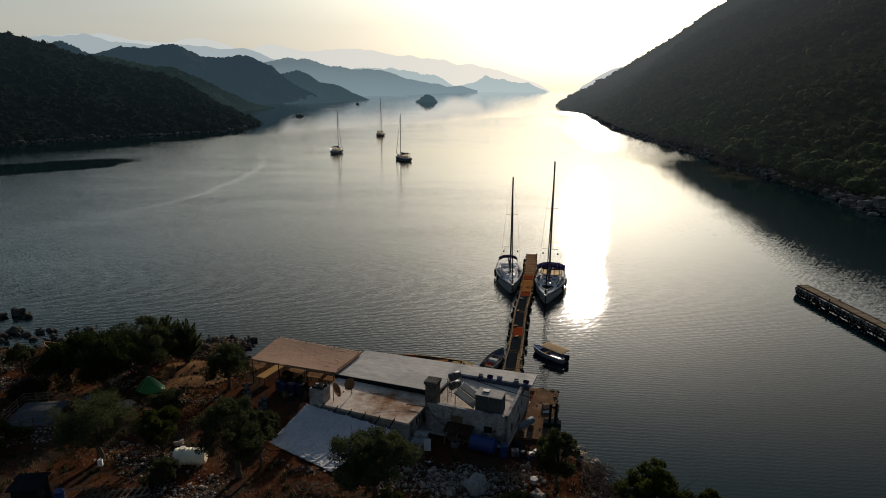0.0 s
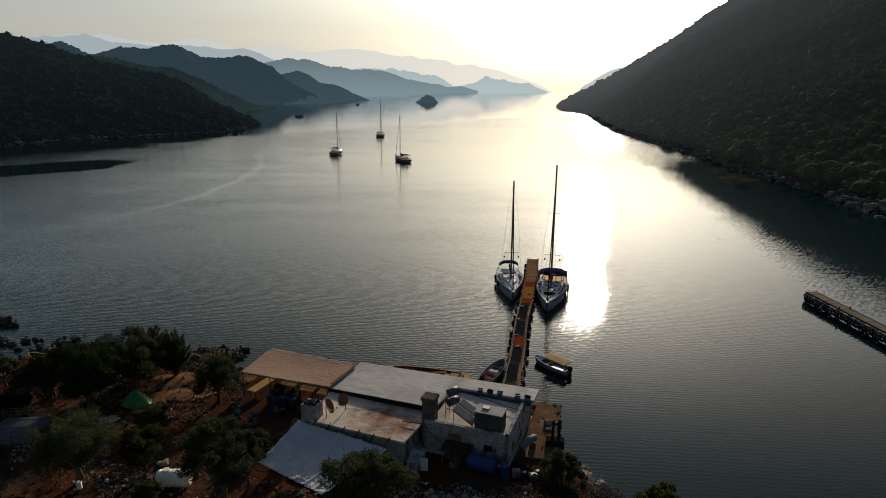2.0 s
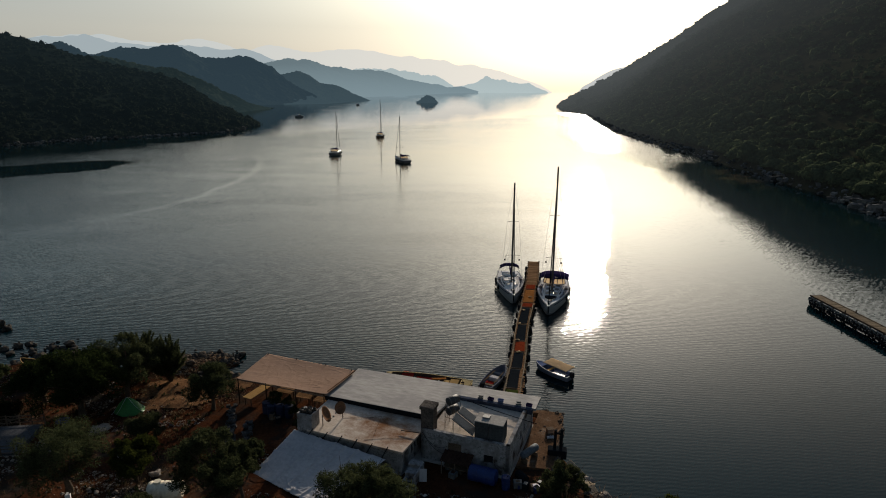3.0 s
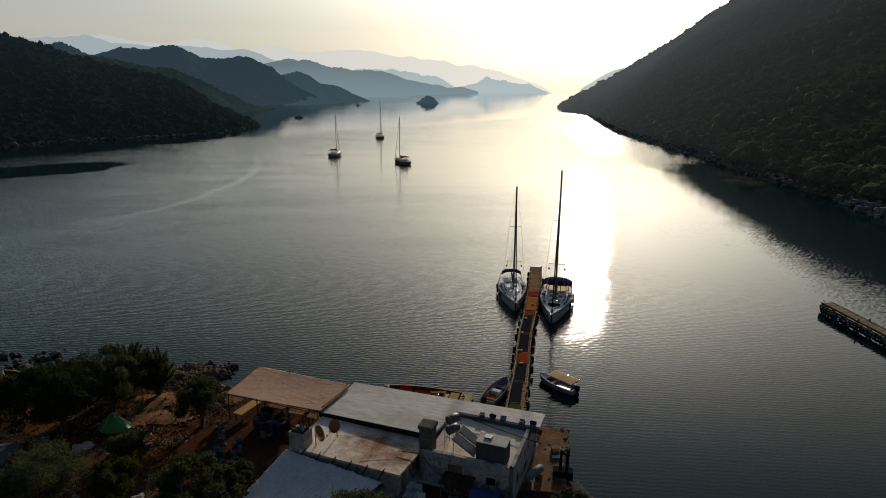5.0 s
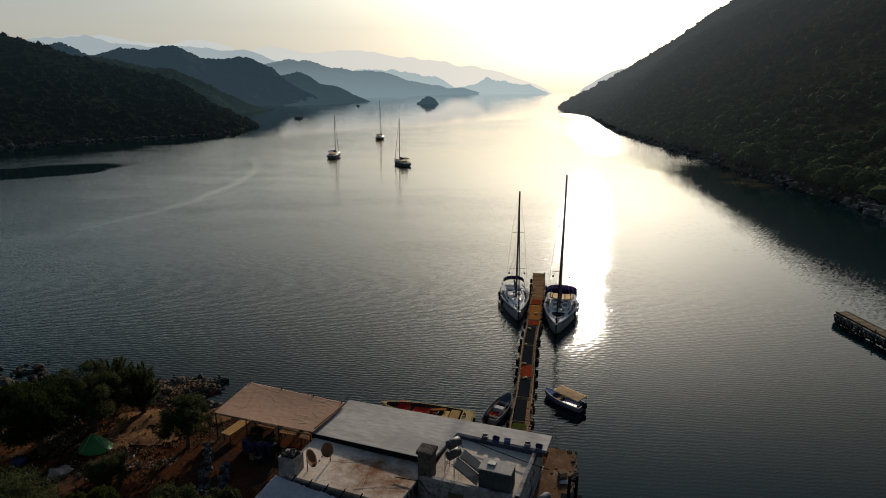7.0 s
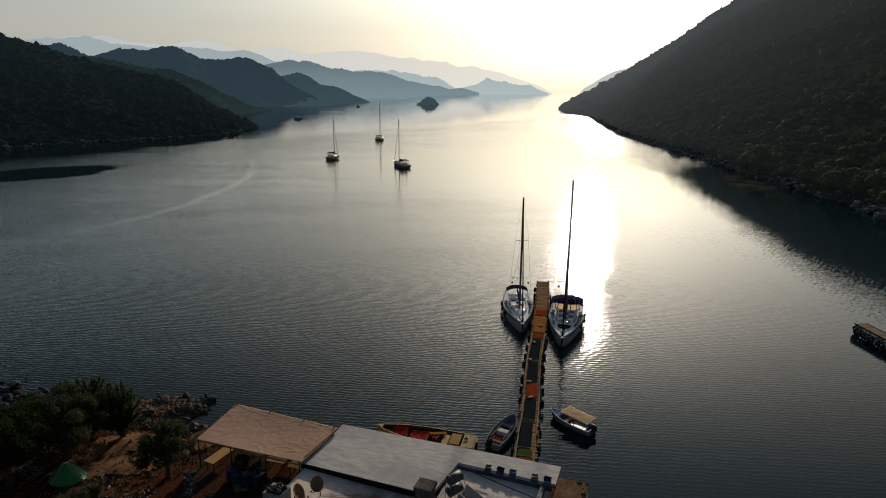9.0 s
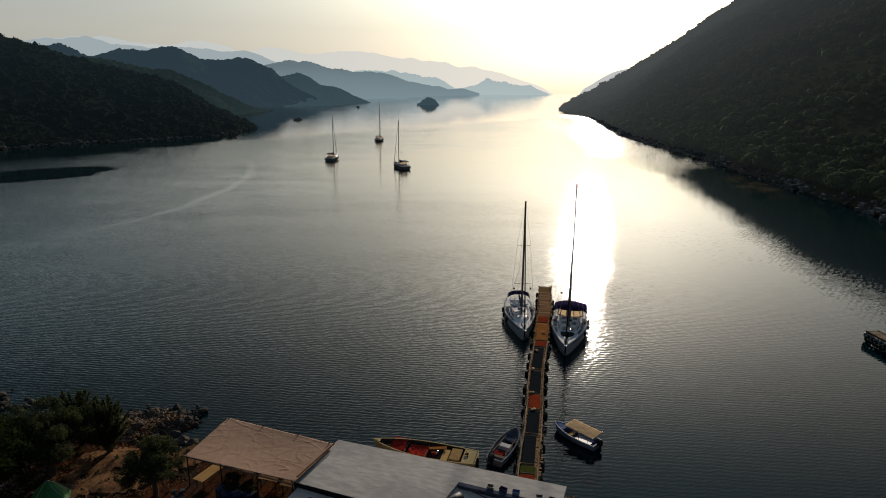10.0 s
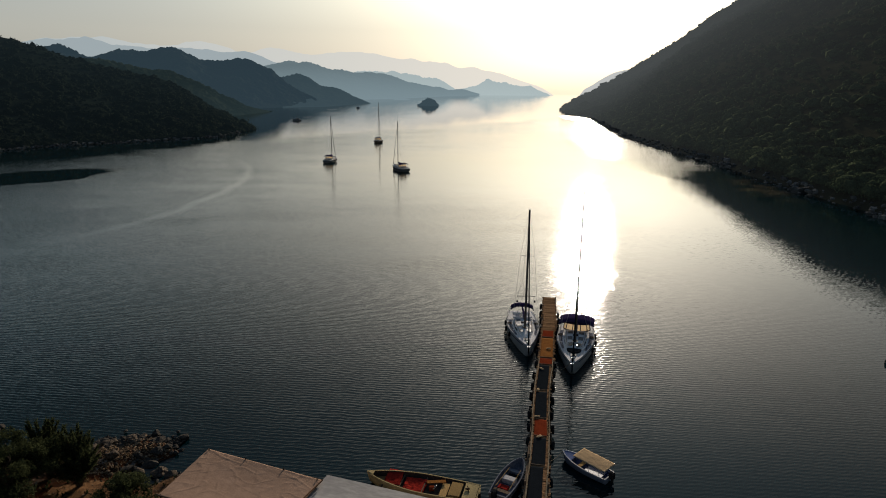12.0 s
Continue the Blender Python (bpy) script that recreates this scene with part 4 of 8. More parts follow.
# chimneys
for name, (u, v, z0, z1, w, d), lab in (("chimney", (9.5, -1.75, 1.6, 4.1, 0.9, 0.85), "soot-stained, shade-darkened plastered chimney with open flue"), ("chimney", (0.95, -3.95, 0.9, 3.25, 1.2, 1.05), "stubby whitewashed chimney with rubble on top")):
    c = new(name)
    c.parent = house
    c.matrix_basis = pose(u, v, 0)
    tagged(c, lab)
    bm = B()
    t = 0.14
    for x, y, sx, sy in ((0, -d / 2 + t / 2, w, t), (0, d / 2 - t / 2, w, t), (-w / 2 + t / 2, 0, t, d - 2 * t), (w / 2 - t / 2, 0, t, d - 2 * t)):
        box(bm, x, y, (z0 + z1 - 0.25) / 2, sx, sy, z1 - z0 - 0.25)
    part("shaft", bm, M_SOOTSHADE if u > 5 else M_WALL, c)
    bm = B()
    for x, y, sx, sy in ((0, -d / 2, w + 0.16, 0.16), (0, d / 2, w + 0.16, 0.16), (-w / 2, 0, 0.16, d - 0.16), (w / 2, 0, 0.16, d - 0.16)):
        box(bm, x, y, z1 - 0.12, sx, sy, 0.24)
    if u > 5:
        part("cap", bm, M_SOOTSHADE, c)
    else:
        bm.free()
        rs = random.Random(4)
        for k in range(26):
            bm = B()
            bmesh.ops.create_icosphere(bm, subdivisions=1, radius=rs.uniform(0.09, 0.19))
            for q in bm.verts:
                q.co = Vector((q.co.x * rs.uniform(0.8, 1.3), q.co.y * rs.uniform(0.8, 1.2), q.co.z * rs.uniform(0.6, 0.9)))
            placed(bm, rs.uniform(-0.48, 0.48), rs.uniform(-0.42, 0.42), z1 - 0.22 + rs.uniform(-0.05, 0.18))
            part("stone", bm, M_WETROCK, c)
    if u > 5:
        part("capstone", box(B(), 0, 0, z1 - 0.05, w + 0.06, d + 0.06, 0.12, bevel=0.02), M_SOOTSHADE, c, "flat sooty capstone")
    else:
        part("fill", box(B(), 0, 0, z1 - 0.4, w - 0.3, d - 0.3, 0.1), M_RUBBER, c)


def local(u, v, z=0.0):
    """World place of a point in the house's frame."""
    p = Vector((HOUSE_AT.x, HOUSE_AT.y)) + HU * u + HV * v
    return (p.x, p.y, FLOOR + z)


def on_house(name, u, v, z, turn, label, category, group=""):
    return thing(name, local(u, v, z), HOUSE_TURN + turn, label, category, group)


# satellite dishes on the low roof
def dish(u, v, z, turn, r, label):
    d = on_house("satellite_dish", u, v, z, turn, label, "satellite dish", "dishes on the roof")
    bm = B()
    n, rings = 24, 5
    tiltm = pose(0, -0.02, 0.95, 62, 0, 0)
    rows = []
    for side in (0, 1):
        for i in range(rings + 1):
            q = r * (i / rings if side == 0 else 1 - i / rings)
            depth = 0.32 * (q / r) ** 2 * r - 0.02 * side
            rows.append([tiltm @ Vector((max(q, 0.004) * math.cos(a), max(q, 0.004) * math.sin(a), depth)) for a in (2 * math.pi * k / n for k in range(n))])
    loft(bm, rows)
    part("reflector", bm, M_RUST, d, smooth=True)
    part("post", rod(B(), (0, 0.12, 0), (0, 0.12, 0.9), 0.035), M_OLDWOOD, d)
    part("arm", rod(B(), (0, -0.1, 0.35), (0, -0.75, 0.85), 0.02), M_STEEL, d)
    part("feed_horn", rod(B(), (0, -0.72, 0.82), (0, -0.66, 0.9), 0.06, 0.05), M_TANKGREY, d)


dish(2.1, -3.65, 1.82, 106, 0.6, "rust-brown satellite dish turned edge-on on the roof")
dish(2.75, -2.3, 1.82, -6, 0.47, "rust-brown satellite dish standing on the lower roof")

# solar heater on the annex
heater = on_house("solar_water_heater", 10.8, -0.75, 2.36, 0, "solar water heater with two dark boilers and two panels", "solar heater")
bm = B()
for x in (-0.3, 0.3):
    for y in (-0.45, 0.45):
        rod(bm, (x, y, -0.23), (x, y, 1.8), 0.02, 0.02, 6)
    rod(bm, (x, -0.45, 0.1), (x, 0.45, 0.7), 0.014, 0.014, 5)
    rod(bm, (x, 0.45, 0.1), (x, -0.45, 0.7), 0.014, 0.014, 5)
for z in (0.62, 1.3):
    for y in (-0.45, 0.45):
        rod(bm, (-0.3, y, z), (0.3, y, z), 0.016, 0.016, 5)
part("stand", bm, M_OLDWOOD, heater, "thin rusty stand")
for z in (1.1, 1.86):
    m = pose(0.12, 0, z, 0, 0, 62)
    prof = ((-0.52, 0.1), (-0.49, 0.22), (-0.42, 0.3), (0.42, 0.3), (0.49, 0.22), (0.52, 0.1))
    boiler = part("boiler", loft(B(), [[m @ Vector((x, r * math.cos(q), r * math.sin(q))) for q in (2 * math.pi * k / 20 for k in range(20))] for x, r in prof]), M_BLACKTANK, heater, "dark cylindrical boiler", True)
    for x in (-0.41, 0.0, 0.41):
        part("band", loft(B(), [[m @ Vector((x + d, 0.308 * math.cos(q), 0.308 * math.sin(q))) for q in (2 * math.pi * k / 20 for k in range(20))] for d in (-0.02, 0.02)], close_ends=False), M_TANKGREY, boiler)
for k in range(2):
    p = new("solar_panel")
    p.parent = heater
    p.matrix_basis = pose(1.27 + 0.1 * k, -0.8 + 1.02 * k, 0.62, 0, 32, 0)
    part("panel_frame", box(B(), 0, 0, 0, 1.85, 0.94, 0.08, bevel=0.012), M_TANKGREY, p)
    part("collector", box(B(), 0, 0, 0.04, 1.74, 0.84, 0.012), M_PANELGLASS, p, "grey-blue glass collector")
    for y in (-0.4, 0.4):
        part("panel_leg", rod(B(), (-0.75, y, -0.03), (-0.1, y, -1.12), 0.015), M_STEEL, p)
    part("pipe", rod(B(), (-0.92, 0.3, 0), (-1.3, 0.3, 0.35), 0.018), M_OLDWOOD, p)

tank = on_house("water_tank", 13.9, -1.25, 2.4, 0, "grey square water tank with a lid on the annex roof", "water tank")
bm = box(B(), 0, 0, 0.45, 2.0, 1.2, 1.38, bevel=0.04)
part("body", bm, M_DARKTANK, tank)
part("top", box(B(), 0, 0, 1.165, 2.06, 1.26, 0.05, bevel=0.015), M_CONCRETE, tank, "pale dusty top")
part("lid", box(B(), -0.35, 0.1, 1.24, 0.5, 0.42, 0.1, bevel=0.02), M_TANKGREY, tank)
part("seam", box(B(), 0.0, -0.605, 0.58, 0.04, 0.02, 1.1), M_STEEL, tank)


def crate(u, v, z, turn, mat, label):
    c = on_house("crate", u, v, z, turn, label, "crate", "crates on the roof edge")
    bm = B()
    for x, y, sx, sy in ((0, -0.19, 0.56, 0.03), (0, 0.19, 0.56, 0.03), (-0.27, 0, 0.03, 0.36), (0.27, 0, 0.03, 0.36)):
        box(bm, x, y, 0.1, sx, sy, 0.18)
    part("sides", bm, mat, c)
    c.scale = (0.72, 0.72, 0.8)
    part("bottom", box(B(), 0, 0, 0.02, 0.55, 0.38, 0.03), mat, c)
    part("rim", ring_box(0.6, 0.42, 0.035, 0.19), mat, c)


def ring_box(w, d, t, z):
    bm = B()
    for x, y, sx, sy in ((0, -d / 2, w, t), (0, d / 2, w, t), (-w / 2, 0, t, d - t), (w / 2, 0, t, d - t)):
        box(bm, x, y, z, sx, sy, t)
    return bm


for k, (u, mt, lab) in enumerate(((11.75, M_TANKGREY, "grey fish crate on the roof edge"), (12.55, M_NAVY, "dark fish crate on the roof edge"), (13.35, M_BLUEPAINT, "blue plastic crate on the roof edge"), (14.75, M_TANKGREY, "grey plastic crate on the roof edge"), (15.55, M_NAVY, "dark blue plastic crate on the roof edge"))):
    crate(u, 3.42, slab_z(u), (7, -12, 4, 16, -6)[k], mt, lab)


# tan sun canopy over the terrace
def cloth(name, corners, nu, nv, mat, sag, wrinkle, seed, thick=0.012, folds=0.0, creases=0.0, ridges=()):
    """A sheet between four corners with sag and creases, given thickness."""
    a, b, c, d = [np.array(p, float) for p in corners]
    pts = []
    for i in range(nu + 1):
        for j in range(nv + 1):
            s, t = i / nu, j / nv
            p = (a * (1 - s) + b * s) * (1 - t) + (d * (1 - s) + c * s) * t
            z = -sag * 4 * s * (1 - s) * 4 * t * (1 - t) * 0.5
            z += wrinkle * (abs(noise.noise((s * 9 + t * 3, t * 7 - s * 5, seed))) + 0.5 * noise.noise((s * 24, t * 15, seed + 3)) + 0.35 * abs(noise.noise((s * 6 - t * 14, seed, 2.0))))
            z += folds * (abs(noise.noise((s * 17 + 2.5 * t, t * 1.7, seed))) + 0.7 * abs(noise.noise((s * 5 - t * 7, t * 6 + s * 4, seed + 5))))
            for at, high in ridges:  # the sheet drapes over poles, and puckers between them
                wander = at + 0.012 * noise.noise((t * 4, at * 9, seed))
                z += high * math.exp(-((s - wander) / 0.011) ** 2)
                z += 0.16 * high * math.sin(t * 95 + 5 * noise.noise((s * 9, t * 3, seed))) * math.exp(-((s - wander - 0.05) / 0.04) ** 2)
            for k in range(3):  # a few sharp creases
                way_s, way_t = (4.5, 2.0) if k == 0 else (-2.0, 4.0) if k == 1 else (6.0, -5.0)
                z += creases * max(0.0, 1 - 16 * abs(noise.noise((s * way_s + k * 3, t * way_t, seed + 7 * k)))) * max(0.0, 0.4 + noise.noise((s * 3, t * 3, seed + k)))
            pts.append((p[0], p[1], p[2] + z))
    k = nv + 1
    n = len(pts)
    faces = [(i * k + j, (i + 1) * k + j, (i + 1) * k + j + 1, i * k + j + 1) for i in range(nu) for j in range(nv)]
    low = [(x, y, z - thick) for x, y, z in pts]
    faces += [tuple(q + n for q in f[::-1]) for f in faces]
    edge = [j for j in range(k)] + [i * k + nv for i in range(1, nu + 1)] + [nu * k + j for j in range(nv - 1, -1, -1)] + [i * k for i in range(nu - 1, 0, -1)]
    faces += [(edge[q], edge[(q + 1) % len(edge)], edge[(q + 1) % len(edge)] + n, edge[q] + n) for q in range(len(edge))]
    ob = raw(name, pts + low, faces, mat, smooth=True)
    return ob


canopy = on_house("canopy", 0, 0, 0, 0, "tan canvas sun canopy stretched on timber posts", "canopy")
sheet = cloth("canvas", [(-8.2, -0.5, 2.27), (0.25, -0.2, 2.3), (0.35, 4.3, 2.28), (-8.75, 4.5, 2.29)], 150, 84, M_TAN, 0.2, 0.008, 4.0, folds=0.014, creases=0.02)
sheet.parent = canopy
for u, v in ((-8.1, -0.4), (-8.6, 4.4), (-5.4, -0.35), (-5.6, 4.4), (-2.6, -0.3), (-2.6, 4.35), (-0.1, -0.1), (0.0, 4.2)):
    part("post", rod(B(), (u, v, 0), (u, v, 2.3 if v < 0 else 2.42), 0.045, 0.04), M_DARKPOST, canopy)
for v in (-0.4, 4.4):
    part("beam", rod(B(), (-8.4, v, 2.2), (0.1, v, 2.2), 0.045), M_OLDWOOD, canopy)
part("strap", rod(B(), (0.15, 0.1, 2.42), (0.4, 4.2, 2.40), 0.045), M_RUST, canopy, "rolled canvas edge by the roof")


def bench_table(u, v, turn, length, mat, label):
    t = on_house("table", u, v, 0.0, turn, label, "table", "tables under the canopy")
    for k in range(4):
        part("plank", box(B(), 0, -0.33 + 0.22 * k, 0.74, length, 0.2, 0.04, bevel=0.006), mat, t)
    for sx in (-1, 1):
        for sy in (-1, 1):
            part("leg", box(B(), sx * (length / 2 - 0.15), sy * 0.3, 0.36, 0.07, 0.07, 0.72), M_OLDWOOD, t)


bench_table(-7.1, 0.9, 86, 3.0, M_YELLOWWOOD, "long yellow plank table by the canopy edge")
bench_table(-5.0, 1.7, 0, 1.5, M_WOOD, "plank table in the shade of the canopy")
bench_table(-3.0, 1.5, 5, 1.4, M_WOOD, "plank table in the shade of the canopy")
bench_table(-1.3, 1.4, 0, 1.2, M_WOOD, "small plank table beside the house wall")
bench_table(-5.0, 3.3, 0, 1.7, M_WOOD, "plank table in the shade of the canopy")
bench_table(-2.2, 3.3, 0, 1.7, M_WOOD, "plank table in the shade of the canopy")


def barrel(at, turn, mat, label, lying=False, r=0.29, h=0.9):
    b = thing("barrel", at, turn, label, "barrel", "barrels round the house")
    prof = [(0.0, 0.93), (0.04, 1.0), (0.3, 1.0), (0.33, 1.05), (0.37, 1.0), (0.63, 1.0), (0.67, 1.05), (0.7, 1.0), (0.96, 1.0), (1.0, 0.93)]
    secs = [[Vector((r * k * math.cos(a), r * k * math.sin(a), h * z)) for a in (2 * math.pi * i / 20 for i in range(20))] for z, k in prof]
    if lying:
        m = pose(0, -h / 2, r * 1.03, -90, 0, 0)
        secs = [[m @ p for p in s] for s in secs]
    part("drum", loft(B(), secs), mat, b, smooth=False)
    bm = B()
    m = pose(0, -h / 2, r * 1.03, -90, 0, 0) if lying else Matrix()
    rod(bm, m @ Vector((0.12, 0, h)), m @ Vector((0.12, 0, h + 0.03)), 0.05)
    part("bung", bm, M_RUBBER, b)


for u, v, t, lab in ((-5.0, -0.9, 0, "dark blue plastic barrel, shade in its colour, beside the canopy"), (-4.35, -1.15, 0, "dark blue plastic barrel, shade in its colour, beside the canopy"), (-3.7, -0.95, 0, "dark blue plastic barrel, shade in its colour, beside the canopy"), (-3.0, -0.75, 0, "dark blue plastic barrel, shade in its colour, beside the canopy")):
    barrel(local(u, v), t, M_SHADEBLUE, lab, r=0.36, h=1.0)

# white tarpaulin lean-to in front of the lower block
tarp = on_house("tarp_lean_to", 0, 0, 0, 0, "creased white tarpaulin lean-to sloping to the ground", "tarpaulin")
gz = [on_ground(*local(u, v)[:2]) - FLOOR for u, v in ((-0.2, -8.4), (5.7, -10.1))]
sheet = cloth("tarpaulin", [(-0.5, -8.6, gz[0] + 0.12), (5.6, -10.3, gz[1] + 0.12), (7.7, -5.1, 1.32), (0.1, -4.55, 1.62)], 240, 150, M_TARP, 0.25, 0.03, 9.0, folds=0.045, creases=0.05, ridges=((0.3, 0.07), (0.47, 0.09), (0.58, 0.08), (0.72, 0.08), (0.86, 0.06)))
sheet.parent = tarp
for k in range(6):
    u = 1.3 + 1.2 * k
    f = u / 7.7
    part("pole", rod(B(), (u, -4.62 - 0.5 * f, 1.5 - 0.28 * f), (u + 0.35, -4.42 - 0.03 * u, 2.02), 0.04), M_RUBBER, tarp)
    part("upright", rod(B(), (u, -5.0 - 0.5 * f, 0.0), (u, -5.0 - 0.5 * f, 1.2 - 0.3 * f), 0.04), M_OLDWOOD, tarp)

# ---------------------------------------------------------------- plank pier
PIER_A, PIER_B = Vector((5.1, 49.6)), Vector((12.75, 92.9))
PIER_WAY = (PIER_B - PIER_A).normalized()
PIER_LEN = (PIER_B - PIER_A).length
PIER_TURN = -math.degrees(math.atan2(PIER_WAY.x, PIER_WAY.y))
PIER_Z = 0.86


def sway(s):
    """How far the crooked pier stands off its straight line."""
    return float(np.interp(s, (0, 5, 8.4, 11.8, 15, 20.5, 24.7, 31, 35, 38, 43), (0.16, 0.13, 0.2, 0.14, 0.0, 0.03, 0.15, 0.13, 0.24, 0.15, 0.0)))


def pier_y(y):
    """Distance along the pier of the place abreast of y."""
    return (y - PIER_A.y) / PIER_WAY.y


pier = thing("pier", (PIER_A.x, PIER_A.y, 0), PIER_TURN, "narrow plank pier on posts with mats and hanging tyres", "pier")
for x in (-0.62, 0.62):
    part("beam", box(B(), x, PIER_LEN / 2, PIER_Z - 0.13, 0.14, PIER_LEN, 0.18), M_OLDWOOD, pier)
rng = random.Random(5)
for x in (-0.66, 0.66):
    for k in range(9):
        part("kerb_rail", box(B(), x + sway(1.4 + 2.75 * k) + 0.02 * (k % 3 - 1), 1.4 + 2.75 * k, PIER_Z + 0.06, 0.1, 2.7, 0.08, turn=math.degrees(math.atan2(sway(2.75 * k) - sway(2.75 * k + 2.7), 2.7)) + (-1) ** k * 0.5), M_GREYPLANK, pier, "pale timber edge rail")
for k in range(14):
    y = 1.2 + k * (PIER_LEN - 1.6) / 13
    for x in (-0.78 + sway(y), 0.78 + sway(y)):
        part("post", rod(B(), (x, y, -2.5), (x, y, PIER_Z + 0.12 + 0.15 * rng.random()), 0.085, 0.075), M_OLDWOOD, pier)
    part("crossbeam", box(B(), 0, y, PIER_Z - 0.29, 1.7, 0.14, 0.14), M_OLDWOOD, pier)
plank_mesh = mesh_of("plank", box(B(), 0, 0, 0, 1.5, 0.165, 0.045, bevel=0.008), M_WOOD)
nplank = int(PIER_LEN / 0.19)
for k in range(nplank):
    ob = new("plank", plank_mesh)
    ob.parent = pier
    y = 0.1 + k * 0.19
    wide = (0.9 if y < pier_y(74) else 1.08) + rng.uniform(-0.14, 0.1)
    ob.matrix_basis = pose(sway(y) + rng.uniform(-0.11, 0.11) + (0.16 if y < 7 else 0.0), y, PIER_Z + rng.uniform(-0.014, 0.014), rng.uniform(-2, 2), rng.uniform(-1.2, 1.2), rng.uniform(-3.5, 3.5)) @ Matrix.Diagonal((wide, 1, 1, 1))


def mat_strip(y0, y1, w, x, mt, label, seed):
    a, b = pier_y(y0), pier_y(y1)
    m = thing("mat", (PIER_A.x + PIER_WAY.x * a, PIER_A.y + PIER_WAY.y * a, PIER_Z + 0.05), PIER_TURN, label, "mat", "mats on the pier")
    sheet = cloth("sheet", [(sway(a) + x - w / 2, 0, 0), (sway(a) + x + w / 2, 0.05, 0), (sway(b) + x + w / 2 - 0.03, b - a, 0), (sway(b) + x - w / 2 + 0.02, b - a - 0.04, 0)], 8, 24, mt, 0.0, 0.02, seed, thick=0.014)
    sheet.parent = m
    bm = B()
    box(bm, x + sway(a), 0.06, 0.03, w * 0.98, 0.06, 0.02)
    part("batten", bm, M_OLDWOOD, m)


for k, (y0, y1, w, x, mt, lab) in enumerate(((50.3, 51.0, 1.1, -0.1, M_REDMAT, "faded red mat at the foot of the pier"), (51.1, 52.0, 1.1, -0.05, M_GREENMAT, "olive green mat on the pier"),
                                             (52.2, 56.0, 0.95, -0.1, M_MAT, "black rubber mat on the pier"), (56.15, 59.7, 1.0, -0.04, M_MAT, "black rubber mat on the pier"),
                                             (59.95, 62.4, 1.0, -0.02, M_REDMAT, "faded red mat on the pier"), (62.6, 67.1, 1.0, -0.05, M_MAT, "black rubber mat on the pier"),
                                             (67.4, 72.5, 1.0, -0.06, M_MAT, "black rubber mat on the pier"), (72.7, 74.1, 1.3, 0.0, M_REDMAT, "faded red mat on the pier"),
                                             (74.3, 79.2, 1.25, 0.0, M_ORANGEMAT, "worn orange mat on the pier"), (79.5, 81.4, 1.2, 0.0, M_REDMAT, "brownish red mat on the pier"))):
    mat_strip(y0, y1, w, x, mt, lab, 20.0 + k)

for k, (y, x) in enumerate(((62.7, -0.32), (59.8, -0.1), (67.3, -0.36), (71.6, -0.28), (76.4, 0.2))):
    q = PIER_A + PIER_WAY * pier_y(y) + Vector((PIER_WAY.y, -PIER_WAY.x)) * (x + sway(pier_y(y)))
    rag = cloth("rag", [(-0.24, -0.1, 0.06), (0.2, -0.14, 0.03), (0.26, 0.12, 0.05), (-0.2, 0.15, 0.03)], 8, 6, M_AWNING, -0.06, 0.09, 71.0 + k, thick=0.02)
    rag.matrix_basis = pose(q.x, q.y, PIER_Z + 0.07, 0, 0, 40.0 * k)
    tagged(rag, "pale crumpled rag lying on the pier mats", "rag", "rags on the pier")

tyre_mesh = mesh_of("tyre", ring(B(), (0, 0, 0), (1, 0, 0), 0.27, 0.095), M_RUBBER, True)


def tyre(at, turn, group="", label="old black car tyre hung as a fender"):
    ob = new("tyre", tyre_mesh)
    ob.matrix_basis = pose(*at, 0, 0, turn)
    return tagged(ob, label, "tyre", group)


for k in range(17):
    s = 2.5 + k * 2.4
    for side in (-1, 1):
        if rng.random() < 0.86:
            p = PIER_A + PIER_WAY * (s + rng.uniform(-0.5, 0.5)) + Vector((PIER_WAY.y, -PIER_WAY.x)) * (side * (0.94 + 0.08 * (s > 32)) + sway(s))
            tyre((p.x, p.y, PIER_Z - 0.28 + rng.uniform(-0.08, 0.1)), PIER_TURN + rng.uniform(-14, 14), "tyres along the pier")


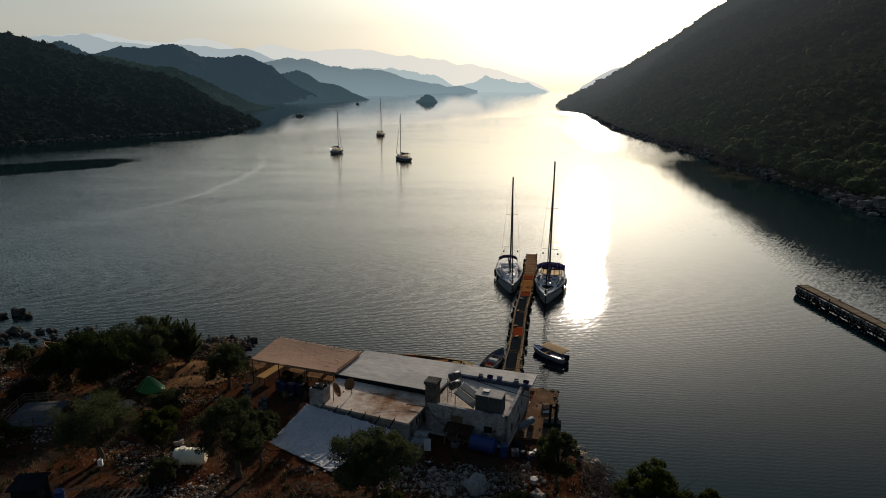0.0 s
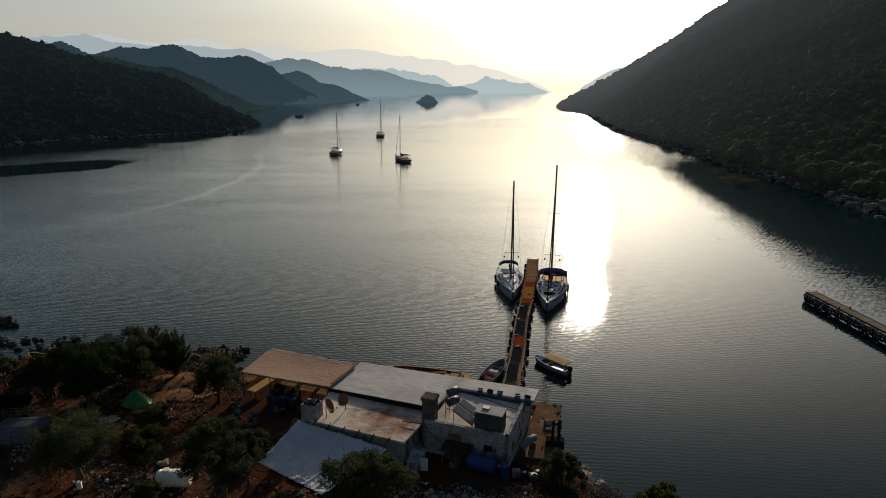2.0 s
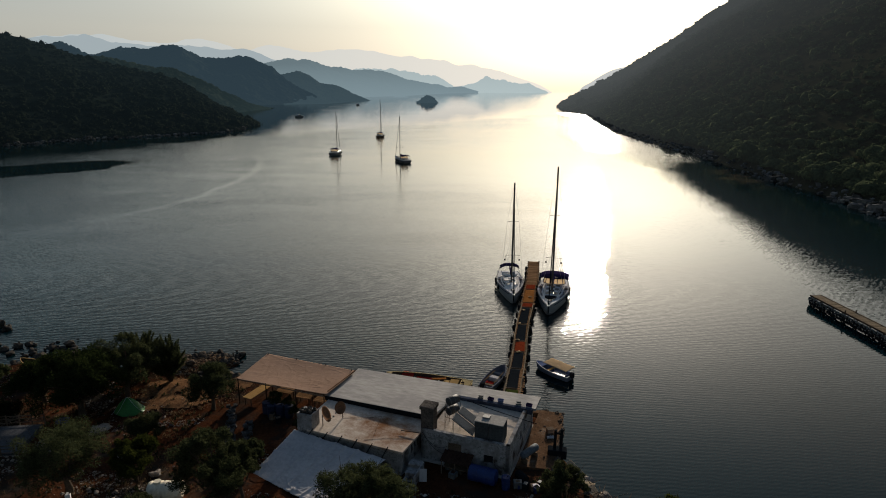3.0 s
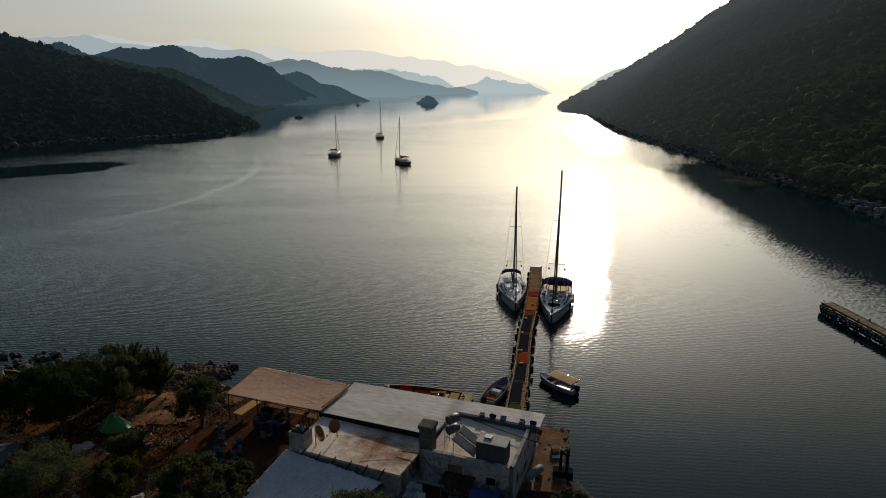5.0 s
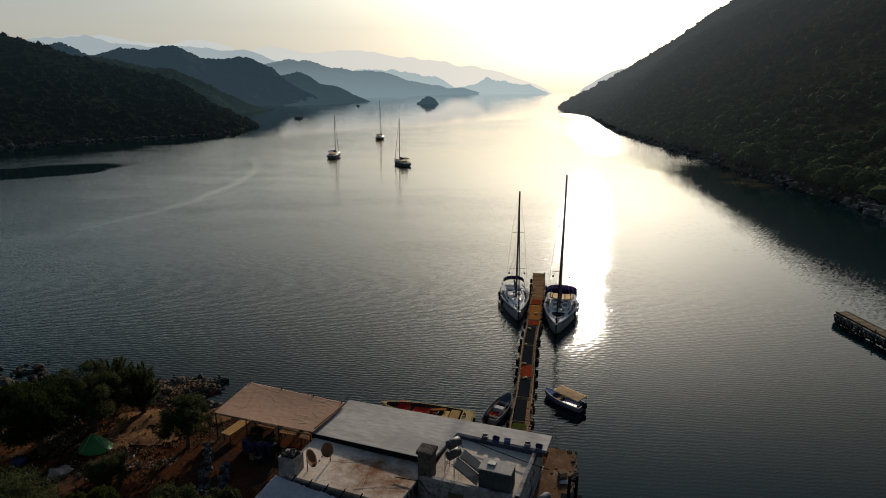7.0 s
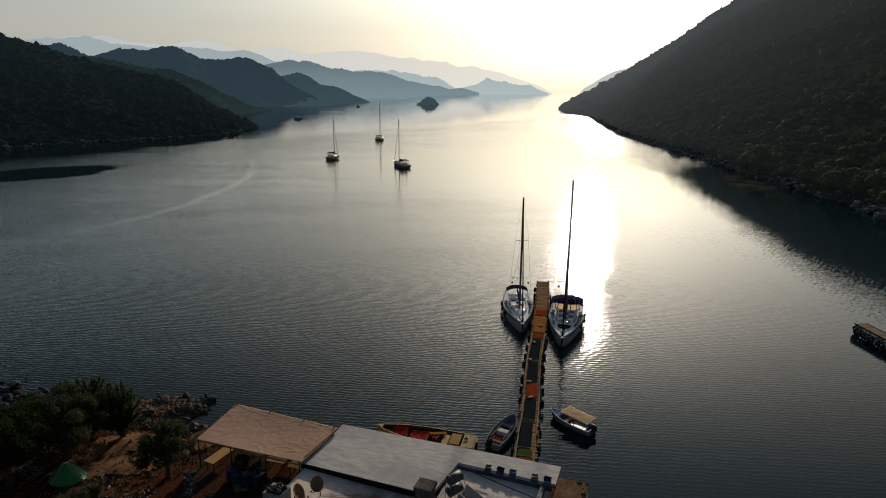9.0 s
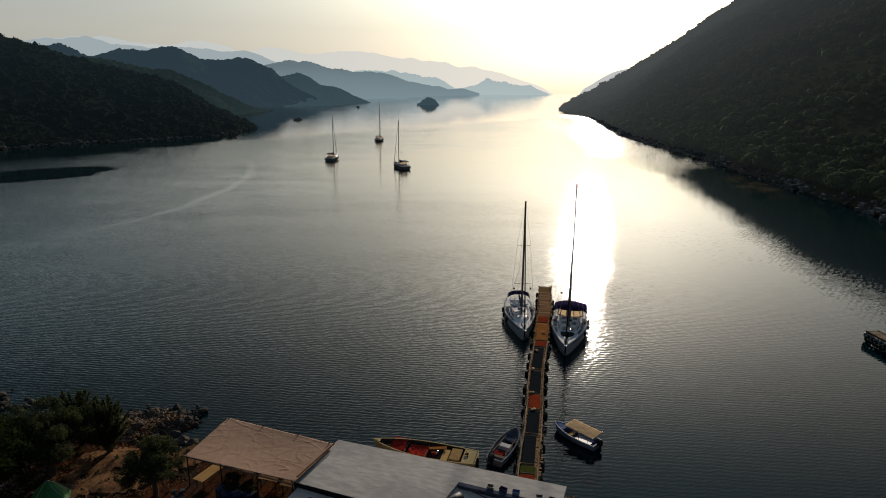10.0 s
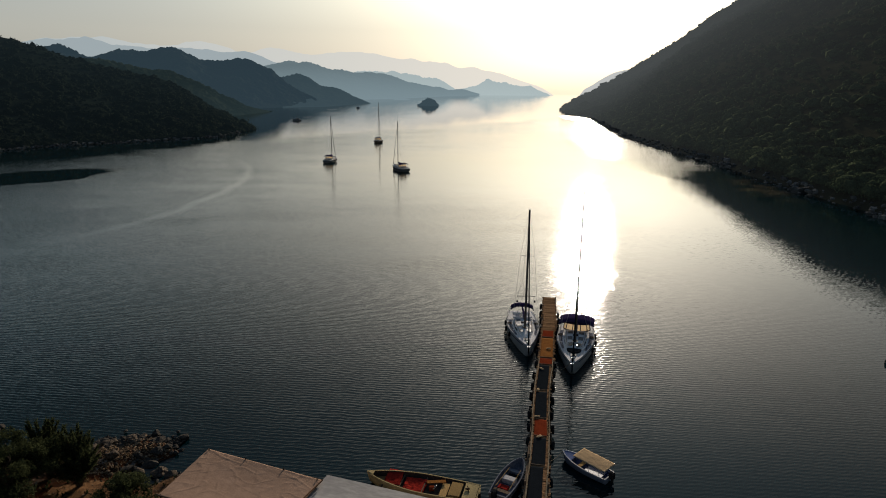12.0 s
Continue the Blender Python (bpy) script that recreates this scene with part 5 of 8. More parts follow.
# ---------------------------------------------------------------- sailing yachts
def yacht(x, y, turn, L, beam, mast_h, label, bimini=(0.3, 0.0), furl=True, hooded=True, hull_mat=None, canvas=None):
    """Bow towards local -y, origin amidships at the waterline. turn: degrees."""
    hull_mat, canvas = hull_mat or M_GEL, canvas or M_NAVY
    yt = thing("sailing_yacht", (x, y, 0), turn, label, "sailing yacht", "yachts in the inlet")

    def half(s):  # half-beam at the deck, s 0 at the bow and 1 at the stern
        return beam / 2 * max(0.015, min(1.0, 1.18 * math.sin(min(1.0, s * 1.12 + 0.01) * math.pi / 2) ** 0.82) if s < 0.62 else (1.0 - 0.22 * ((s - 0.62) / 0.38) ** 2))

    def sheer(s):
        return 1.05 + 0.35 * (1 - s) ** 2

    n = 22
    secs = []
    for i in range(n + 1):
        s = i / n
        yy = -L / 2 + L * s
        h, d = half(s), sheer(s)
        keel = -0.12 - 0.4 * math.sin(math.pi * min(1, s * 1.05)) if s > 0.03 else 0.25
        rake = 0.55 * max(0, 1 - s / 0.1)
        sec = []
        for k in range(13):
            a = k / 12 * 2 - 1
            f = abs(a)
            xx = h * (1 - (1 - f) ** 2.6) * (1 if a > 0 else -1)
            zz = keel + (d - keel) * f ** 2.2
            sec.append((xx, yy + rake * (1 - f) * 0.9, zz))
        secs.append(sec)
    bm = B()
    loft(bm, secs, loop=False)
    bm.verts.ensure_lookup_table()
    bm.faces.new([bm.verts[n * 13 + k] for k in range(13)])
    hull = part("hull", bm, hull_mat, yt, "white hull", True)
    bm = B()
    loft(bm, [[(-half(i / n) * 1.005, -L / 2 + L * i / n, sheer(i / n) - 0.3 + 0.0), (-half(i / n) * 1.008, -L / 2 + L * i / n, sheer(i / n) - 0.21)] for i in range(2, n + 1)], loop=False)
    loft(bm, [[(half(i / n) * 1.005, -L / 2 + L * i / n, sheer(i / n) - 0.3), (half(i / n) * 1.008, -L / 2 + L * i / n, sheer(i / n) - 0.21)] for i in range(2, n + 1)], loop=False)
    part("stripe", bm, M_NAVY, hull)
    # deck with a cockpit well
    bm = B()
    c0, c1, cw = 0.70, 0.95, beam * 0.26
    rows = []
    for i in range(n + 1):
        s, w = i / n, half(i / n) * 0.97
        z = sheer(s) - 0.02
        yy = -L / 2 + L * s
        crown = 0.06 * min(1, s * 4)
        inner = min(cw, w * 0.8)
        zc = z - (0.42 if c0 < s < c1 else -crown)
        rows.append([(-w, yy, z), (-inner, yy, z + crown * 0.6), (-inner * 0.96, yy, zc), (inner * 0.96, yy, zc), (inner, yy, z + crown * 0.6), (w, yy, z)])
    loft(bm, rows, loop=False)
    part("deck", bm, M_DECK, yt)
    bm = B()
    for sgn in (-1, 1):
        loft(bm, [[(sgn * half(i / n) * 0.96 + dx, -L / 2 + L * i / n, sheer(i / n) + dz) for dx, dz in ((-0.03, -0.02), (0.03, -0.02), (0.03, 0.06), (-0.03, 0.06))] for i in range(1, n + 1)])
    part("toe_rail", bm, M_DECK, yt)
    part("cockpit_sole", box(B(), 0, -L / 2 + L * 0.825, sheer(0.82) - 0.40, cw * 1.8, L * 0.24, 0.03), M_TEAK, yt, "teak cockpit floor")
    # coachroof
    bm = B()
    rows = []
    for s in (0.22, 0.27, 0.36, 0.5, 0.62, 0.69, 0.70):
        w = half(s) * (0.42 if s < 0.3 else 0.62)
        top = 0.05 if s < 0.23 else 0.18 if s < 0.3 else 0.3 + 0.16 * (s - 0.3)
        yy, z = -L / 2 + L * s, sheer(s)
        rows.append([(-w, yy, z), (-w * 0.86, yy, z + top), (-w * 0.4, yy, z + top + 0.06), (w * 0.4, yy, z + top + 0.06), (w * 0.86, yy, z + top), (w, yy, z)])
    loft(bm, rows)
    roof = part("coachroof", bm, M_DECK, yt)
    for sgn in (-1, 1):
        for s0, s1 in ((0.38, 0.48), (0.51, 0.62)):
            bm = B()
            loft(bm, [[(sgn * (half(s) * 0.62 * (1 - 0.07 + dx)), -L / 2 + L * s, sheer(s) + z) for dx, z in ((0.04, 0.08), (-0.015, 0.24))] for s in (s0, s1)], loop=False)
            part("window", bm, M_DARKGLASS, roof)
    for s in (0.16, 0.42, 0.56):
        part("hatch", box(B(), 0, -L / 2 + L * s, sheer(s) + (0.1 if s < 0.2 else 0.385 + 0.1 * (s - 0.3)), 0.55, 0.55, 0.05, bevel=0.012), M_DARKGLASS, yt, "smoked deck hatch")
    # grey non-slip panels on the coachroof and the side decks
    for sgn in (-1, 1):
        for s0, s1 in ((0.31, 0.385), (0.45, 0.53), (0.59, 0.65)):
            bm = B()
            loft(bm, [[(sgn * half(s) * q, -L / 2 + L * s, sheer(s) + 0.372 + 0.16 * (s - 0.3) - 0.03 * (q > 0.3)) for q in (0.16, 0.42)] for s in (s0, s1)], loop=False)
            part("non_slip_panel", bm, M_TANKGREY, roof)
        for s0, s1 in ((0.3, 0.44), (0.46, 0.6), (0.62, 0.74)):
            bm = B()
            loft(bm, [[(sgn * half(s) * q, -L / 2 + L * s, sheer(s) + 0.02) for q in (0.69, 0.88)] for s in (s0, (s0 + s1) / 2, s1)], loop=False)
            part("non_slip_panel", bm, M_BOATINSIDE, yt)
    # rig
    my = -L / 2 + L * 0.40
    bow = Vector((0, -L / 2 + 0.12, sheer(0) + 0.05))
    base = sheer(0.4) + 0.3
    mast = part("mast", rod(B(), (0, my, base - 0.35), (0, my + 0.12, mast_h), 0.13, 0.10, 10), M_ALU, yt, "tall aluminium mast")
    for sgn in (-1, 1):
        z = base + (mast_h - base) * 0.28
        bm = B()
        box(bm, sgn * 0.94, my + 0.25, z - 0.62, 0.18, 0.015, 0.24, tilt=12)
        rod(bm, (sgn * 0.84, my + 0.22, z), (sgn * 0.84, my + 0.25, z - 0.75), 0.006, 0.006, 4)
        part("flag", bm, M_MAT, mast, "small dark flag")
    for f in (0.28, 0.62):
        z = base + (mast_h - base) * f
        w = 1.0 if f < 0.5 else 0.7
        part("spreader", rod(B(), (-w, my + 0.2, z), (w, my + 0.2, z), 0.025, 0.025, 6), M_ALU, mast)
    bm = rod(B(), bow, (0, my, mast_h - 0.25), 0.075 if furl else 0.02, 0.045 if furl else 0.02, 8)
    part("furled_jib", bm, M_MAT if furl else M_STEEL, yt, "dark furled headsail on the forestay")
    boom_z = base + 0.85
    part("boom", rod(B(), (0, my + 0.1, boom_z), (0, my + L * 0.36, boom_z + 0.15), 0.07, 0.06, 8), M_ALU, yt)
    secs = []
    for k in range(9):
        f = k / 8
        r = 0.24 * (1 - 0.55 * f) * (0.6 if k in (0, 8) else 1)
        secs.append([(r * 0.75 * math.cos(a), my + 0.1 + L * 0.35 * f, boom_z + 0.15 * f + 0.16 * (1 - 0.4 * f) + r * math.sin(a)) for a in (2 * math.pi * q / 10 for q in range(10))])
    part("sail_cover", loft(B(), secs), canvas, yt, "dark blue sail cover", True)
    wires = []
    for sgn in (-1, 1):
        foot = (sgn * half(0.42) * 0.95, my + 0.25, sheer(0.42))
        tip = (sgn * 0.7, my + 0.2, base + (mast_h - base) * 0.66)
        wires += [(foot, tip), (tip, (0, my + 0.12, mast_h - 0.1)), (foot, (0, my + 0.05, base + (mast_h - base) * 0.38))]
        wires.append(((sgn * half(1) * 0.7, L / 2 - 0.15, sheer(1)), (0, my + L * 0.42, sheer(1) + 4.5)))
    wires.append(((0, my + L * 0.42, sheer(1) + 4.5), (0, my + 0.12, mast_h)))
    for low, high in wires:
        part("shroud", rod(B(), low, high, 0.012, 0.012, 5), M_STEEL, mast)
    # rails
    for sgn in (-1, 1):
        bm = B()
        ss = [0.1 + 0.1 * k for k in range(9)]
        for s in ss:
            p = (sgn * half(s) * 0.95, -L / 2 + L * s, sheer(s))
            rod(bm, p, (p[0], p[1], p[2] + 0.6), 0.014, 0.012, 5)
        for s0, s1 in zip(ss, ss[1:]):
            for dz in (0.32, 0.6):
                rod(bm, (sgn * half(s0) * 0.95, -L / 2 + L * s0, sheer(s0) + dz), (sgn * half(s1) * 0.95, -L / 2 + L * s1, sheer(s1) + dz), 0.008, 0.008, 4)
        part("guard_rail", bm, M_STEEL, yt)
    bm = B()
    a, b = 0.1, 0.0
    for sgn in (-1, 1):
        rod(bm, (sgn * half(0.1) * 0.95, -L / 2 + L * 0.1, sheer(0.1) + 0.6), (sgn * 0.12, -L / 2 + 0.05, sheer(0) + 0.65), 0.016, 0.016, 6)
        rod(bm, (sgn * 0.16, -L / 2 + 0.25, sheer(0)), (sgn * 0.12, -L / 2 + 0.05, sheer(0) + 0.65), 0.016, 0.016, 6)
    rod(bm, (-0.12, -L / 2 + 0.05, sheer(0) + 0.65), (0.12, -L / 2 + 0.05, sheer(0) + 0.65), 0.016, 0.016, 6)
    part("pulpit", bm, M_STEEL, yt)
    part("anchor", rod(box(B(), 0, -L / 2 - 0.06, sheer(0) - 0.05, 0.3, 0.16, 0.05), (0, -L / 2 - 0.1, sheer(0) - 0.02), (0, -L / 2 + 0.8, sheer(0) + 0.08), 0.03), M_STEEL, yt)
    # sprayhood and bimini
    ys = -L / 2 + L * 0.655
    zs = sheer(0.66) + 0.36
    if hooded:
        def screen(q, up):
            """A place on the bowed, raked screen: q from side to side, up from foot to top."""
            a = math.pi * (0.02 + 0.96 * q)
            return Vector((beam * (0.36 - 0.035 * up) * math.cos(a), ys + 1.0 - (0.8 - 0.35 * up) * math.sin(a), zs + 0.66 * up))
        top = B()
        loft(top, [[screen(q / 14, 1.0) for q in range(15)], [screen(q / 14, 1.0) * 0.5 + Vector((screen(q / 14, 1.0).x * 0.48, (ys + 1.15) * 0.5, (zs + 0.84) * 0.5)) for q in range(15)]], loop=False)
        sh = part("sprayhood", top, canvas, yt, "dark blue sprayhood with clear windows")
        sh.modifiers.new("thick", "SOLIDIFY").thickness = 0.03
        edges = (0.0, 0.2, 0.4, 0.6, 0.8, 1.0)
        for q0, q1 in zip(edges, edges[1:]):
            bm = B()
            loft(bm, [[screen(q0 + (q1 - q0) * k / 4, up) for k in range(5)] for up in (0.06, 0.5, 0.96)], loop=False)
            part("clear_pane", bm, M_BACKLIT, sh, "clear vinyl window with the back light in its colour")
        bm = B()
        for q in edges:
            rod(bm, screen(q, 0.0), screen(q, 1.0), 0.05, 0.05, 5)
        for up in (0.0, 1.0):
            for k in range(14):
                rod(bm, screen(k / 14, up), screen((k + 1) / 14, up), 0.055, 0.055, 5)
        part("hood_edge", bm, canvas, sh, "dark blue edge binding")
    else:
        secs = []
        for k in range(13):
            a = math.pi * k / 12
            c = Vector((beam * 0.3 * math.cos(a), ys + 0.55 - 0.4 * math.sin(a), zs + 0.1 + 0.05 * math.sin(a)))
            secs.append([c + Vector((0, 0.13 * math.cos(p), 0.12 * math.sin(p))) for p in (2 * math.pi * j / 8 for j in range(8))])
        part("folded_hood", loft(B(), secs), M_DECK, yt, "pale sprayhood folded down", True)
        part("windscreen", box(B(), 0, ys + 0.2, zs + 0.12, beam * 0.42, 0.04, 0.24, tilt=-25), M_TANKGREY, yt)
    for sgn in (-1, 1):
        bm = B()
        rail = [Vector((sgn * half(s) * 0.5, -L / 2 + L * s, sheer(s) + 0.42)) for s in (0.32, 0.4, 0.48, 0.56, 0.64)]
        for p0, p1 in zip(rail, rail[1:]):
            rod(bm, p0, p1, 0.025, 0.025, 5)
            rod(bm, p0, p0 - Vector((0, 0, 0.14)), 0.02, 0.02, 4)
        part("grab_rail", bm, M_TEAK, roof)
        sheet_line = [(sgn * half(0.3) * 0.75, -L / 2 + L * 0.3, sheer(0.3) + 0.05), (sgn * half(0.5) * 0.85, -L / 2 + L * 0.5, sheer(0.5) + 0.08), (sgn * half(0.74) * 0.7, -L / 2 + L * 0.74, sheer(0.74) + 0.15)]
        bm = B()
        for p0, p1 in zip(sheet_line, sheet_line[1:]):
            rod(bm, p0, p1, 0.018, 0.018, 4)
        part("sheet", bm, M_RUBBER, yt)
        part("rope_coil", ring(B(), (sgn * half(0.62) * 0.82, -L / 2 + L * 0.62, sheer(0.62) + 0.06), (0, 0, 1), 0.2, 0.05, 14, 6), M_OLDWOOD, yt)
    part("windlass", rod(box(B(), 0, -L / 2 + L * 0.075, sheer(0.07) + 0.1, 0.3, 0.4, 0.14, bevel=0.03), (-0.22, -L / 2 + L * 0.075, sheer(0.07) + 0.14), (0.22, -L / 2 + L * 0.075, sheer(0.07) + 0.14), 0.08), M_STEEL, yt)
    bm = B()
    for k in range(10):
        box(bm, 0.04 * math.sin(k * 2.1), -L / 2 + 0.35 + 0.06 * k, sheer(0.04) + 0.03, 0.09, 0.05, 0.03)
    part("anchor_chain", bm, M_RUBBER, yt)
    part("mast_foot", box(B(), 0, my, base - 0.26, 0.5, 0.5, 0.1, bevel=0.03), M_TANKGREY, yt)
    for s in (0.3, 0.5):
        part("vent", rod(B(), (0.28, -L / 2 + L * s, sheer(s) + 0.3), (0.28, -L / 2 + L * s, sheer(s) + 0.55), 0.09, 0.06, 10), M_STEEL, roof)
    for sgn in (-1, 1):
        part("genoa_track", box(B(), sgn * beam * 0.36, -L / 2 + L * 0.5, sheer(0.5) + 0.07, 0.05, L * 0.16, 0.03), M_RUBBER, yt)
        part("winch", rod(B(), (sgn * beam * 0.3, -L / 2 + L * 0.74, sheer(0.74)), (sgn * beam * 0.3, -L / 2 + L * 0.74, sheer(0.74) + 0.2), 0.1, 0.07, 12), M_STEEL, yt)
        part("cockpit_seat", box(B(), sgn * beam * 0.24, -L / 2 + L * 0.82, sheer(0.82) - 0.2, beam * 0.14, L * 0.2, 0.12), M_DECK, yt)
    if hooded:
        pad = [(0.72 * math.cos(a), -L / 2 + L * 0.265 - (0.85 if math.sin(a) > 0 else 0.18) * math.sin(a), sheer(0.25) + 0.27) for a in (2 * math.pi * q / 16 for q in range(16))]
        part("foredeck_pad", prism(B(), pad[::-1], 0.16), M_MAT, yt, "dark rounded pad on the foredeck")
        rope = B()
        for x0, y0, x1, y1 in ((-0.5, 0.31, 0.45, 0.37), (0.5, 0.305, -0.4, 0.38), (-0.3, 0.34, 0.7, 0.34)):
            rod(rope, (x0, -L / 2 + L * y0, sheer(y0) + 0.42), (x1, -L / 2 + L * y1, sheer(y1) + 0.44), 0.035, 0.03, 5)
        part("loose_rope", rope, M_AWNING, yt, "pale rope over the coachroof")
    part("companionway", box(B(), 0, -L / 2 + L * 0.695, sheer(0.7) + 0.12, 0.7, 0.12, 0.5), M_DARKINSIDE, yt)
    y0, ln = -L / 2 + L * bimini[1], bimini[0] * L
    hz = sheer(0.8) + 1.62
    secs = []
    for k in range(9):
        f = k / 8
        crown = 0.16 * (1 - (2 * f - 1) ** 4) - 0.1 * (2 * f - 1) ** 8
        secs.append([(bimini[2] * (2 * q / 12 - 1), y0 + ln * f, hz + crown - 0.38 * abs(2 * q / 12 - 1) ** 3) for q in range(13)])
    bm = B()
    loft(bm, secs, loop=False)
    bi = part("bimini", bm, canvas, yt, "dark blue canvas bimini over the cockpit", True)
    bi.modifiers.new("thick", "SOLIDIFY").thickness = 0.035
    for sgn in (-1, 1):
        bm = B()
        for f in (0.08, 0.5, 0.92):
            rod(bm, (sgn * half(0.82) * 0.93, y0 + ln * 0.5, sheer(0.8)), (sgn * bimini[2] * 0.97, y0 + ln * f, hz - 0.18), 0.016, 0.016, 6)
        part("bimini_frame", bm, M_STEEL, bi)
    bm = ring(B(), (0, -L / 2 + L * 0.86, sheer(0.86) + 0.45), (0, 1, 0.2), 0.42, 0.02, 20, 5)
    rod(bm, (0, -L / 2 + L * 0.85, sheer(0.86) - 0.4), (0, -L / 2 + L * 0.86, sheer(0.86) + 0.45), 0.12, 0.06, 8)
    part("steering_wheel", bm, M_STEEL, yt)
    # fenders
    for sgn in (-1, 1):
        for s in (0.42, 0.58, 0.74):
            bm = B()
            prof = ((0, 0.02), (0.06, 0.1), (0.16, 0.125), (0.5, 0.125), (0.6, 0.1), (0.66, 0.03))
            loft(bm, [[(sgn * (half(s) + 0.11) + r * math.cos(a), -L / 2 + L * s + r * math.sin(a), sheer(s) - 0.75 + z) for a in (2 * math.pi * q / 10 for q in range(10))] for z, r in prof])
            rod(bm, (sgn * (half(s) + 0.11), -L / 2 + L * s, sheer(s) - 0.1), (sgn * half(s) * 0.95, -L / 2 + L * s, sheer(s) + 0.4), 0.012, 0.012, 4)
            part("fender", bm, M_RUBBER, yt, "dark fender", True)
    return yt


def at_bow(bx, by, turn, L):
    """Midships place for a yacht whose bow stands at (bx, by)."""
    d = Euler((0, 0, radians(turn))).to_matrix() @ Vector((0, L / 2, 0))
    return bx + d.x, by + d.y


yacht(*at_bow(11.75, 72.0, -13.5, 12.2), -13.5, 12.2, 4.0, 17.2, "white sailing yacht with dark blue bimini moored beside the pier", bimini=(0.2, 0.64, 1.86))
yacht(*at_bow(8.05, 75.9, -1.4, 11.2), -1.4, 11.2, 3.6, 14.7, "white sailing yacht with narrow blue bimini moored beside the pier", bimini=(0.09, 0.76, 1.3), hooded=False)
# the two white yachts' hulls are grey: backlit shade put into the colour
yacht(-46.9, 253.5, 176, 12.5, 4.1, 17.0, "white sailing yacht at anchor out in the inlet", bimini=(0.18, 0.7, 1.6), hull_mat=M_TANKGREY)
yacht(-39.7, 347, 180, 13.5, 4.3, 20.5, "dark-hulled sailing yacht at anchor out in the inlet", bimini=(0.18, 0.7, 1.6), hull_mat=M_OLDWOOD)
yacht(-18.5, 229, 205, 12.5, 4.1, 16.5, "white sailing yacht at anchor with dark canvas", bimini=(0.18, 0.7, 1.6), hull_mat=M_TANKGREY)


# ---------------------------------------------------------------- small open boats
def open_boat(name, x, y, turn, L, beam, depth, outer, inner, rim, label, category, sharp=0.7, transom=0.75, floor=0.12, rise=0.25):
    """Bow towards local +y; hull shell with an inner skin, gunwale, floor and thwarts."""
    bt = thing(name, (x, y, 0), turn, label, category, "small boats by the pier")

    def half(s):
        if s < 0.55:
            k = math.sin((s / 0.55) * math.pi / 2) ** sharp
        else:
            k = 1 - (1 - transom) * ((s - 0.55) / 0.45) ** 2
        return max(0.02, beam / 2 * k)

    def top(s):
        return depth + rise * (1 - s) ** 2.2

    n = 18

    def skin(inset, bottom):
        rows = []
        for i in range(n + 1):
            s = i / n
            h, t = max(0.008, half(s) - inset), top(s) - (0.0 if inset == 0 else 0.004)
            low = bottom + 0.18 * max(0, 1 - s / 0.18) ** 2
            rake = 0.35 * max(0, 1 - s / 0.15)
            rows.append([(math.copysign(h * (1 - (1 - abs(a)) ** 2.8), a), L / 2 - L * s - rake * (1 - abs(a)) - (inset if i == 0 else -inset if i == n else 0), low + (t - low) * abs(a) ** 1.8) for a in (k / 6 - 1 for k in range(13))])
        return rows

    bm = B()
    loft(bm, skin(0, -0.16), loop=False)
    bm.verts.ensure_lookup_table()
    bm.faces.new([bm.verts[n * 13 + k] for k in range(13)])
    part("hull", bm, outer, bt, smooth=True)
    bm = B()
    loft(bm, skin(0.07, floor - 0.1), loop=False)
    bm.verts.ensure_lookup_table()
    bm.faces.new([bm.verts[n * 13 + k] for k in range(13)])
    bmesh.ops.reverse_faces(bm, faces=bm.faces)
    part("lining", bm, inner, bt, smooth=True)
    bm = B()
    for sgn in (-1, 1):
        loft(bm, [[(sgn * (half(i / n) - 0.035) + dx, L / 2 - L * i / n, top(i / n) + dz) for dx, dz in ((-0.035, -0.03), (0.04, -0.03), (0.04, 0.025), (-0.035, 0.025))] for i in range(n + 1)])
    box(bm, 0, -L / 2, top(1), half(1) * 2, 0.08, 0.06)
    part("gunwale", bm, rim, bt)
    bm = B()
    rows = []
    for i in range(2, n + 1):
        s = i / n
        w = (half(s) - 0.08) * 0.82
        rows.append([(-w, L / 2 - L * s, floor), (w, L / 2 - L * s, floor)])
    loft(bm, rows, loop=False)
    part("floorboards", bm, inner, bt)
    return bt


def heading(dx, dy):
    return -math.degrees(math.atan2(dx, dy))


# long cream boat moored along the quay
rb = open_boat("wooden_boat", -1.8, 54.33, heading(-7.5, 1.75), 7.9, 2.16, 0.56, M_CREAM, M_DARKINSIDE, M_CREAM, "long cream wooden boat with red covers moored at the quay", "boat", floor=0.2, sharp=0.75, transom=0.82, rise=0.3)
part("bow_floor", prism(B(), [(-0.66, 2.62, 0.36), (0.66, 2.62, 0.36), (0.4, 3.1, 0.38), (0.12, 3.5, 0.4), (-0.12, 3.5, 0.4), (-0.4, 3.1, 0.38)], 0.04), M_OCHRE, rb, "worn ochre boards in the bow")
part("breasthook", prism(B(), [(-0.2, 3.42, 0.86), (0.2, 3.42, 0.86), (0.03, 3.86, 0.9), (-0.03, 3.86, 0.9)], 0.05), M_CREAM, rb)
for y, w in ((2.6, 1.62), (1.42, 1.76), (-0.2, 1.8)):
    part("rib", box(B(), 0, y, 0.42, w, 0.07, 0.12, bevel=0.01), M_OLDWOOD, rb, "grey timber crossbeam")
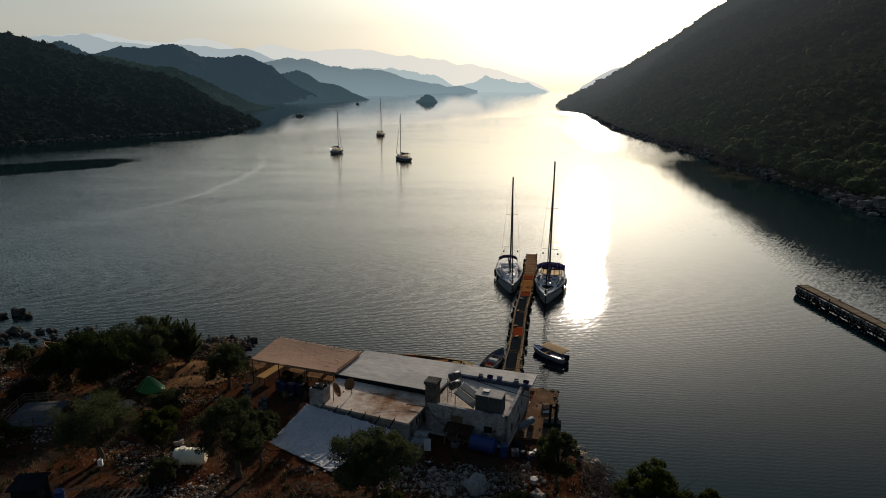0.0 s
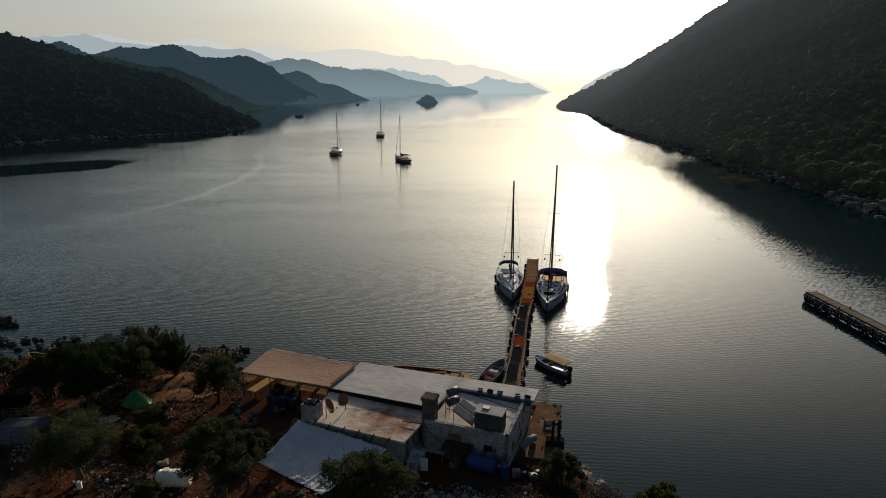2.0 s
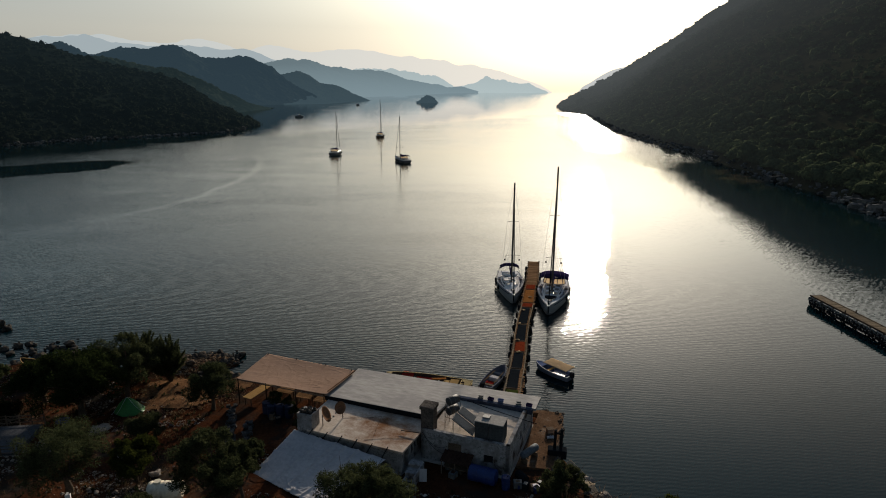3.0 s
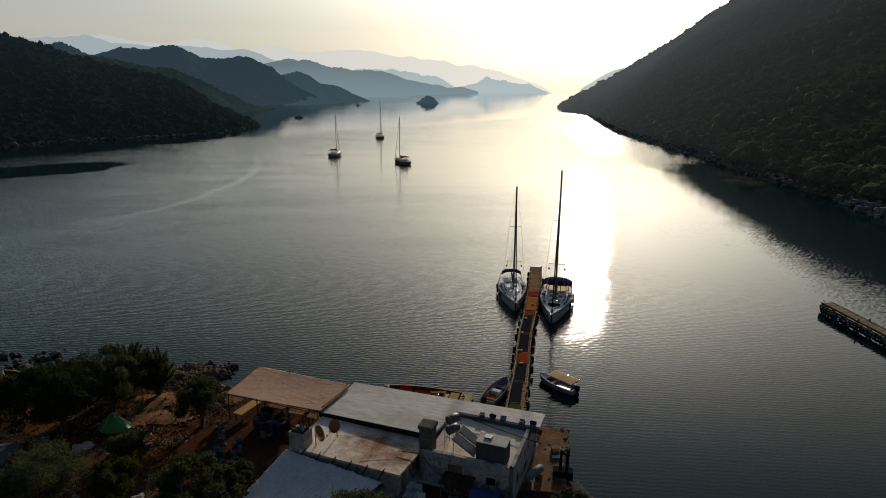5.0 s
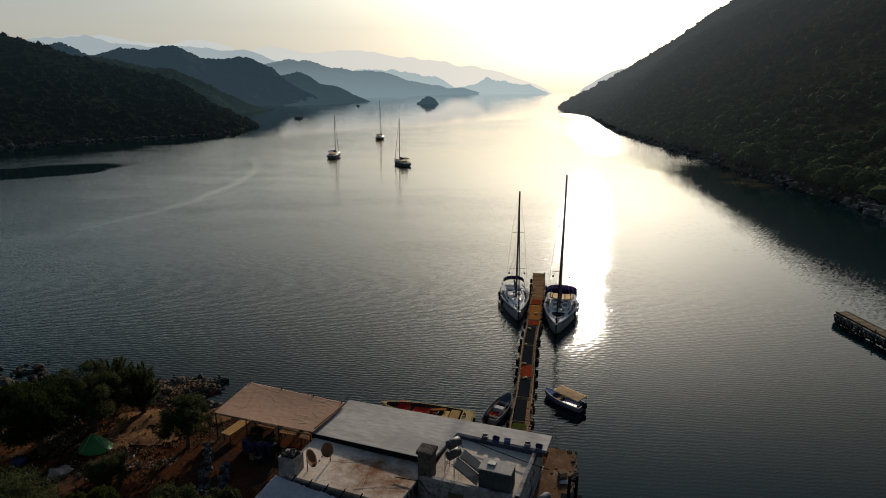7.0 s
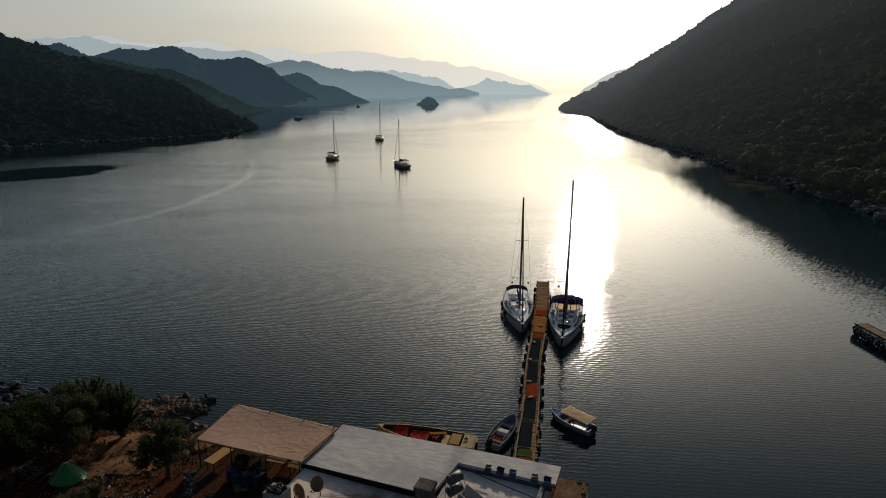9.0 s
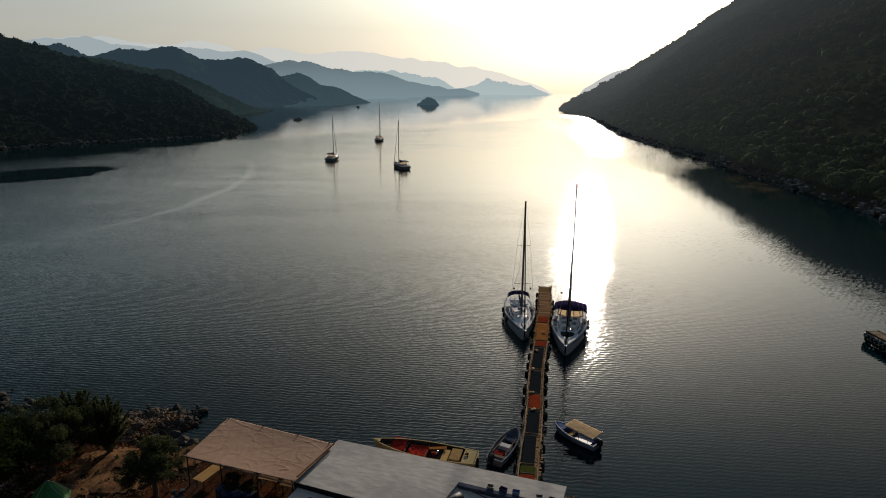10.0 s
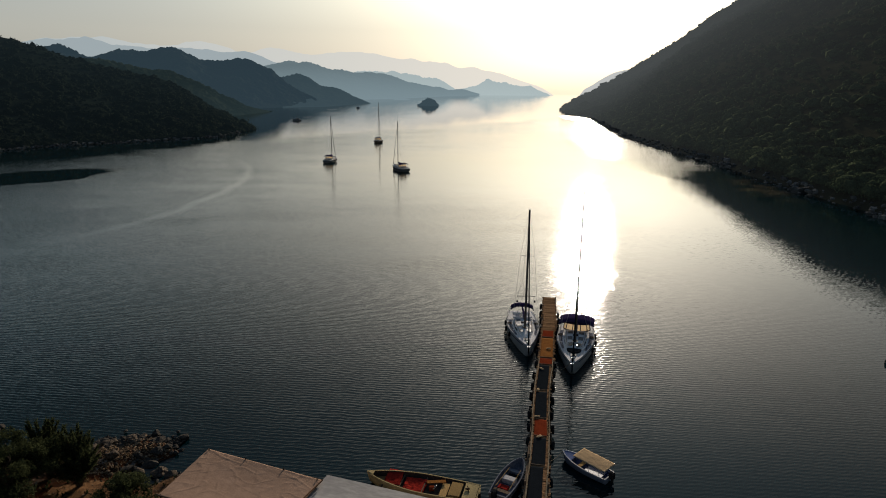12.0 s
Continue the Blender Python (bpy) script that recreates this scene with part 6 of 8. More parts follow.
for name, corners, sag, wrinkle, seed in (
        ("bow_cover", [(-0.5, 2.62, 0.5), (0.86, 2.55, 0.72), (0.95, 1.5, 0.66), (-0.45, 1.42, 0.48)], 0.05, 0.06, 31.0),
        ("red_cover", [(-0.8, 1.15, 0.44), (0.55, 1.2, 0.5), (0.66, -0.35, 0.46), (-0.8, -0.3, 0.42)], 0.08, 0.09, 33.0)):
    sheet = cloth(name, corners, 16, 16, M_REDPAINT, sag, wrinkle, seed)
    sheet.parent = rb
part("fuel_can", box(B(), -0.1, -0.75, 0.42, 0.3, 0.36, 0.3, turn=12, bevel=0.04), M_REDMAT, rb, "dark red fuel can")
part("steering_wheel", ring(B(), (-0.2, -1.0, 0.62), (0, 1, 0.9), 0.17, 0.018, 16, 5), M_STEEL, rb)
part("loose_board", box(B(), 0.42, -0.95, 0.6, 0.3, 1.3, 0.05, turn=18, bevel=0.01), M_ORANGEMAT, rb, "orange-brown varnished board laid aslant")
part("bench", box(B(), -0.1, -1.66, 0.46, 1.4, 0.5, 0.06, bevel=0.01), M_YELLOWWOOD, rb, "pale varnished bench")
part("engine_box", box(B(), 0.02, -2.4, 0.47, 1.45, 0.8, 0.2, bevel=0.03), M_OCHRE, rb, "ochre engine box")
part("stern_deck", box(B(), 0, -3.42, 0.55, 1.74, 0.9, 0.05), M_CREAM, rb)
cleat = box(B(), 0.12, -3.2, 0.66, 0.1, 0.3, 0.1, turn=20, bevel=0.02)
rod(cleat, (-0.15, -3.35, 0.6), (0.35, -3.15, 0.72), 0.03)
part("tiller_gear", cleat, M_DARKPOST, rb, "dark tiller fitting")
part("bilge", box(B(), 0, 0.2, 0.24, 1.3, 4.4, 0.03), M_DARKINSIDE, rb)
part("rudder", box(B(), 0, -4.0, 0.12, 0.05, 0.26, 0.85, bevel=0.01), M_DARKPOST, rb, "dark rudder")

# grey dinghy beside the pier
db = open_boat("dinghy", 4.35, 55.3, heading(2.0, 3.9), 4.5, 1.6, 0.52, M_BOATGREY, M_BOATINSIDE, M_BOATGREY, "grey open dinghy with outboard moored beside the pier", "dinghy", sharp=0.6, transom=0.8)
for y, mt in ((0.95, M_BOATGREY), (-1.55, M_OLDWOOD)):
    part("thwart", box(B(), 0, y, 0.4, 1.35, 0.3, 0.04, bevel=0.008), mt, db)
part("locker", box(B(), 0.02, -0.15, 0.36, 0.95, 0.5, 0.34, bevel=0.03), M_TARP, db, "grey-white locker")
part("red_bundle", box(B(), -0.1, -1.0, 0.25, 0.75, 0.55, 0.2, bevel=0.08), M_REDPAINT, db, "red cover in the stern")
part("dark_mat", box(B(), 0.05, 0.5, 0.22, 0.8, 0.6, 0.03), M_MAT, db)
ob_ = box(B(), -0.2, -2.35, 0.62, 0.34, 0.42, 0.5, bevel=0.07)
rod(ob_, (-0.2, -2.38, 0.4), (-0.2, -2.42, -0.4), 0.07, 0.05)
part("outboard", ob_, M_RUBBER, db, "black outboard motor")
for sx in (-1, 1):
    part("oar", rod(B(), (sx * 0.5, -1.4, 0.56), (sx * 0.42, 1.0, 0.58), 0.025), M_YELLOWWOOD, db)

# motorboat with a tan awning
mb = open_boat("motorboat", 9.95, 57.05, heading(-3.1, 3.1), 4.6, 1.75, 0.55, M_PALEBLUE, M_BLUEPAINT, M_DECK, "small white motorboat with a tan awning moored by the pier", "motorboat", sharp=0.65, transom=0.85)
part("foredeck", prism(B(), [(-0.66, 1.05, 0.66), (0.66, 1.05, 0.66), (0.5, 1.6, 0.7), (0.05, 2.2, 0.78), (-0.05, 2.2, 0.78), (-0.5, 1.6, 0.7)], 0.04), M_BLUEPAINT, mb)
awn = cloth("awning", [(-0.84, -2.3, 1.26), (0.84, -2.3, 1.26), (0.82, 0.75, 1.34), (-0.82, 0.75, 1.34)], 14, 26, M_AWNING, -0.06, 0.05, 41.0, thick=0.02)
awn.parent = mb
for sx in (-1, 1):
    for y in (-2.2, -0.8, 0.66):
        part("awning_pole", rod(B(), (sx * 0.74, y, 0.5), (sx * 0.8, y, 1.31), 0.018), M_STEEL, mb)
part("thwart", box(B(), 0, 0.3, 0.42, 1.4, 0.35, 0.05, bevel=0.01), M_YELLOWWOOD, mb, "varnished thwart")
part("cushion", box(B(), 0, -1.0, 0.3, 1.25, 1.6, 0.1, bevel=0.03), M_BLUE, mb, "blue floor cushion")
ob_ = box(B(), 0, -2.5, 0.68, 0.36, 0.46, 0.55, bevel=0.08)
rod(ob_, (0, -2.52, 0.45), (0, -2.56, -0.4), 0.07, 0.05)
part("outboard", ob_, M_RUBBER, mb, "black outboard motor")

mb.scale = (0.86, 0.86, 0.86)

# mooring lines
def mooring_line(a, b, sag, label):
    a, b = Vector(a), Vector(b)
    line = thing("mooring_line", (a.x, a.y, a.z), 0, label, "rope", "mooring lines by the pier")
    bm = B()
    prev = Vector()
    for q in range(1, 11):
        p = (b - a) * (q / 10) - Vector((0, 0, sag * 4 * (q / 10) * (1 - q / 10)))
        rod(bm, prev, p, 0.016, 0.016, 5)
        prev = p
    part("rope", bm, M_GREYPLANK, line)
    return line


mooring_line((11.7, 72.2, 1.38), (9.55, 70.4, 0.95), 0.12, "pale rope from the yacht bow to the pier")
mooring_line((8.1, 76.1, 1.38), (8.85, 73.8, 0.95), 0.1, "pale rope from the smaller yacht to the pier")
mooring_line((8.55, 58.4, 0.6), (7.1, 56.4, 0.95), 0.1, "thin rope from the motorboat to the pier")
mooring_line((5.3, 57.2, 0.7), (5.9, 58.3, 0.95), 0.06, "thin rope from the dinghy to the pier")

# ---------------------------------------------------------------- long jetty across the water
JETTY_AT, JETTY_TURN = Vector((46.2, 77.5)), 184.3
jetty = thing("jetty", (JETTY_AT.x, JETTY_AT.y, 0), JETTY_TURN, "long narrow timber jetty on posts hung with pale tyres", "jetty")
JL = 51.0
part("deck", box(B(), 0, JL / 2, 1.05, 1.3, JL, 0.12), M_DARKPOST, jetty)
part("kerb", box(B(), 0.7, JL / 2, 1.15, 0.1, JL, 0.1), M_DARKPOST, jetty)
part("kerb", box(B(), -0.7, JL / 2, 1.15, 0.1, JL, 0.1), M_OLDWOOD, jetty)
part("side_beam", box(B(), 0.68, JL / 2, 0.78, 0.1, JL, 0.2), M_DARKPOST, jetty)
part("side_beam", box(B(), 0.68, JL / 2, 0.22, 0.09, JL, 0.12), M_DARKPOST, jetty)
pm = mesh_of("plank", box(B(), 0, 0, 0, 1.34, 0.2, 0.04, bevel=0.006), M_GREYPLANK)
for k in range(110):
    ob = new("plank", pm)
    ob.parent = jetty
    ob.matrix_basis = pose(rng.uniform(-0.03, 0.03), 0.15 + 0.225 * k, 1.13 + rng.uniform(-0.008, 0.008), 0, 0, rng.uniform(-1.2, 1.2))
for k in range(26):
    for x in (-0.66, 0.66):
        part("post", rod(B(), (x, 0.3 + 2 * k, -3), (x, 0.3 + 2 * k, 1.15 + (0.3 if k % 5 == 3 else 0.05)), 0.085, 0.075), M_DARKPOST, jetty)
    if k < 14:
        bm = B()
        rod(bm, (0.66, 0.3 + 2 * k, 0.0), (0.66, 2.3 + 2 * k, 0.95), 0.045)
        rod(bm, (0.66, 2.3 + 2 * k, 0.0), (0.66, 0.3 + 2 * k, 0.95), 0.045)
        part("brace", bm, M_DARKPOST, jetty)
pale = mesh_of("tyre", ring(B(), (0, 0, 0), (1, 0, 0), 0.26, 0.07), M_TANKGREY, True)
along_jetty = Euler((0, 0, radians(JETTY_TURN))).to_matrix()
for k in range(44):
    for row in range(2):
        q = Vector((JETTY_AT.x, JETTY_AT.y, 0)) + along_jetty @ Vector((0.84, 0.3 + 0.56 * k + 0.25 * row + rng.uniform(-0.1, 0.1), 0.72 - 0.34 * row + rng.uniform(-0.08, 0.08)))
        ob = new("tyre", tyre_mesh if row else pale)
        ob.matrix_basis = pose(*q, 0, 0, JETTY_TURN + rng.uniform(-14, 14))
        tagged(ob, "black tyre hung low on the jetty side" if row else "pale worn tyre hung on the jetty side", "tyre", "tyres along the jetty")
for k, x in enumerate((-0.4, 0.0, 0.4)):
    q = Vector((JETTY_AT.x, JETTY_AT.y, 0)) + along_jetty @ Vector((x, -0.16, 0.65))
    ob = new("tyre", pale)
    ob.matrix_basis = pose(*q, 0, 0, JETTY_TURN + 90)
    tagged(ob, "pale worn tyre hung on the jetty end", "tyre", "tyres along the jetty")


def motor_cruiser(x, y, turn, L, label):
    b = thing("motor_cruiser", (x, y, 0), turn, label, "motorboat", "boats far out")
    secs = []
    for k in range(11):
        f = k / 10
        w = 0.17 * L * max(0.04, math.sin(min(1, f * 1.5) * math.pi / 2))
        d = 1.1 + 0.5 * (1 - f) ** 2
        secs.append([(-w, L * (0.5 - f), d), (-w * 0.8, L * (0.5 - f), 0.1), (0, L * (0.5 - f), -0.3), (w * 0.8, L * (0.5 - f), 0.1), (w, L * (0.5 - f), d)])
    part("hull", loft(B(), secs), M_GEL, b)
    part("cabin", loft(B(), [[(sx * w, y0, z) for sx, z in ((-1, 1.0), (-0.8, h), (0.8, h), (1, 1.0))] for y0, w, h in ((L * 0.22, 0.08 * L, 1.3), (L * 0.08, 0.12 * L, 2.3), (-L * 0.25, 0.13 * L, 2.4), (-L * 0.3, 0.13 * L, 1.2))]), M_GEL, b)
    part("window_band", box(B(), 0, -L * 0.08, 1.9, 0.225 * L, L * 0.3, 0.4), M_DARKGLASS, b)
    part("aerial", rod(B(), (0, -L * 0.2, 2.3), (0, -L * 0.24, 4.6), 0.04, 0.02), M_ALU, b)


motor_cruiser(-141, 574, 150, 9.5, "white motor cruiser lying off the far headland")
motor_cruiser(-150, 990, 30, 10.5, "white motor cruiser far down the inlet")

# lean-to and clutter by the annex wall
leanto = on_house("lean_to", 12.0, -2.3, -0.5, 0, "low lean-to with a rusty sheet roof against the annex", "lean-to")
bm = B()
loft(bm, [[(x, y, 1.72 + 0.18 * y + 0.03 * math.sin(x * 22) + dz) for x in (-1.05 + 2.1 * q / 44 for q in range(45))] for y, dz in ((0.0, 0), (-1.15, 0), (-1.15, -0.025), (0.0, -0.025))], loop=False)
part("roof_sheet", bm, M_RUSTSHEET, leanto, "corrugated rusty sheet")
for x in (-0.95, 0.0, 0.95):
    part("post", rod(B(), (x, -1.08, 0.45), (x, -1.08, 1.52), 0.04), M_OLDWOOD, leanto)
part("shelf", box(B(), 0.0, -0.6, 0.95, 1.8, 0.7, 0.05), M_OLDWOOD, leanto)


def cable(points, sag, name="cable", label="black cable slung over the roof", r=0.018):
    bm = B()
    for a, b in zip(points, points[1:]):
        a, b = Vector(a), Vector(b)
        prev = a
        for q in range(1, 9):
            f = q / 8
            p = a.lerp(b, f) - Vector((0, 0, sag * 4 * f * (1 - f)))
            rod(bm, prev, p, r, r, 5)
            prev = p
    ob = part(name, bm, M_RUBBER)
    ob.matrix_basis = pose(*local(0, 0, 0), 0, 0, HOUSE_TURN)
    return tagged(ob, label, "cable", "cables on the house")


cable([(2.6, -2.1, 1.89), (4.2, -1.7, 1.88), (5.4, -1.0, 1.88), (5.7, -2.4, 1.885), (6.2, -4.2, 1.885)], 0.0, r=0.008)
cable([(8.6, -3.0, 1.89), (7.0, -3.5, 1.885), (5.6, -4.3, 1.885)], 0.0, label="dark cable lying on the lower roof", r=0.008)
cable([(7.6, -2.4, 2.0), (9.1, -2.3, 2.05)], 0.0, label="black pipe reaching from the roof to the chimney", r=0.03)
cable([(9.2, -2.34, 2.2), (10.6, -2.36, 0.9), (12.6, -2.34, 1.0)], 0.25, label="loose cable hanging on the annex wall", r=0.014)
cable([(9.3, -2.36, 2.1), (11.1, -2.38, 1.5)], 0.5, label="loose cable hanging on the annex wall", r=0.012)
cable([(10.9, 2.6, 2.46), (16.6, 1.2, 2.44)], 0.06, label="dark pipe across the annex roof", r=0.03)
cable([(9.15, -0.5, 0.2), (9.15, -0.55, 2.6)], 0.0, label="dark downpipe beside the chimney", r=0.05)

def table_clutter(u, v, z, n, seed, mats, label, category, name, size=0.3):
    rs = random.Random(seed)
    for k in range(n):
        c = on_house(name, u + rs.uniform(-1, 1) * 0.9, v + rs.uniform(-0.5, 0.5), z, rs.uniform(0, 90), label, category, "clutter beside the house")
        h = size * rs.uniform(0.6, 1.2)
        part("body", box(B(), 0, 0, h / 2, size * rs.uniform(0.8, 1.5), size * rs.uniform(0.7, 1.2), h, bevel=0.02), mats[k % len(mats)], c)
        part("lid", box(B(), 0, 0, h + 0.012, size * 0.7, size * 0.6, 0.024, bevel=0.006), mats[(k + 1) % len(mats)], c)


table_clutter(12.3, -3.0, 0.0, 5, 3, (M_OLDWOOD, M_TANKGREY, M_RUSTSHEET), "old box standing by the annex wall", "box", "box", 0.42)
table_clutter(16.9, -2.6, 0.0, 6, 4, (M_BLUE, M_MAT, M_TANKGREY, M_OLDWOOD), "box of gear beside the annex corner", "box", "box", 0.4)
quay_box = thing("box", (7.9, 45.6, 0.72), 14, "small faded pinkish crate standing on the quay", "box")
part("body", box(B(), 0, 0, 0.15, 0.5, 0.4, 0.3, bevel=0.015), M_TAN, quay_box)
part("lid", box(B(), 0, 0, 0.315, 0.54, 0.44, 0.03, bevel=0.008), M_OLDWOOD, quay_box)
rag = cloth("rag", [(-0.4, -0.16, 0.05), (0.35, -0.2, 0.03), (0.4, 0.16, 0.05), (-0.3, 0.2, 0.03)], 10, 8, M_TARP, -0.05, 0.1, 77.0, thick=0.02)
rag.matrix_basis = pose(7.9, 44.8, 0.74, 0, 0, 10)
tagged(rag, "pale crumpled cloth lying on the earthy quay", "rag")
table_clutter(10.2, -6.2, 0.1, 4, 8, (M_TANKGREY, M_MAT, M_CONCRETE), "pale box on the ground by the house", "box", "box", 0.35)
table_clutter(-4.0, -1.4, 0.0, 4, 9, (M_OLDWOOD, M_MAT), "dark box near the canopy", "box", "box", 0.45)

# old gate posts at the quay corner
gate = thing("mooring_posts", (8.0, 42.9, 0.5), -10, "old dark timber mooring posts on a block at the quay edge", "mooring posts")
for x, h in ((-0.2, 2.0), (0.24, 2.1)):
    part("post", rod(B(), (x, 0, -0.1), (x + 0.03, 0.02, h), 0.115, 0.1), M_MAT, gate)
part("rail", box(B(), 0.02, 0.02, 1.75, 0.62, 0.1, 0.12), M_MAT, gate)
part("block", box(B(), 0, -0.1, 0.3, 1.35, 0.7, 0.62, bevel=0.05), M_MAT, gate, "dark block at the foot of the posts")


# ---------------------------------------------------------------- trees and shrubs
def leaf_cloud(rs, centres, radii, count, size, squash=0.85, droop=0.0):
    """Small bent leaf sprigs, scattered through lobes, denser towards their outsides."""
    w = np.array(radii) ** 2
    pick = rs.choice(len(radii), count, p=w / w.sum())
    d = rs.normal(size=(count, 3))
    d /= np.linalg.norm(d, axis=1)[:, None]
    r = np.array(radii)[pick] * (0.45 + 0.6 * rs.random(count) ** 0.6)
    bumps = 1 + 0.22 * np.sin(d[:, 0] * 5 + pick) * np.sin(d[:, 1] * 6 + 2 * pick) + 0.15 * np.sin(d[:, 2] * 9 + d[:, 0] * 7)
    p = np.array(centres)[pick] + d * (r * bumps)[:, None] * np.array([1, 1, squash])
    a = rs.normal(size=(count, 3)) + d * 0.9
    a[:, 2] -= droop
    a /= np.linalg.norm(a, axis=1)[:, None]
    b = np.cross(a, rs.normal(size=(count, 3)))
    b /= np.linalg.norm(b, axis=1)[:, None]
    nrm = np.cross(a, b)
    ln = size * rs.uniform(0.6, 1.4, count)[:, None]
    wd = ln * rs.uniform(0.28, 0.45, count)[:, None]
    v = np.stack([p - a * ln / 2, p + b * wd / 2 + nrm * ln * 0.1, p + a * ln / 2, p - b * wd / 2 + nrm * ln * 0.1], 1).reshape(-1, 3)
    return v


def tree(name, x, y, height, width, seed, mat, label, leaves=4500, size=0.2, trunk=0.35, category="tree", lean=0.0, lobes=9):
    rs = np.random.RandomState(seed)
    z0 = on_ground(x, y) - 0.1
    tr = thing(name, (x, y, z0), 0, label, category, "trees and shrubs on the shore")
    bm = B()
    th = height * trunk
    r0 = 0.055 * width * 0.6 + 0.03
    fork = Vector((lean * th, rs.uniform(-0.1, 0.1) * th, th))
    pts = [Vector((0, 0, 0)), Vector((lean * th * 0.3 + rs.uniform(-0.08, 0.08), rs.uniform(-0.08, 0.08), th * 0.5)), fork]
    rod(bm, pts[0], pts[1], r0 * 1.25, r0, 9)
    rod(bm, pts[1] - Vector((0, 0, 0.02)), fork, r0, r0 * 0.8, 9)
    centres, radii = [], []
    for k in range(lobes):
        a = 2 * math.pi * k / lobes + rs.uniform(-0.4, 0.4)
        lev = rs.uniform(0.25, 0.95) if k else 1.0
        out = width / 2 * (0.62 if k else 0.05) * math.sqrt(max(0.1, 1 - (lev - 0.45) ** 2 * 1.6)) * rs.uniform(0.75, 1.1)
        rad = width * rs.uniform(0.17, 0.26)
        c = Vector((fork.x + out * math.cos(a), fork.y + out * math.sin(a), th * 0.9 + (height - th * 0.9 - rad * 0.8) * lev))
        centres.append(tuple(c))
        radii.append(rad)
        mid = fork.lerp(c, 0.5) + Vector((0, 0, -0.06 * height))
        rod(bm, fork, mid, r0 * 0.5, r0 * 0.34, 6)
        rod(bm, mid, c, r0 * 0.34, r0 * 0.12, 5)
        for _ in range(3):
            e = c + Vector(rs.normal(size=3)) * rad * 0.6
            rod(bm, mid.lerp(c, 0.6), e, r0 * 0.15, r0 * 0.05, 4)
    part("trunk", bm, M_BARK, tr)
    sub_c, sub_r = [], []
    for c, rad in zip(centres, radii):  # each lobe breaks up into sprays
        for _ in range(8):
            d = rs.normal(size=3)
            d[2] = abs(d[2]) * 0.9 - 0.2
            d /= np.linalg.norm(d)
            sub_c.append(tuple(np.array(c) + d * rad * rs.uniform(0.55, 1.0)))
            sub_r.append(rad * rs.uniform(0.28, 0.5))
    centres, radii = sub_c, sub_r
    quads("crown", leaf_cloud(rs, centres, radii, int(leaves * 2.9), size * 0.9), mat, tr)
    return tr


tree("tree", -29.4, 47.6, 5.6, 6.6, 1, M_GREEN, "broad dark green tree on the shore", 12000, 0.22, 0.25, lobes=15)
tree("tree", -33.6, 49.4, 4.0, 4.6, 21, M_GREEN, "dark green tree beside the broad tree", 6000, 0.22, 0.22)
tree("tree", -27.4, 50.9, 5.7, 5.7, 2, M_SHADE, "tall dark leaning tree above the tent", 13000, 0.18, 0.3, lean=0.12, lobes=14)
tree("tree", -39.1, 51.3, 3.0, 2.6, 22, M_OLIVE, "small olive tree on the stony shore", 3500, 0.17, 0.3)
tree("tree", -19.2, 48.7, 4.2, 4.0, 4, M_SHADE, "small dark olive tree near the canopy", 7500, 0.16, 0.25, lobes=11)
tree("tree", -13.7, 35.1, 5.8, 4.4, 5, M_SHADE, "olive tree on stony ground", 9500, 0.16, 0.3, lobes=12)
tree("tree", -12.6, 36.2, 4.2, 2.8, 23, M_SHADE, "younger olive tree beside the larger one", 5000, 0.16, 0.32)
tree("shrub", -19.9, 37.9, 3.3, 3.5, 6, M_LIME, "rounded dark green shrub", 8500, 0.15, 0.08, category="shrub")
tree("olive_tree", -23.7, 36.8, 4.9, 5.4, 7, M_OLIVE, "thin silvery olive tree with visible limbs", 8000, 0.14, 0.28, lobes=15)
tree("tree", -4.6, 33.4, 4.8, 5.0, 8, M_OLIVE, "dense olive tree in front of the tarpaulin", 13000, 0.15, 0.22, lobes=15)
tree("shrub", -3.6, 30.6, 2.3, 3.0, 9, M_LIME, "low green shrub before the olive tree", 5000, 0.15, 0.1, category="shrub")
tree("tree", 7.2, 35.7, 4.2, 3.2, 10, M_SHADE, "slim tree beside the quay path", 7500, 0.15, 0.25, lobes=11)
tree("shrub", 13.0, 33.9, 3.0, 4.3, 11, M_LIME, "broad green shrub on the shore rocks", 8500, 0.17, 0.08, category="shrub")
tree("shrub", 16.2, 33.2, 2.3, 2.6, 12, M_LIME, "green shrub by the water", 4000, 0.17, 0.1, category="shrub")
tree("shrub", 18.6, 31.8, 2.0, 2.0, 13, M_OLIVE, "thin shrub by the water", 1800, 0.18, 0.15, category="shrub")
tree("shrub", -31.5, 37.2, 2.2, 4.6, 14, M_LIME, "low spreading green shrub", 7500, 0.16, 0.05, category="shrub")
tree("shrub", -22.6, 44.2, 1.9, 3.2, 15, M_SHADE, "low dark shrub on red soil", 5000, 0.15, 0.06, category="shrub")
tree("shrub", -13.4, 40.6, 1.9, 2.3, 16, M_SHADE, "small green shrub beside the path", 3500, 0.15, 0.1, category="shrub")
tree("shrub", -37.0, 53.2, 1.8, 3.2, 17, M_GREEN, "low shrub near the shore rocks", 4500, 0.18, 0.06, category="shrub")
tree("shrub", -35.2, 46.5, 1.4, 3.2, 18, M_PINE, "dark low scrub on stony ground", 3500, 0.18, 0.05, category="shrub")
tree("shrub", 4.4, 33.0, 1.3, 2.6, 19, M_PINE, "dark low scrub on rubble", 4000, 0.16, 0.05, category="shrub")
tree("shrub", -43.0, 50.5, 1.8, 3.2, 20, M_GREEN, "low shrub near the shore rocks", 4000, 0.18, 0.05, category="shrub")
tree("shrub", -18.4, 34.6, 1.5, 2.2, 24, M_SHADE, "low weedy shrub beside the plastic tank", 2500, 0.15, 0.05, category="shrub")

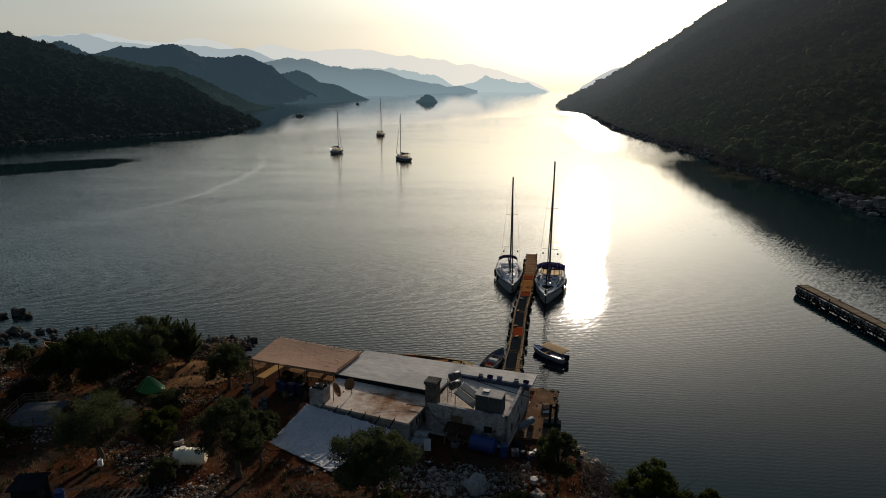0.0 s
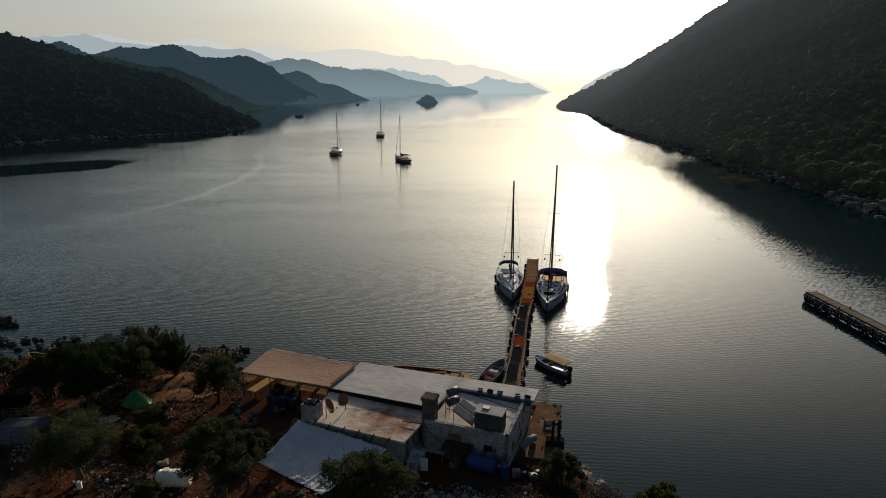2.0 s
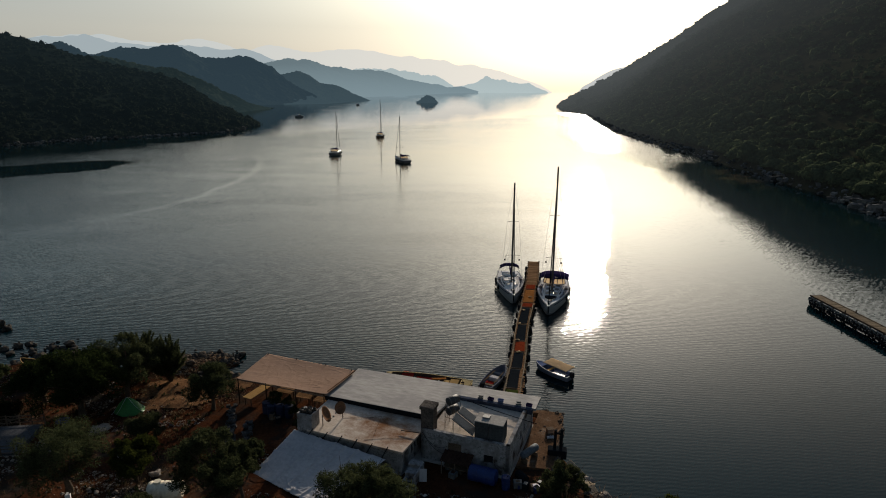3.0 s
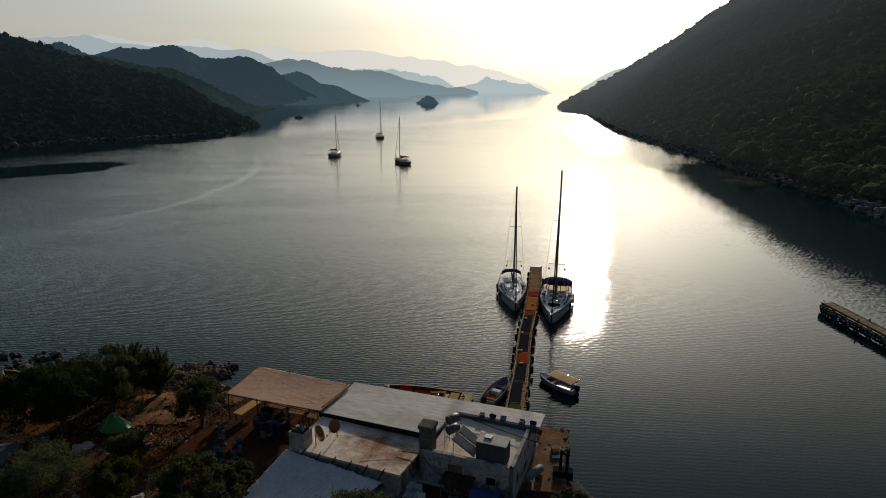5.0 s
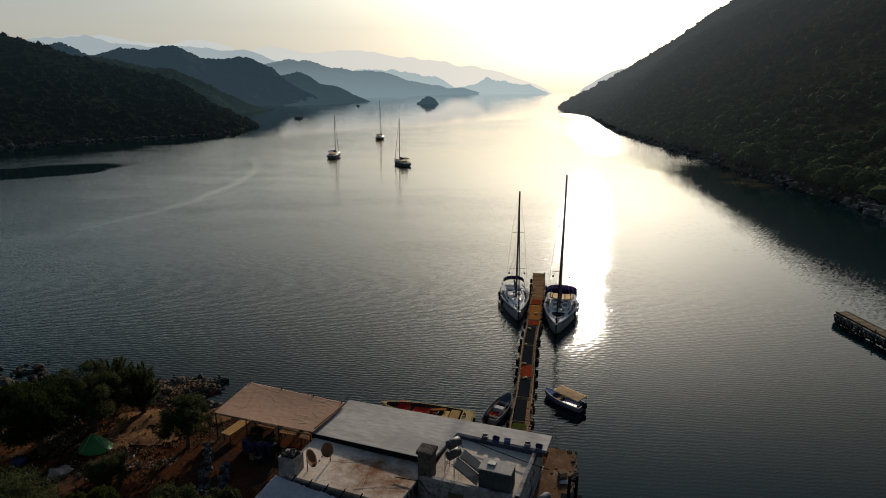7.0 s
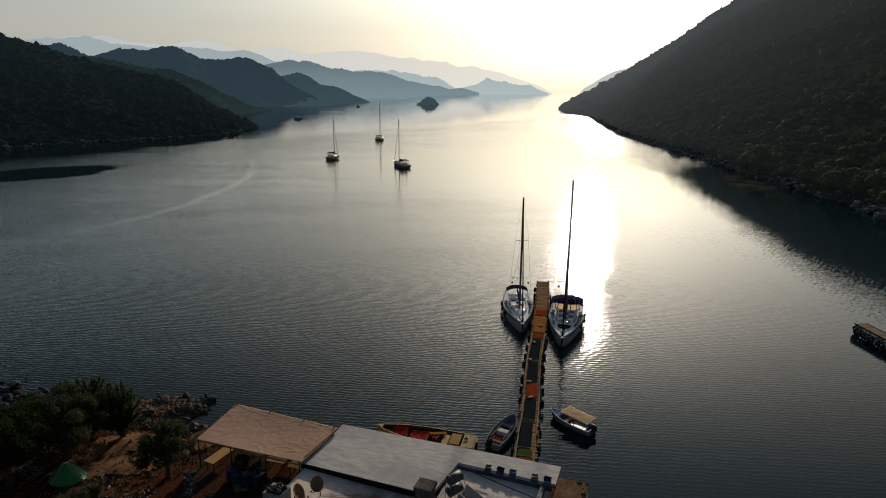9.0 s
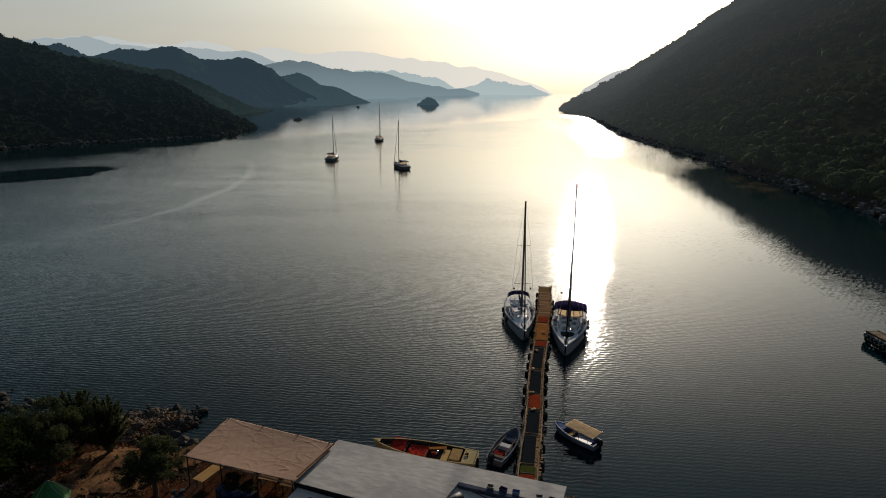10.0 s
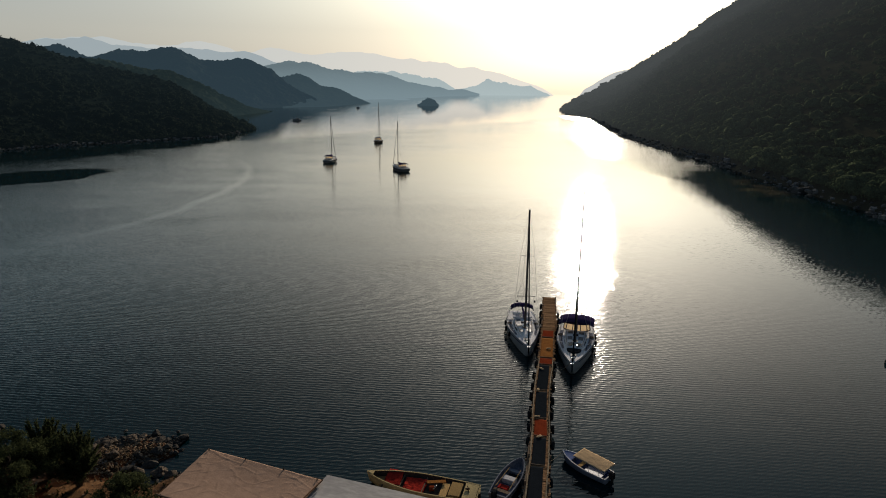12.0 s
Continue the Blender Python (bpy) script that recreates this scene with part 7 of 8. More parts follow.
for k, (u, v, h) in enumerate(((-4.7, -0.2, 1.7), (-3.4, -0.2, 1.5), (-2.3, -0.9, 1.3), (-1.2, -1.9, 1.1))):
    q = local(u, v)
    tree("potted_shrub", q[0], q[1], h, h * 0.9, 60 + k, M_SHADE, "dark leafy shrub among the barrels", 1800, 0.13, 0.25, category="shrub", lobes=6)


def tamarisk(x, y, height, width, seed, label):
    """A feathery shrub: many long thin wands with fine leaf along them."""
    rs = np.random.RandomState(seed)
    tm = thing("tamarisk", (x, y, on_ground(x, y) - 0.05), 0, label, "shrub", "trees and shrubs on the shore")
    bm = B()
    leaves = []
    for k in range(70):
        a, out = rs.uniform(0, 6.28), width / 2 * math.sqrt(rs.uniform(0.02, 1))
        tip = Vector((out * math.cos(a), out * math.sin(a), height * rs.uniform(0.55, 1.0) * (1.05 - 0.5 * (2 * out / width) ** 2)))
        mid = Vector((tip.x * 0.35, tip.y * 0.35, tip.z * 0.55))
        rod(bm, (0.1 * math.cos(a), 0.1 * math.sin(a), 0), mid, 0.03, 0.018, 5)
        rod(bm, mid, tip, 0.018, 0.005, 4)
        f = rs.uniform(0.1, 1.0, 110)[:, None]
        p = np.array(mid) * (1 - f) + np.array(tip) * f + rs.normal(0, 0.12, (110, 3)) * (1.2 - f)
        d = np.array(tip - mid) / (tip - mid).length + rs.normal(0, 0.45, (110, 3))
        d /= np.linalg.norm(d, axis=1)[:, None]
        s = np.cross(d, rs.normal(size=(110, 3)))
        s /= np.linalg.norm(s, axis=1)[:, None]
        ln = rs.uniform(0.12, 0.3, 110)[:, None]
        leaves.append(np.stack([p - d * ln, p + s * ln * 0.14, p + d * ln, p - s * ln * 0.14], 1))
    part("stems", bm, M_BARK, tm)
    quads("crown", np.concatenate(leaves), M_SHADE, tm)


tamarisk(-24.9, 53.6, 4.6, 3.4, 31, "feathery tamarisk by the water")
tamarisk(-27.6, 54.6, 5.0, 3.6, 32, "feathery tamarisk behind the leaning tree")


# ---------------------------------------------------------------- rocks
def rock_points(rs, sub=1):
    bm = B()
    bmesh.ops.create_icosphere(bm, subdivisions=sub, radius=1.0)
    o = Vector(rs.uniform(-50, 50, 3))
    for v in bm.verts:
        v.co *= 0.78 + 0.5 * noise.noise(v.co * 1.1 + o) + 0.15 * noise.noise(v.co * 3 + o)
    vs, fs = [tuple(v.co) for v in bm.verts], [tuple(q.index for q in f.verts) for f in bm.faces]
    bm.free()
    return np.array(vs), fs


RS = np.random.RandomState(40)
ROCKS = [rock_points(RS, 1) for _ in range(10)]
BIGROCKS = [rock_points(RS, 3) for _ in range(6)]


def scatter_rocks(name, places, mat, label, sink=0.35, shapes=ROCKS):
    """One object of many stones: places are (x, y, z, size)."""
    verts, faces, base = [], [], 0
    for x, y, z, s in places:
        v, f = shapes[RS.randint(len(shapes))]
        a = RS.uniform(0, 6.28)
        c, sn = math.cos(a), math.sin(a)
        k = np.array([s * RS.uniform(0.8, 1.4), s * RS.uniform(0.7, 1.2), s * RS.uniform(0.5, 0.85)])
        q = v * k
        q = np.stack([q[:, 0] * c - q[:, 1] * sn + x, q[:, 0] * sn + q[:, 1] * c + y, q[:, 2] + z + s * (0.5 - sink)], 1)
        verts.append(q)
        faces += [tuple(i + base for i in t) for t in f]
        base += len(v)
    ob = raw(name, np.concatenate(verts).tolist(), faces, mat)
    return tagged(ob, label, "stones", kind="stuff")


def rock(x, y, s, mat, label, seed, z=None, flat=0.7):
    rs = np.random.RandomState(seed)
    v, f = BIGROCKS[seed % len(BIGROCKS)]
    z = on_ground(x, y) if z is None else z
    q = v * np.array([s * rs.uniform(0.9, 1.3), s * rs.uniform(0.8, 1.1), s * flat])
    ob = raw("boulder", q.tolist(), f, mat, smooth=False)
    ob.matrix_basis = pose(x, y, z + s * flat * 0.3, rs.uniform(-8, 8), rs.uniform(-8, 8), rs.uniform(0, 360))
    return tagged(ob, label, "boulder", "boulders on the shore")


# rubble in drifts over the near slope, bare red soil between
pts = []
while len(pts) < 24000:
    x, y = RS.uniform(-48, 16), RS.uniform(27, 58)
    drift = noise.noise((x * 0.16, y * 0.16, 2.0)) + 0.6 * noise.noise((x * 0.5, y * 0.5, 6.0))
    wall = abs(y - 46.2 - 0.25 * (x + 22)) < 0.5 and -27 < x < -17
    if drift < RS.uniform(0.0, 0.5) and not wall:
        continue
    if -28 < x < -16.5 and 39.5 < y < 55.5 and not wall and RS.uniform() < 0.95:
        continue
    pts.append((x, y, RS.gamma(1.2, 0.032) + 0.018))
for _ in range(2600):  # heaps below the house wall
    pts.append((RS.normal(0.5, 2.6), RS.normal(35.6, 1.1), RS.gamma(1.2, 0.042) + 0.02))
px = np.array(pts)
gz = ground_height(px[:, 0], px[:, 1])
uu = (px[:, 0] - HOUSE_AT.x) * HU.x + (px[:, 1] - HOUSE_AT.y) * HU.y
vv = (px[:, 0] - HOUSE_AT.x) * HV.x + (px[:, 1] - HOUSE_AT.y) * HV.y
keep = (gz > 0.1) & ~((uu > -9) & (uu < 17) & (vv > -5.2) & (vv < 7)) & ~((uu > -0.6) & (uu < 8.5) & (vv > -10.2) & (vv < -4))
scatter_rocks("loose_stones", [(a, b, z, s) for (a, b, s), z, k in zip(pts, gz, keep) if k], M_RUBBLE, "loose grey limestone rubble on red soil")
# shore line stones
line = along([p for p in SHORE if -60 <= p[0] <= 20 and p[1] > 30], 900)
jit = RS.normal(0, 0.55, (900, 2))
sh = line + jit
near_quay = ((sh[:, 0] > -16) & (sh[:, 0] < 9) & (sh[:, 1] > 47)) | ((sh[:, 0] > 7.5) & (sh[:, 1] > 43.2))
scatter_rocks("shore_stones", [(x, y, max(-0.2, z), RS.gamma(2.0, 0.075) + 0.06) for (x, y), z, q in zip(sh, ground_height(sh[:, 0], sh[:, 1]), near_quay) if not q], M_WETROCK, "dark wet stones along the waterline")
# stones of the little breakwater and the rocks off the shore
bw = [(RS.uniform(-27, -20.6), 59.2 + RS.normal(0, 0.7), 0.1, RS.gamma(2.2, 0.08) + 0.06) for _ in range(260)]
scatter_rocks("breakwater_stones", bw, M_WETROCK, "piled stones of a small breakwater")
for k, (x, y, s) in enumerate(((-50.6, 67.2, 1.7), (-49.0, 66.4, 1.1), (-52.4, 66.2, 1.3), (-47.2, 61.8, 1.2), (-45.6, 61.0, 0.9), (-43.6, 62.2, 0.7), (-42.2, 60.6, 0.8), (-40.4, 61.6, 0.6), (-38.8, 62.0, 0.5), (-41.2, 63.0, 0.35), (-37.2, 60.9, 0.45), (-48.6, 59.4, 1.3), (-50.5, 60.8, 1.2), (-25.9, 58.9, 0.8), (-24.4, 59.5, 0.7), (-22.0, 55.6, 0.75), (-20.6, 55.8, 0.8), (-19.6, 55.4, 0.6), (-24.6, 57.0, 0.7), (-26.6, 57.6, 0.9))):
    rock(x, y, s * (0.6 if k < 13 else 0.8), M_WETROCK if k < 13 else M_BROWNROCK, "dark rock standing in the shallows" if k < 13 else "pale limestone rock on the shore", 50 + k, z=max(0.0, on_ground(x, y)))
for k, (x, y, s) in enumerate(((1.9, 35.2, 1.0), (9.4, 41.8, 0.4), (9.7, 40.4, 0.5), (10.4, 38.6, 0.5), (10.9, 37.2, 0.4), (11.2, 36.0, 0.5), (-26.5, 44.9, 0.8), (-22.6, 41.4, 0.7), (-19.4, 39.2, 0.4), (5.8, 34.6, 0.5))):
    rock(x, y, s, M_ROCK if k == 0 else M_RUBBLE, "pale limestone boulder on the slope" if k == 0 else "grey limestone boulder on the slope", 90 + k, flat=0.95 if k == 0 else 0.7)
spit = [(RS.uniform(-28.5, -20.8), RS.uniform(55.0, 60.2)) for _ in range(5200)]
spit_z = ground_height(np.array([q[0] for q in spit]), np.array([q[1] for q in spit]))
scatter_rocks("spit_gravel", [(x, y, z - 0.02, RS.gamma(1.3, 0.03) + 0.025) for (x, y), z in zip(spit, spit_z) if 0.05 < z < 0.9], M_GRAVEL, "brown gravel and small stones of the spit")
# small rocks awash off the shore
awash = [(RS.uniform(-50, -36), RS.normal(60.6, 1.2), RS.uniform(-0.05, 0.12), RS.gamma(2.0, 0.11) + 0.1) for _ in range(90)]
scatter_rocks("rocks_awash", awash, M_WETROCK, "small dark rocks awash off the shore")


def tufts(name, count, mat, label, area, height, thin=0.35, seed=3):
    """Dry grass and weeds: crossed narrow blades in drifts."""
    rs = np.random.RandomState(seed)
    x, y = rs.uniform(area[0], area[1], count * 3), rs.uniform(area[2], area[3], count * 3)
    dens = np.array([noise.noise((a * 0.22, b * 0.22, seed)) for a, b in zip(x, y)])
    ok = dens > rs.uniform(-0.45, 0.5, count * 3)
    x, y = x[ok][:count], y[ok][:count]
    z = ground_height(x, y)
    u = (x - HOUSE_AT.x) * HU.x + (y - HOUSE_AT.y) * HU.y
    v = (x - HOUSE_AT.x) * HV.x + (y - HOUSE_AT.y) * HV.y
    ok = (z > 0.25) & ~((u > -9) & (u < 17.2) & (v > -5.2) & (v < 7)) & ~((u > -1) & (u < 9) & (v > -10.6) & (v < -4))
    p = np.stack([x, y, z], 1)[ok]
    k = len(p)
    blades = []
    for _ in range(6):
        foot = p + np.concatenate([rs.normal(0, 0.09, (k, 2)), np.zeros((k, 1))], 1)
        lean = np.concatenate([rs.normal(0, 0.45, (k, 2)), np.ones((k, 1))], 1)
        lean /= np.linalg.norm(lean, axis=1)[:, None]
        side = np.cross(lean, rs.normal(size=(k, 3)))
        side /= np.linalg.norm(side, axis=1)[:, None]
        h = height * rs.uniform(0.5, 1.4, k)[:, None]
        w = h * thin * 0.35
        blades.append(np.stack([foot - side * w, foot + side * w, foot + lean * h + side * w * 0.3, foot + lean * h - side * w * 0.3], 1))
    tagged(quads(name, np.concatenate(blades), mat), label, "grass", kind="stuff")


tufts("dry_grass", 6000, M_DRY, "tufts of dry brown grass on the slope", (-50, 18, 26, 58), 0.17)
tufts("low_weeds", 1800, M_PINE, "low dark green weeds on the slope", (-50, 18, 26, 58), 0.2, 0.8, 8)
# driftwood and brush piles
def brush_pile(x, y, rx, ry, count, seed, label):
    rs = np.random.RandomState(seed)
    z0 = on_ground(x, y)
    bm = B()
    for _ in range(count):
        c = Vector((rs.normal(0, rx * 0.5), rs.normal(0, ry * 0.5), rs.uniform(0.03, 0.4)))
        a = rs.uniform(0, 6.28)
        d = Vector((math.cos(a), math.sin(a), rs.uniform(-0.12, 0.14))) * rs.uniform(0.2, 0.7)
        rod(bm, c - d, c + d, rs.uniform(0.012, 0.035), rs.uniform(0.006, 0.02), 5)
    ob = part("brush_pile", bm, M_OLDWOOD)
    ob.matrix_basis = pose(x, y, z0)
    return tagged(ob, label, "brush pile", kind="stuff")


for k, (x, y, rx, ry, c, lab) in enumerate(((10.1, 36.4, 1.3, 2.4, 320, "grey driftwood heaped on the shore rocks"), (-8.2, 33.6, 2.4, 0.8, 90, "heap of cut branches and poles"), (-26.4, 56.1, 2.0, 1.2, 70, "driftwood and planks by the shore"), (4.2, 36.6, 1.6, 1.0, 60, "broken wood among the rubble"), (-21.5, 32.5, 1.8, 0.8, 50, "broken planks on the rubble"), (-34.5, 46.0, 2.2, 0.6, 40, "poles lying near the cistern"), (-26.3, 44.4, 0.7, 1.0, 24, "bleached dead branches on a pale boulder"))):
    brush_pile(x, y, rx, ry, c, 70 + k, lab)
# stony foot of the hills: broken ledges and fallen blocks, in groups
def block_points(rs):
    bm = B()
    bmesh.ops.create_cube(bm, size=1.5)
    bmesh.ops.subdivide_edges(bm, edges=bm.edges, cuts=2, use_grid_fill=True)
    o = Vector(rs.uniform(-50, 50, 3))
    for v in bm.verts:
        r = v.co.length
        v.co *= (0.75 + 0.25 / max(0.6, r)) * (0.85 + 0.55 * noise.noise(v.co * 0.9 + o) + 0.22 * noise.noise(v.co * 2.6 + o))
    bmesh.ops.triangulate(bm, faces=bm.faces)
    vs, fs = [tuple(v.co) for v in bm.verts], [tuple(q.index for q in f.verts) for f in bm.faces]
    bm.free()
    return np.array(vs), fs


BLOCKS = [block_points(RS) for _ in range(12)]
foot = np.repeat(along(R_SHORE, 1300)[420:], 2, axis=0)
ledge = []
for (x, y), off in zip(foot, RS.uniform(-0.8, 4.2, len(foot))):
    group = noise.noise((x * 0.05, y * 0.05, 4.0)) + 0.5 * noise.noise((x * 0.2, y * 0.2, 9.0))
    if group > RS.uniform(-0.8, 0.25):
        ledge.append((x + off, y + RS.uniform(-1.5, 1.5), 0.45 * max(0.0, off) + RS.uniform(-0.4, 0.3), (RS.gamma(1.5, 0.2) + 0.2) * (1.0 + 0.6 * max(0.0, group))))
scatter_rocks("hill_foot_rocks", ledge, M_SHADEROCK, "grey limestone ledges along the foot of the steep hill", shapes=BLOCKS)
foot = np.repeat(along(A_SHORE, 700), 2, axis=0)
scatter_rocks("headland_foot_rocks", [(x - RS.uniform(-0.8, 2.4), y + RS.uniform(-1.5, 1.5), RS.uniform(-0.3, 0.7), RS.gamma(2.0, 0.2) + 0.2) for x, y in foot], M_SHADEROCK, "grey rocks along the foot of the headland", shapes=BLOCKS)


# ---------------------------------------------------------------- scrub on the hills
def crowns(rs, p, s, shapes):
    """Lumpy bush crowns at the places p, of the sizes s."""
    verts, faces, base = [], [], 0
    for q, k in zip(p, s):
        v, f = shapes[rs.randint(len(shapes))]
        a = rs.uniform(0, 6.28)
        c, sn = math.cos(a) * k, math.sin(a) * k
        w = rs.uniform(0.8, 1.25)
        verts.append(np.stack([(v[:, 0] * c - v[:, 1] * sn) * w + q[0], (v[:, 0] * sn + v[:, 1] * c) / w + q[1], v[:, 2] * k * rs.uniform(0.7, 1.05) + q[2]], 1))
        faces.append(f + base)
        base += len(v)
    return np.concatenate(verts), np.concatenate(faces)


def crown_shape(rs, sub):
    bm = B()
    bmesh.ops.create_icosphere(bm, subdivisions=sub, radius=1.0)
    low = [v for v in bm.verts if v.co.z < -0.45]
    bmesh.ops.delete(bm, geom=low, context="VERTS")
    o = Vector(rs.uniform(-50, 50, 3))
    for v in bm.verts:
        v.co *= 0.74 + 0.34 * noise.noise(v.co * 1.5 + o) + 0.2 * noise.noise(v.co * 4.2 + o)
    v, f = np.array([tuple(q.co) for q in bm.verts]), np.array([[q.index for q in t.verts] for t in bm.faces])
    bm.free()
    return v, f


def tris(name, verts, faces, mat):
    me = bpy.data.meshes.new(name)
    me.vertices.add(len(verts))
    me.vertices.foreach_set("co", np.ascontiguousarray(verts, dtype=np.float32).ravel())
    me.loops.add(faces.size)
    me.loops.foreach_set("vertex_index", np.ascontiguousarray(faces, dtype=np.int32).ravel())
    me.polygons.add(len(faces))
    me.polygons.foreach_set("loop_start", np.arange(0, faces.size, 3, dtype=np.int32))
    me.update(calc_edges=True)
    me.materials.append(mat)
    me.shade_smooth()
    return new(name, me)


def scrub(name, surface, count, size, label, near, spread, sprigs, leaf, crown_mat, leaf_mat):
    """Bush crowns over a hillside, each with sprigs standing out of it."""
    verts, total, rows = surface
    v = np.array(verts).reshape(-1, total, 3)[:, :rows]
    ni = v.shape[0]
    rs = np.random.RandomState(len(name))
    i = rs.uniform(0, 1, count) ** (0.55 if near else 1.0) * (ni - 2)
    j = (0.95 if near else 0.5) + (rows - 2.1) * rs.uniform(0, 1, count) ** spread
    a, b = i.astype(int), j.astype(int)
    fi, fj = (i - a)[:, None], (j - b)[:, None]
    p = (v[a, b] * (1 - fi) + v[a + 1, b] * fi) * (1 - fj) + (v[a, b + 1] * (1 - fi) + v[a + 1, b + 1] * fi) * fj
    s = size * rs.gamma(5, 1 / 5, count) * np.array([0.85 + 0.5 * noise.noise((q[0] * 0.02, q[1] * 0.02, 9.0)) for q in p])
    s *= 0.95 + np.hypot(p[:, 0], p[:, 1]) / 3000
    close = np.hypot(p[:, 0], p[:, 1]) < 330
    fine, coarse = [crown_shape(rs, 2) for _ in range(10)], [crown_shape(rs, 1) for _ in range(10)]
    v1, f1 = crowns(rs, p[~close], s[~close], coarse)
    if close.any():
        v2, f2 = crowns(rs, p[close], s[close], fine)
        v1, f1 = np.concatenate([v1, v2]), np.concatenate([f1, f2 + len(v1)])
    tagged(tris(name, v1, f1, crown_mat), label, "scrub", kind="stuff")
    if near:  # the nearest bushes carry more and finer sprigs
        k = np.hypot(p[:, 0], p[:, 1]) < 270
        p, s = np.concatenate([p, np.repeat(p[k], 3, axis=0)]), np.concatenate([s, np.repeat(s[k], 3)])
        count = len(p)
    d = rs.normal(size=(count, sprigs, 3))
    d[:, :, 2] = np.abs(d[:, :, 2]) * 0.9 - 0.1
    d /= np.linalg.norm(d, axis=2)[:, :, None]
    at = p[:, None, :] + d * (s[:, None] * rs.uniform(0.72, 1.08, (count, sprigs)))[:, :, None] * np.array([1, 1, 0.8])
    n1 = d + 0.6 * rs.normal(size=d.shape)
    n1 /= np.linalg.norm(n1, axis=2)[:, :, None]
    t1 = np.cross(n1, rs.normal(size=d.shape))
    t1 /= np.linalg.norm(t1, axis=2)[:, :, None]
    t2 = np.cross(n1, t1)
    w = (s[:, None] * rs.uniform(leaf * 0.6, leaf * 1.3, (count, sprigs)))[:, :, None]
    corners = np.stack([at - t1 * w, at + t2 * w * 0.6, at + t1 * w, at - t2 * w * 0.6], 2)
    tagged(quads(name + "_sprigs", corners, leaf_mat), "leafy sprigs of the maquis scrub", "scrub", kind="stuff")


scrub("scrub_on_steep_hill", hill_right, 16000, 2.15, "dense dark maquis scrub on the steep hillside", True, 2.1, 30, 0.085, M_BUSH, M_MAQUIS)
scrub("scrub_on_headland", hill_left, 9000, 2.1, "dense dark maquis scrub on the low headland", False, 1.4, 26, 0.13, M_SHADEBUSH, M_SHADEMAQUIS)

# islet
islet = B()
bmesh.ops.create_icosphere(islet, subdivisions=4, radius=1.0)
for v in islet.verts:
    k = 0.8 + 0.35 * noise.noise(v.co * 1.3 + Vector((3, 1, 7))) + 0.34 * noise.noise(v.co * 4) + 0.2 * noise.noise(v.co * 9)
    up = max(0.0, v.co.z)
    v.co = Vector((v.co.x * 23 * k * (1 - 0.45 * up), v.co.y * 14 * k, up ** 1.15 * 15 * k if v.co.z > 0 else v.co.z * 2))
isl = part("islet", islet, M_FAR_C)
isl.matrix_basis = pose(-45, 1165, 0)
tagged(isl, "small rocky islet covered with scrub", "islet", kind="structure")

# trodden earth between the tent and the little breakwater
xs, ys = np.meshgrid(np.arange(-28.5, -15.5, 0.3), np.arange(46.5, 57.5, 0.3), indexing="ij")
edge = np.array([noise.noise((a * 0.4, b * 0.4, 1.0)) for a, b in zip(xs.ravel(), ys.ravel())]).reshape(xs.shape)
inside = ((xs + 22.0) / 5.2) ** 2 + ((ys - 52.0 - 0.25 * (xs + 22)) / 3.6) ** 2 < 0.85 + 0.9 * edge
zs = ground_height(xs, ys)
inside &= zs > 0.3
inside = inside[:-1, :-1] & inside[1:, :-1] & inside[:-1, 1:] & inside[1:, 1:]
ny = xs.shape[1]
faces = [(i * ny + j, (i + 1) * ny + j, (i + 1) * ny + j + 1, i * ny + j + 1) for i, j in zip(*np.nonzero(inside))]
ob = raw("path", np.stack([xs.ravel(), ys.ravel(), zs.ravel() + 0.05], 1).tolist(), faces, M_TRODDEN, smooth=True)
bare = ob.data
keep_bm = B()
keep_bm.from_mesh(bare)
bmesh.ops.delete(keep_bm, geom=[v for v in keep_bm.verts if not v.link_faces], context="VERTS")
keep_bm.to_mesh(bare)
keep_bm.free()
tagged(ob, "trodden light brown earth path beside the tent", "path", kind="structure")

grit = [(RS.uniform(-28.5, -15.8), RS.uniform(47.0, 57.0)) for _ in range(5000)]
grit = [(x, y) for x, y in grit if ((x + 22.0) / 5.6) ** 2 + ((y - 52.0 - 0.25 * (x + 22)) / 4.0) ** 2 < 1.0]
grit_z = ground_height(np.array([q[0] for q in grit]), np.array([q[1] for q in grit]))
scatter_rocks("path_gravel", [(x, y, z + 0.03, RS.gamma(1.2, 0.017) + 0.014) for (x, y), z in zip(grit, grit_z) if z > 0.3], M_GRAVEL, "brown gravel on the trodden path")

# ---------------------------------------------------------------- things on the slope
tent = thing("tent", (-26.0, 48.3, on_ground(-26, 48.3)), 25, "green dome tent pitched on red soil under a tree", "tent")
TENT_W, TENT_H = 1.15, 1.3


def tent_skin(f, a):
    """A point of the dome: f runs along the ridge, a over it."""
    rise = 1 - abs(f) ** 1.7
    w = TENT_W * (0.35 + 0.65 * rise ** 0.6)
    c = math.cos(a)
    return Vector((1.35 * f, w * c, max(0.0, TENT_H * rise * (1 - abs(c) ** 1.6) + 0.03 * math.sin(9 * a) * rise)))


bm = B()
loft(bm, [[tent_skin(k / 12 * 2 - 1, math.pi * q / 16) for q in range(17)] for k in range(13)], loop=False)
tent.scale = (0.88, 0.88, 0.95)
part("flysheet", bm, M_TENT, tent, smooth=True).modifiers.new("thick", "SOLIDIFY").thickness = 0.01
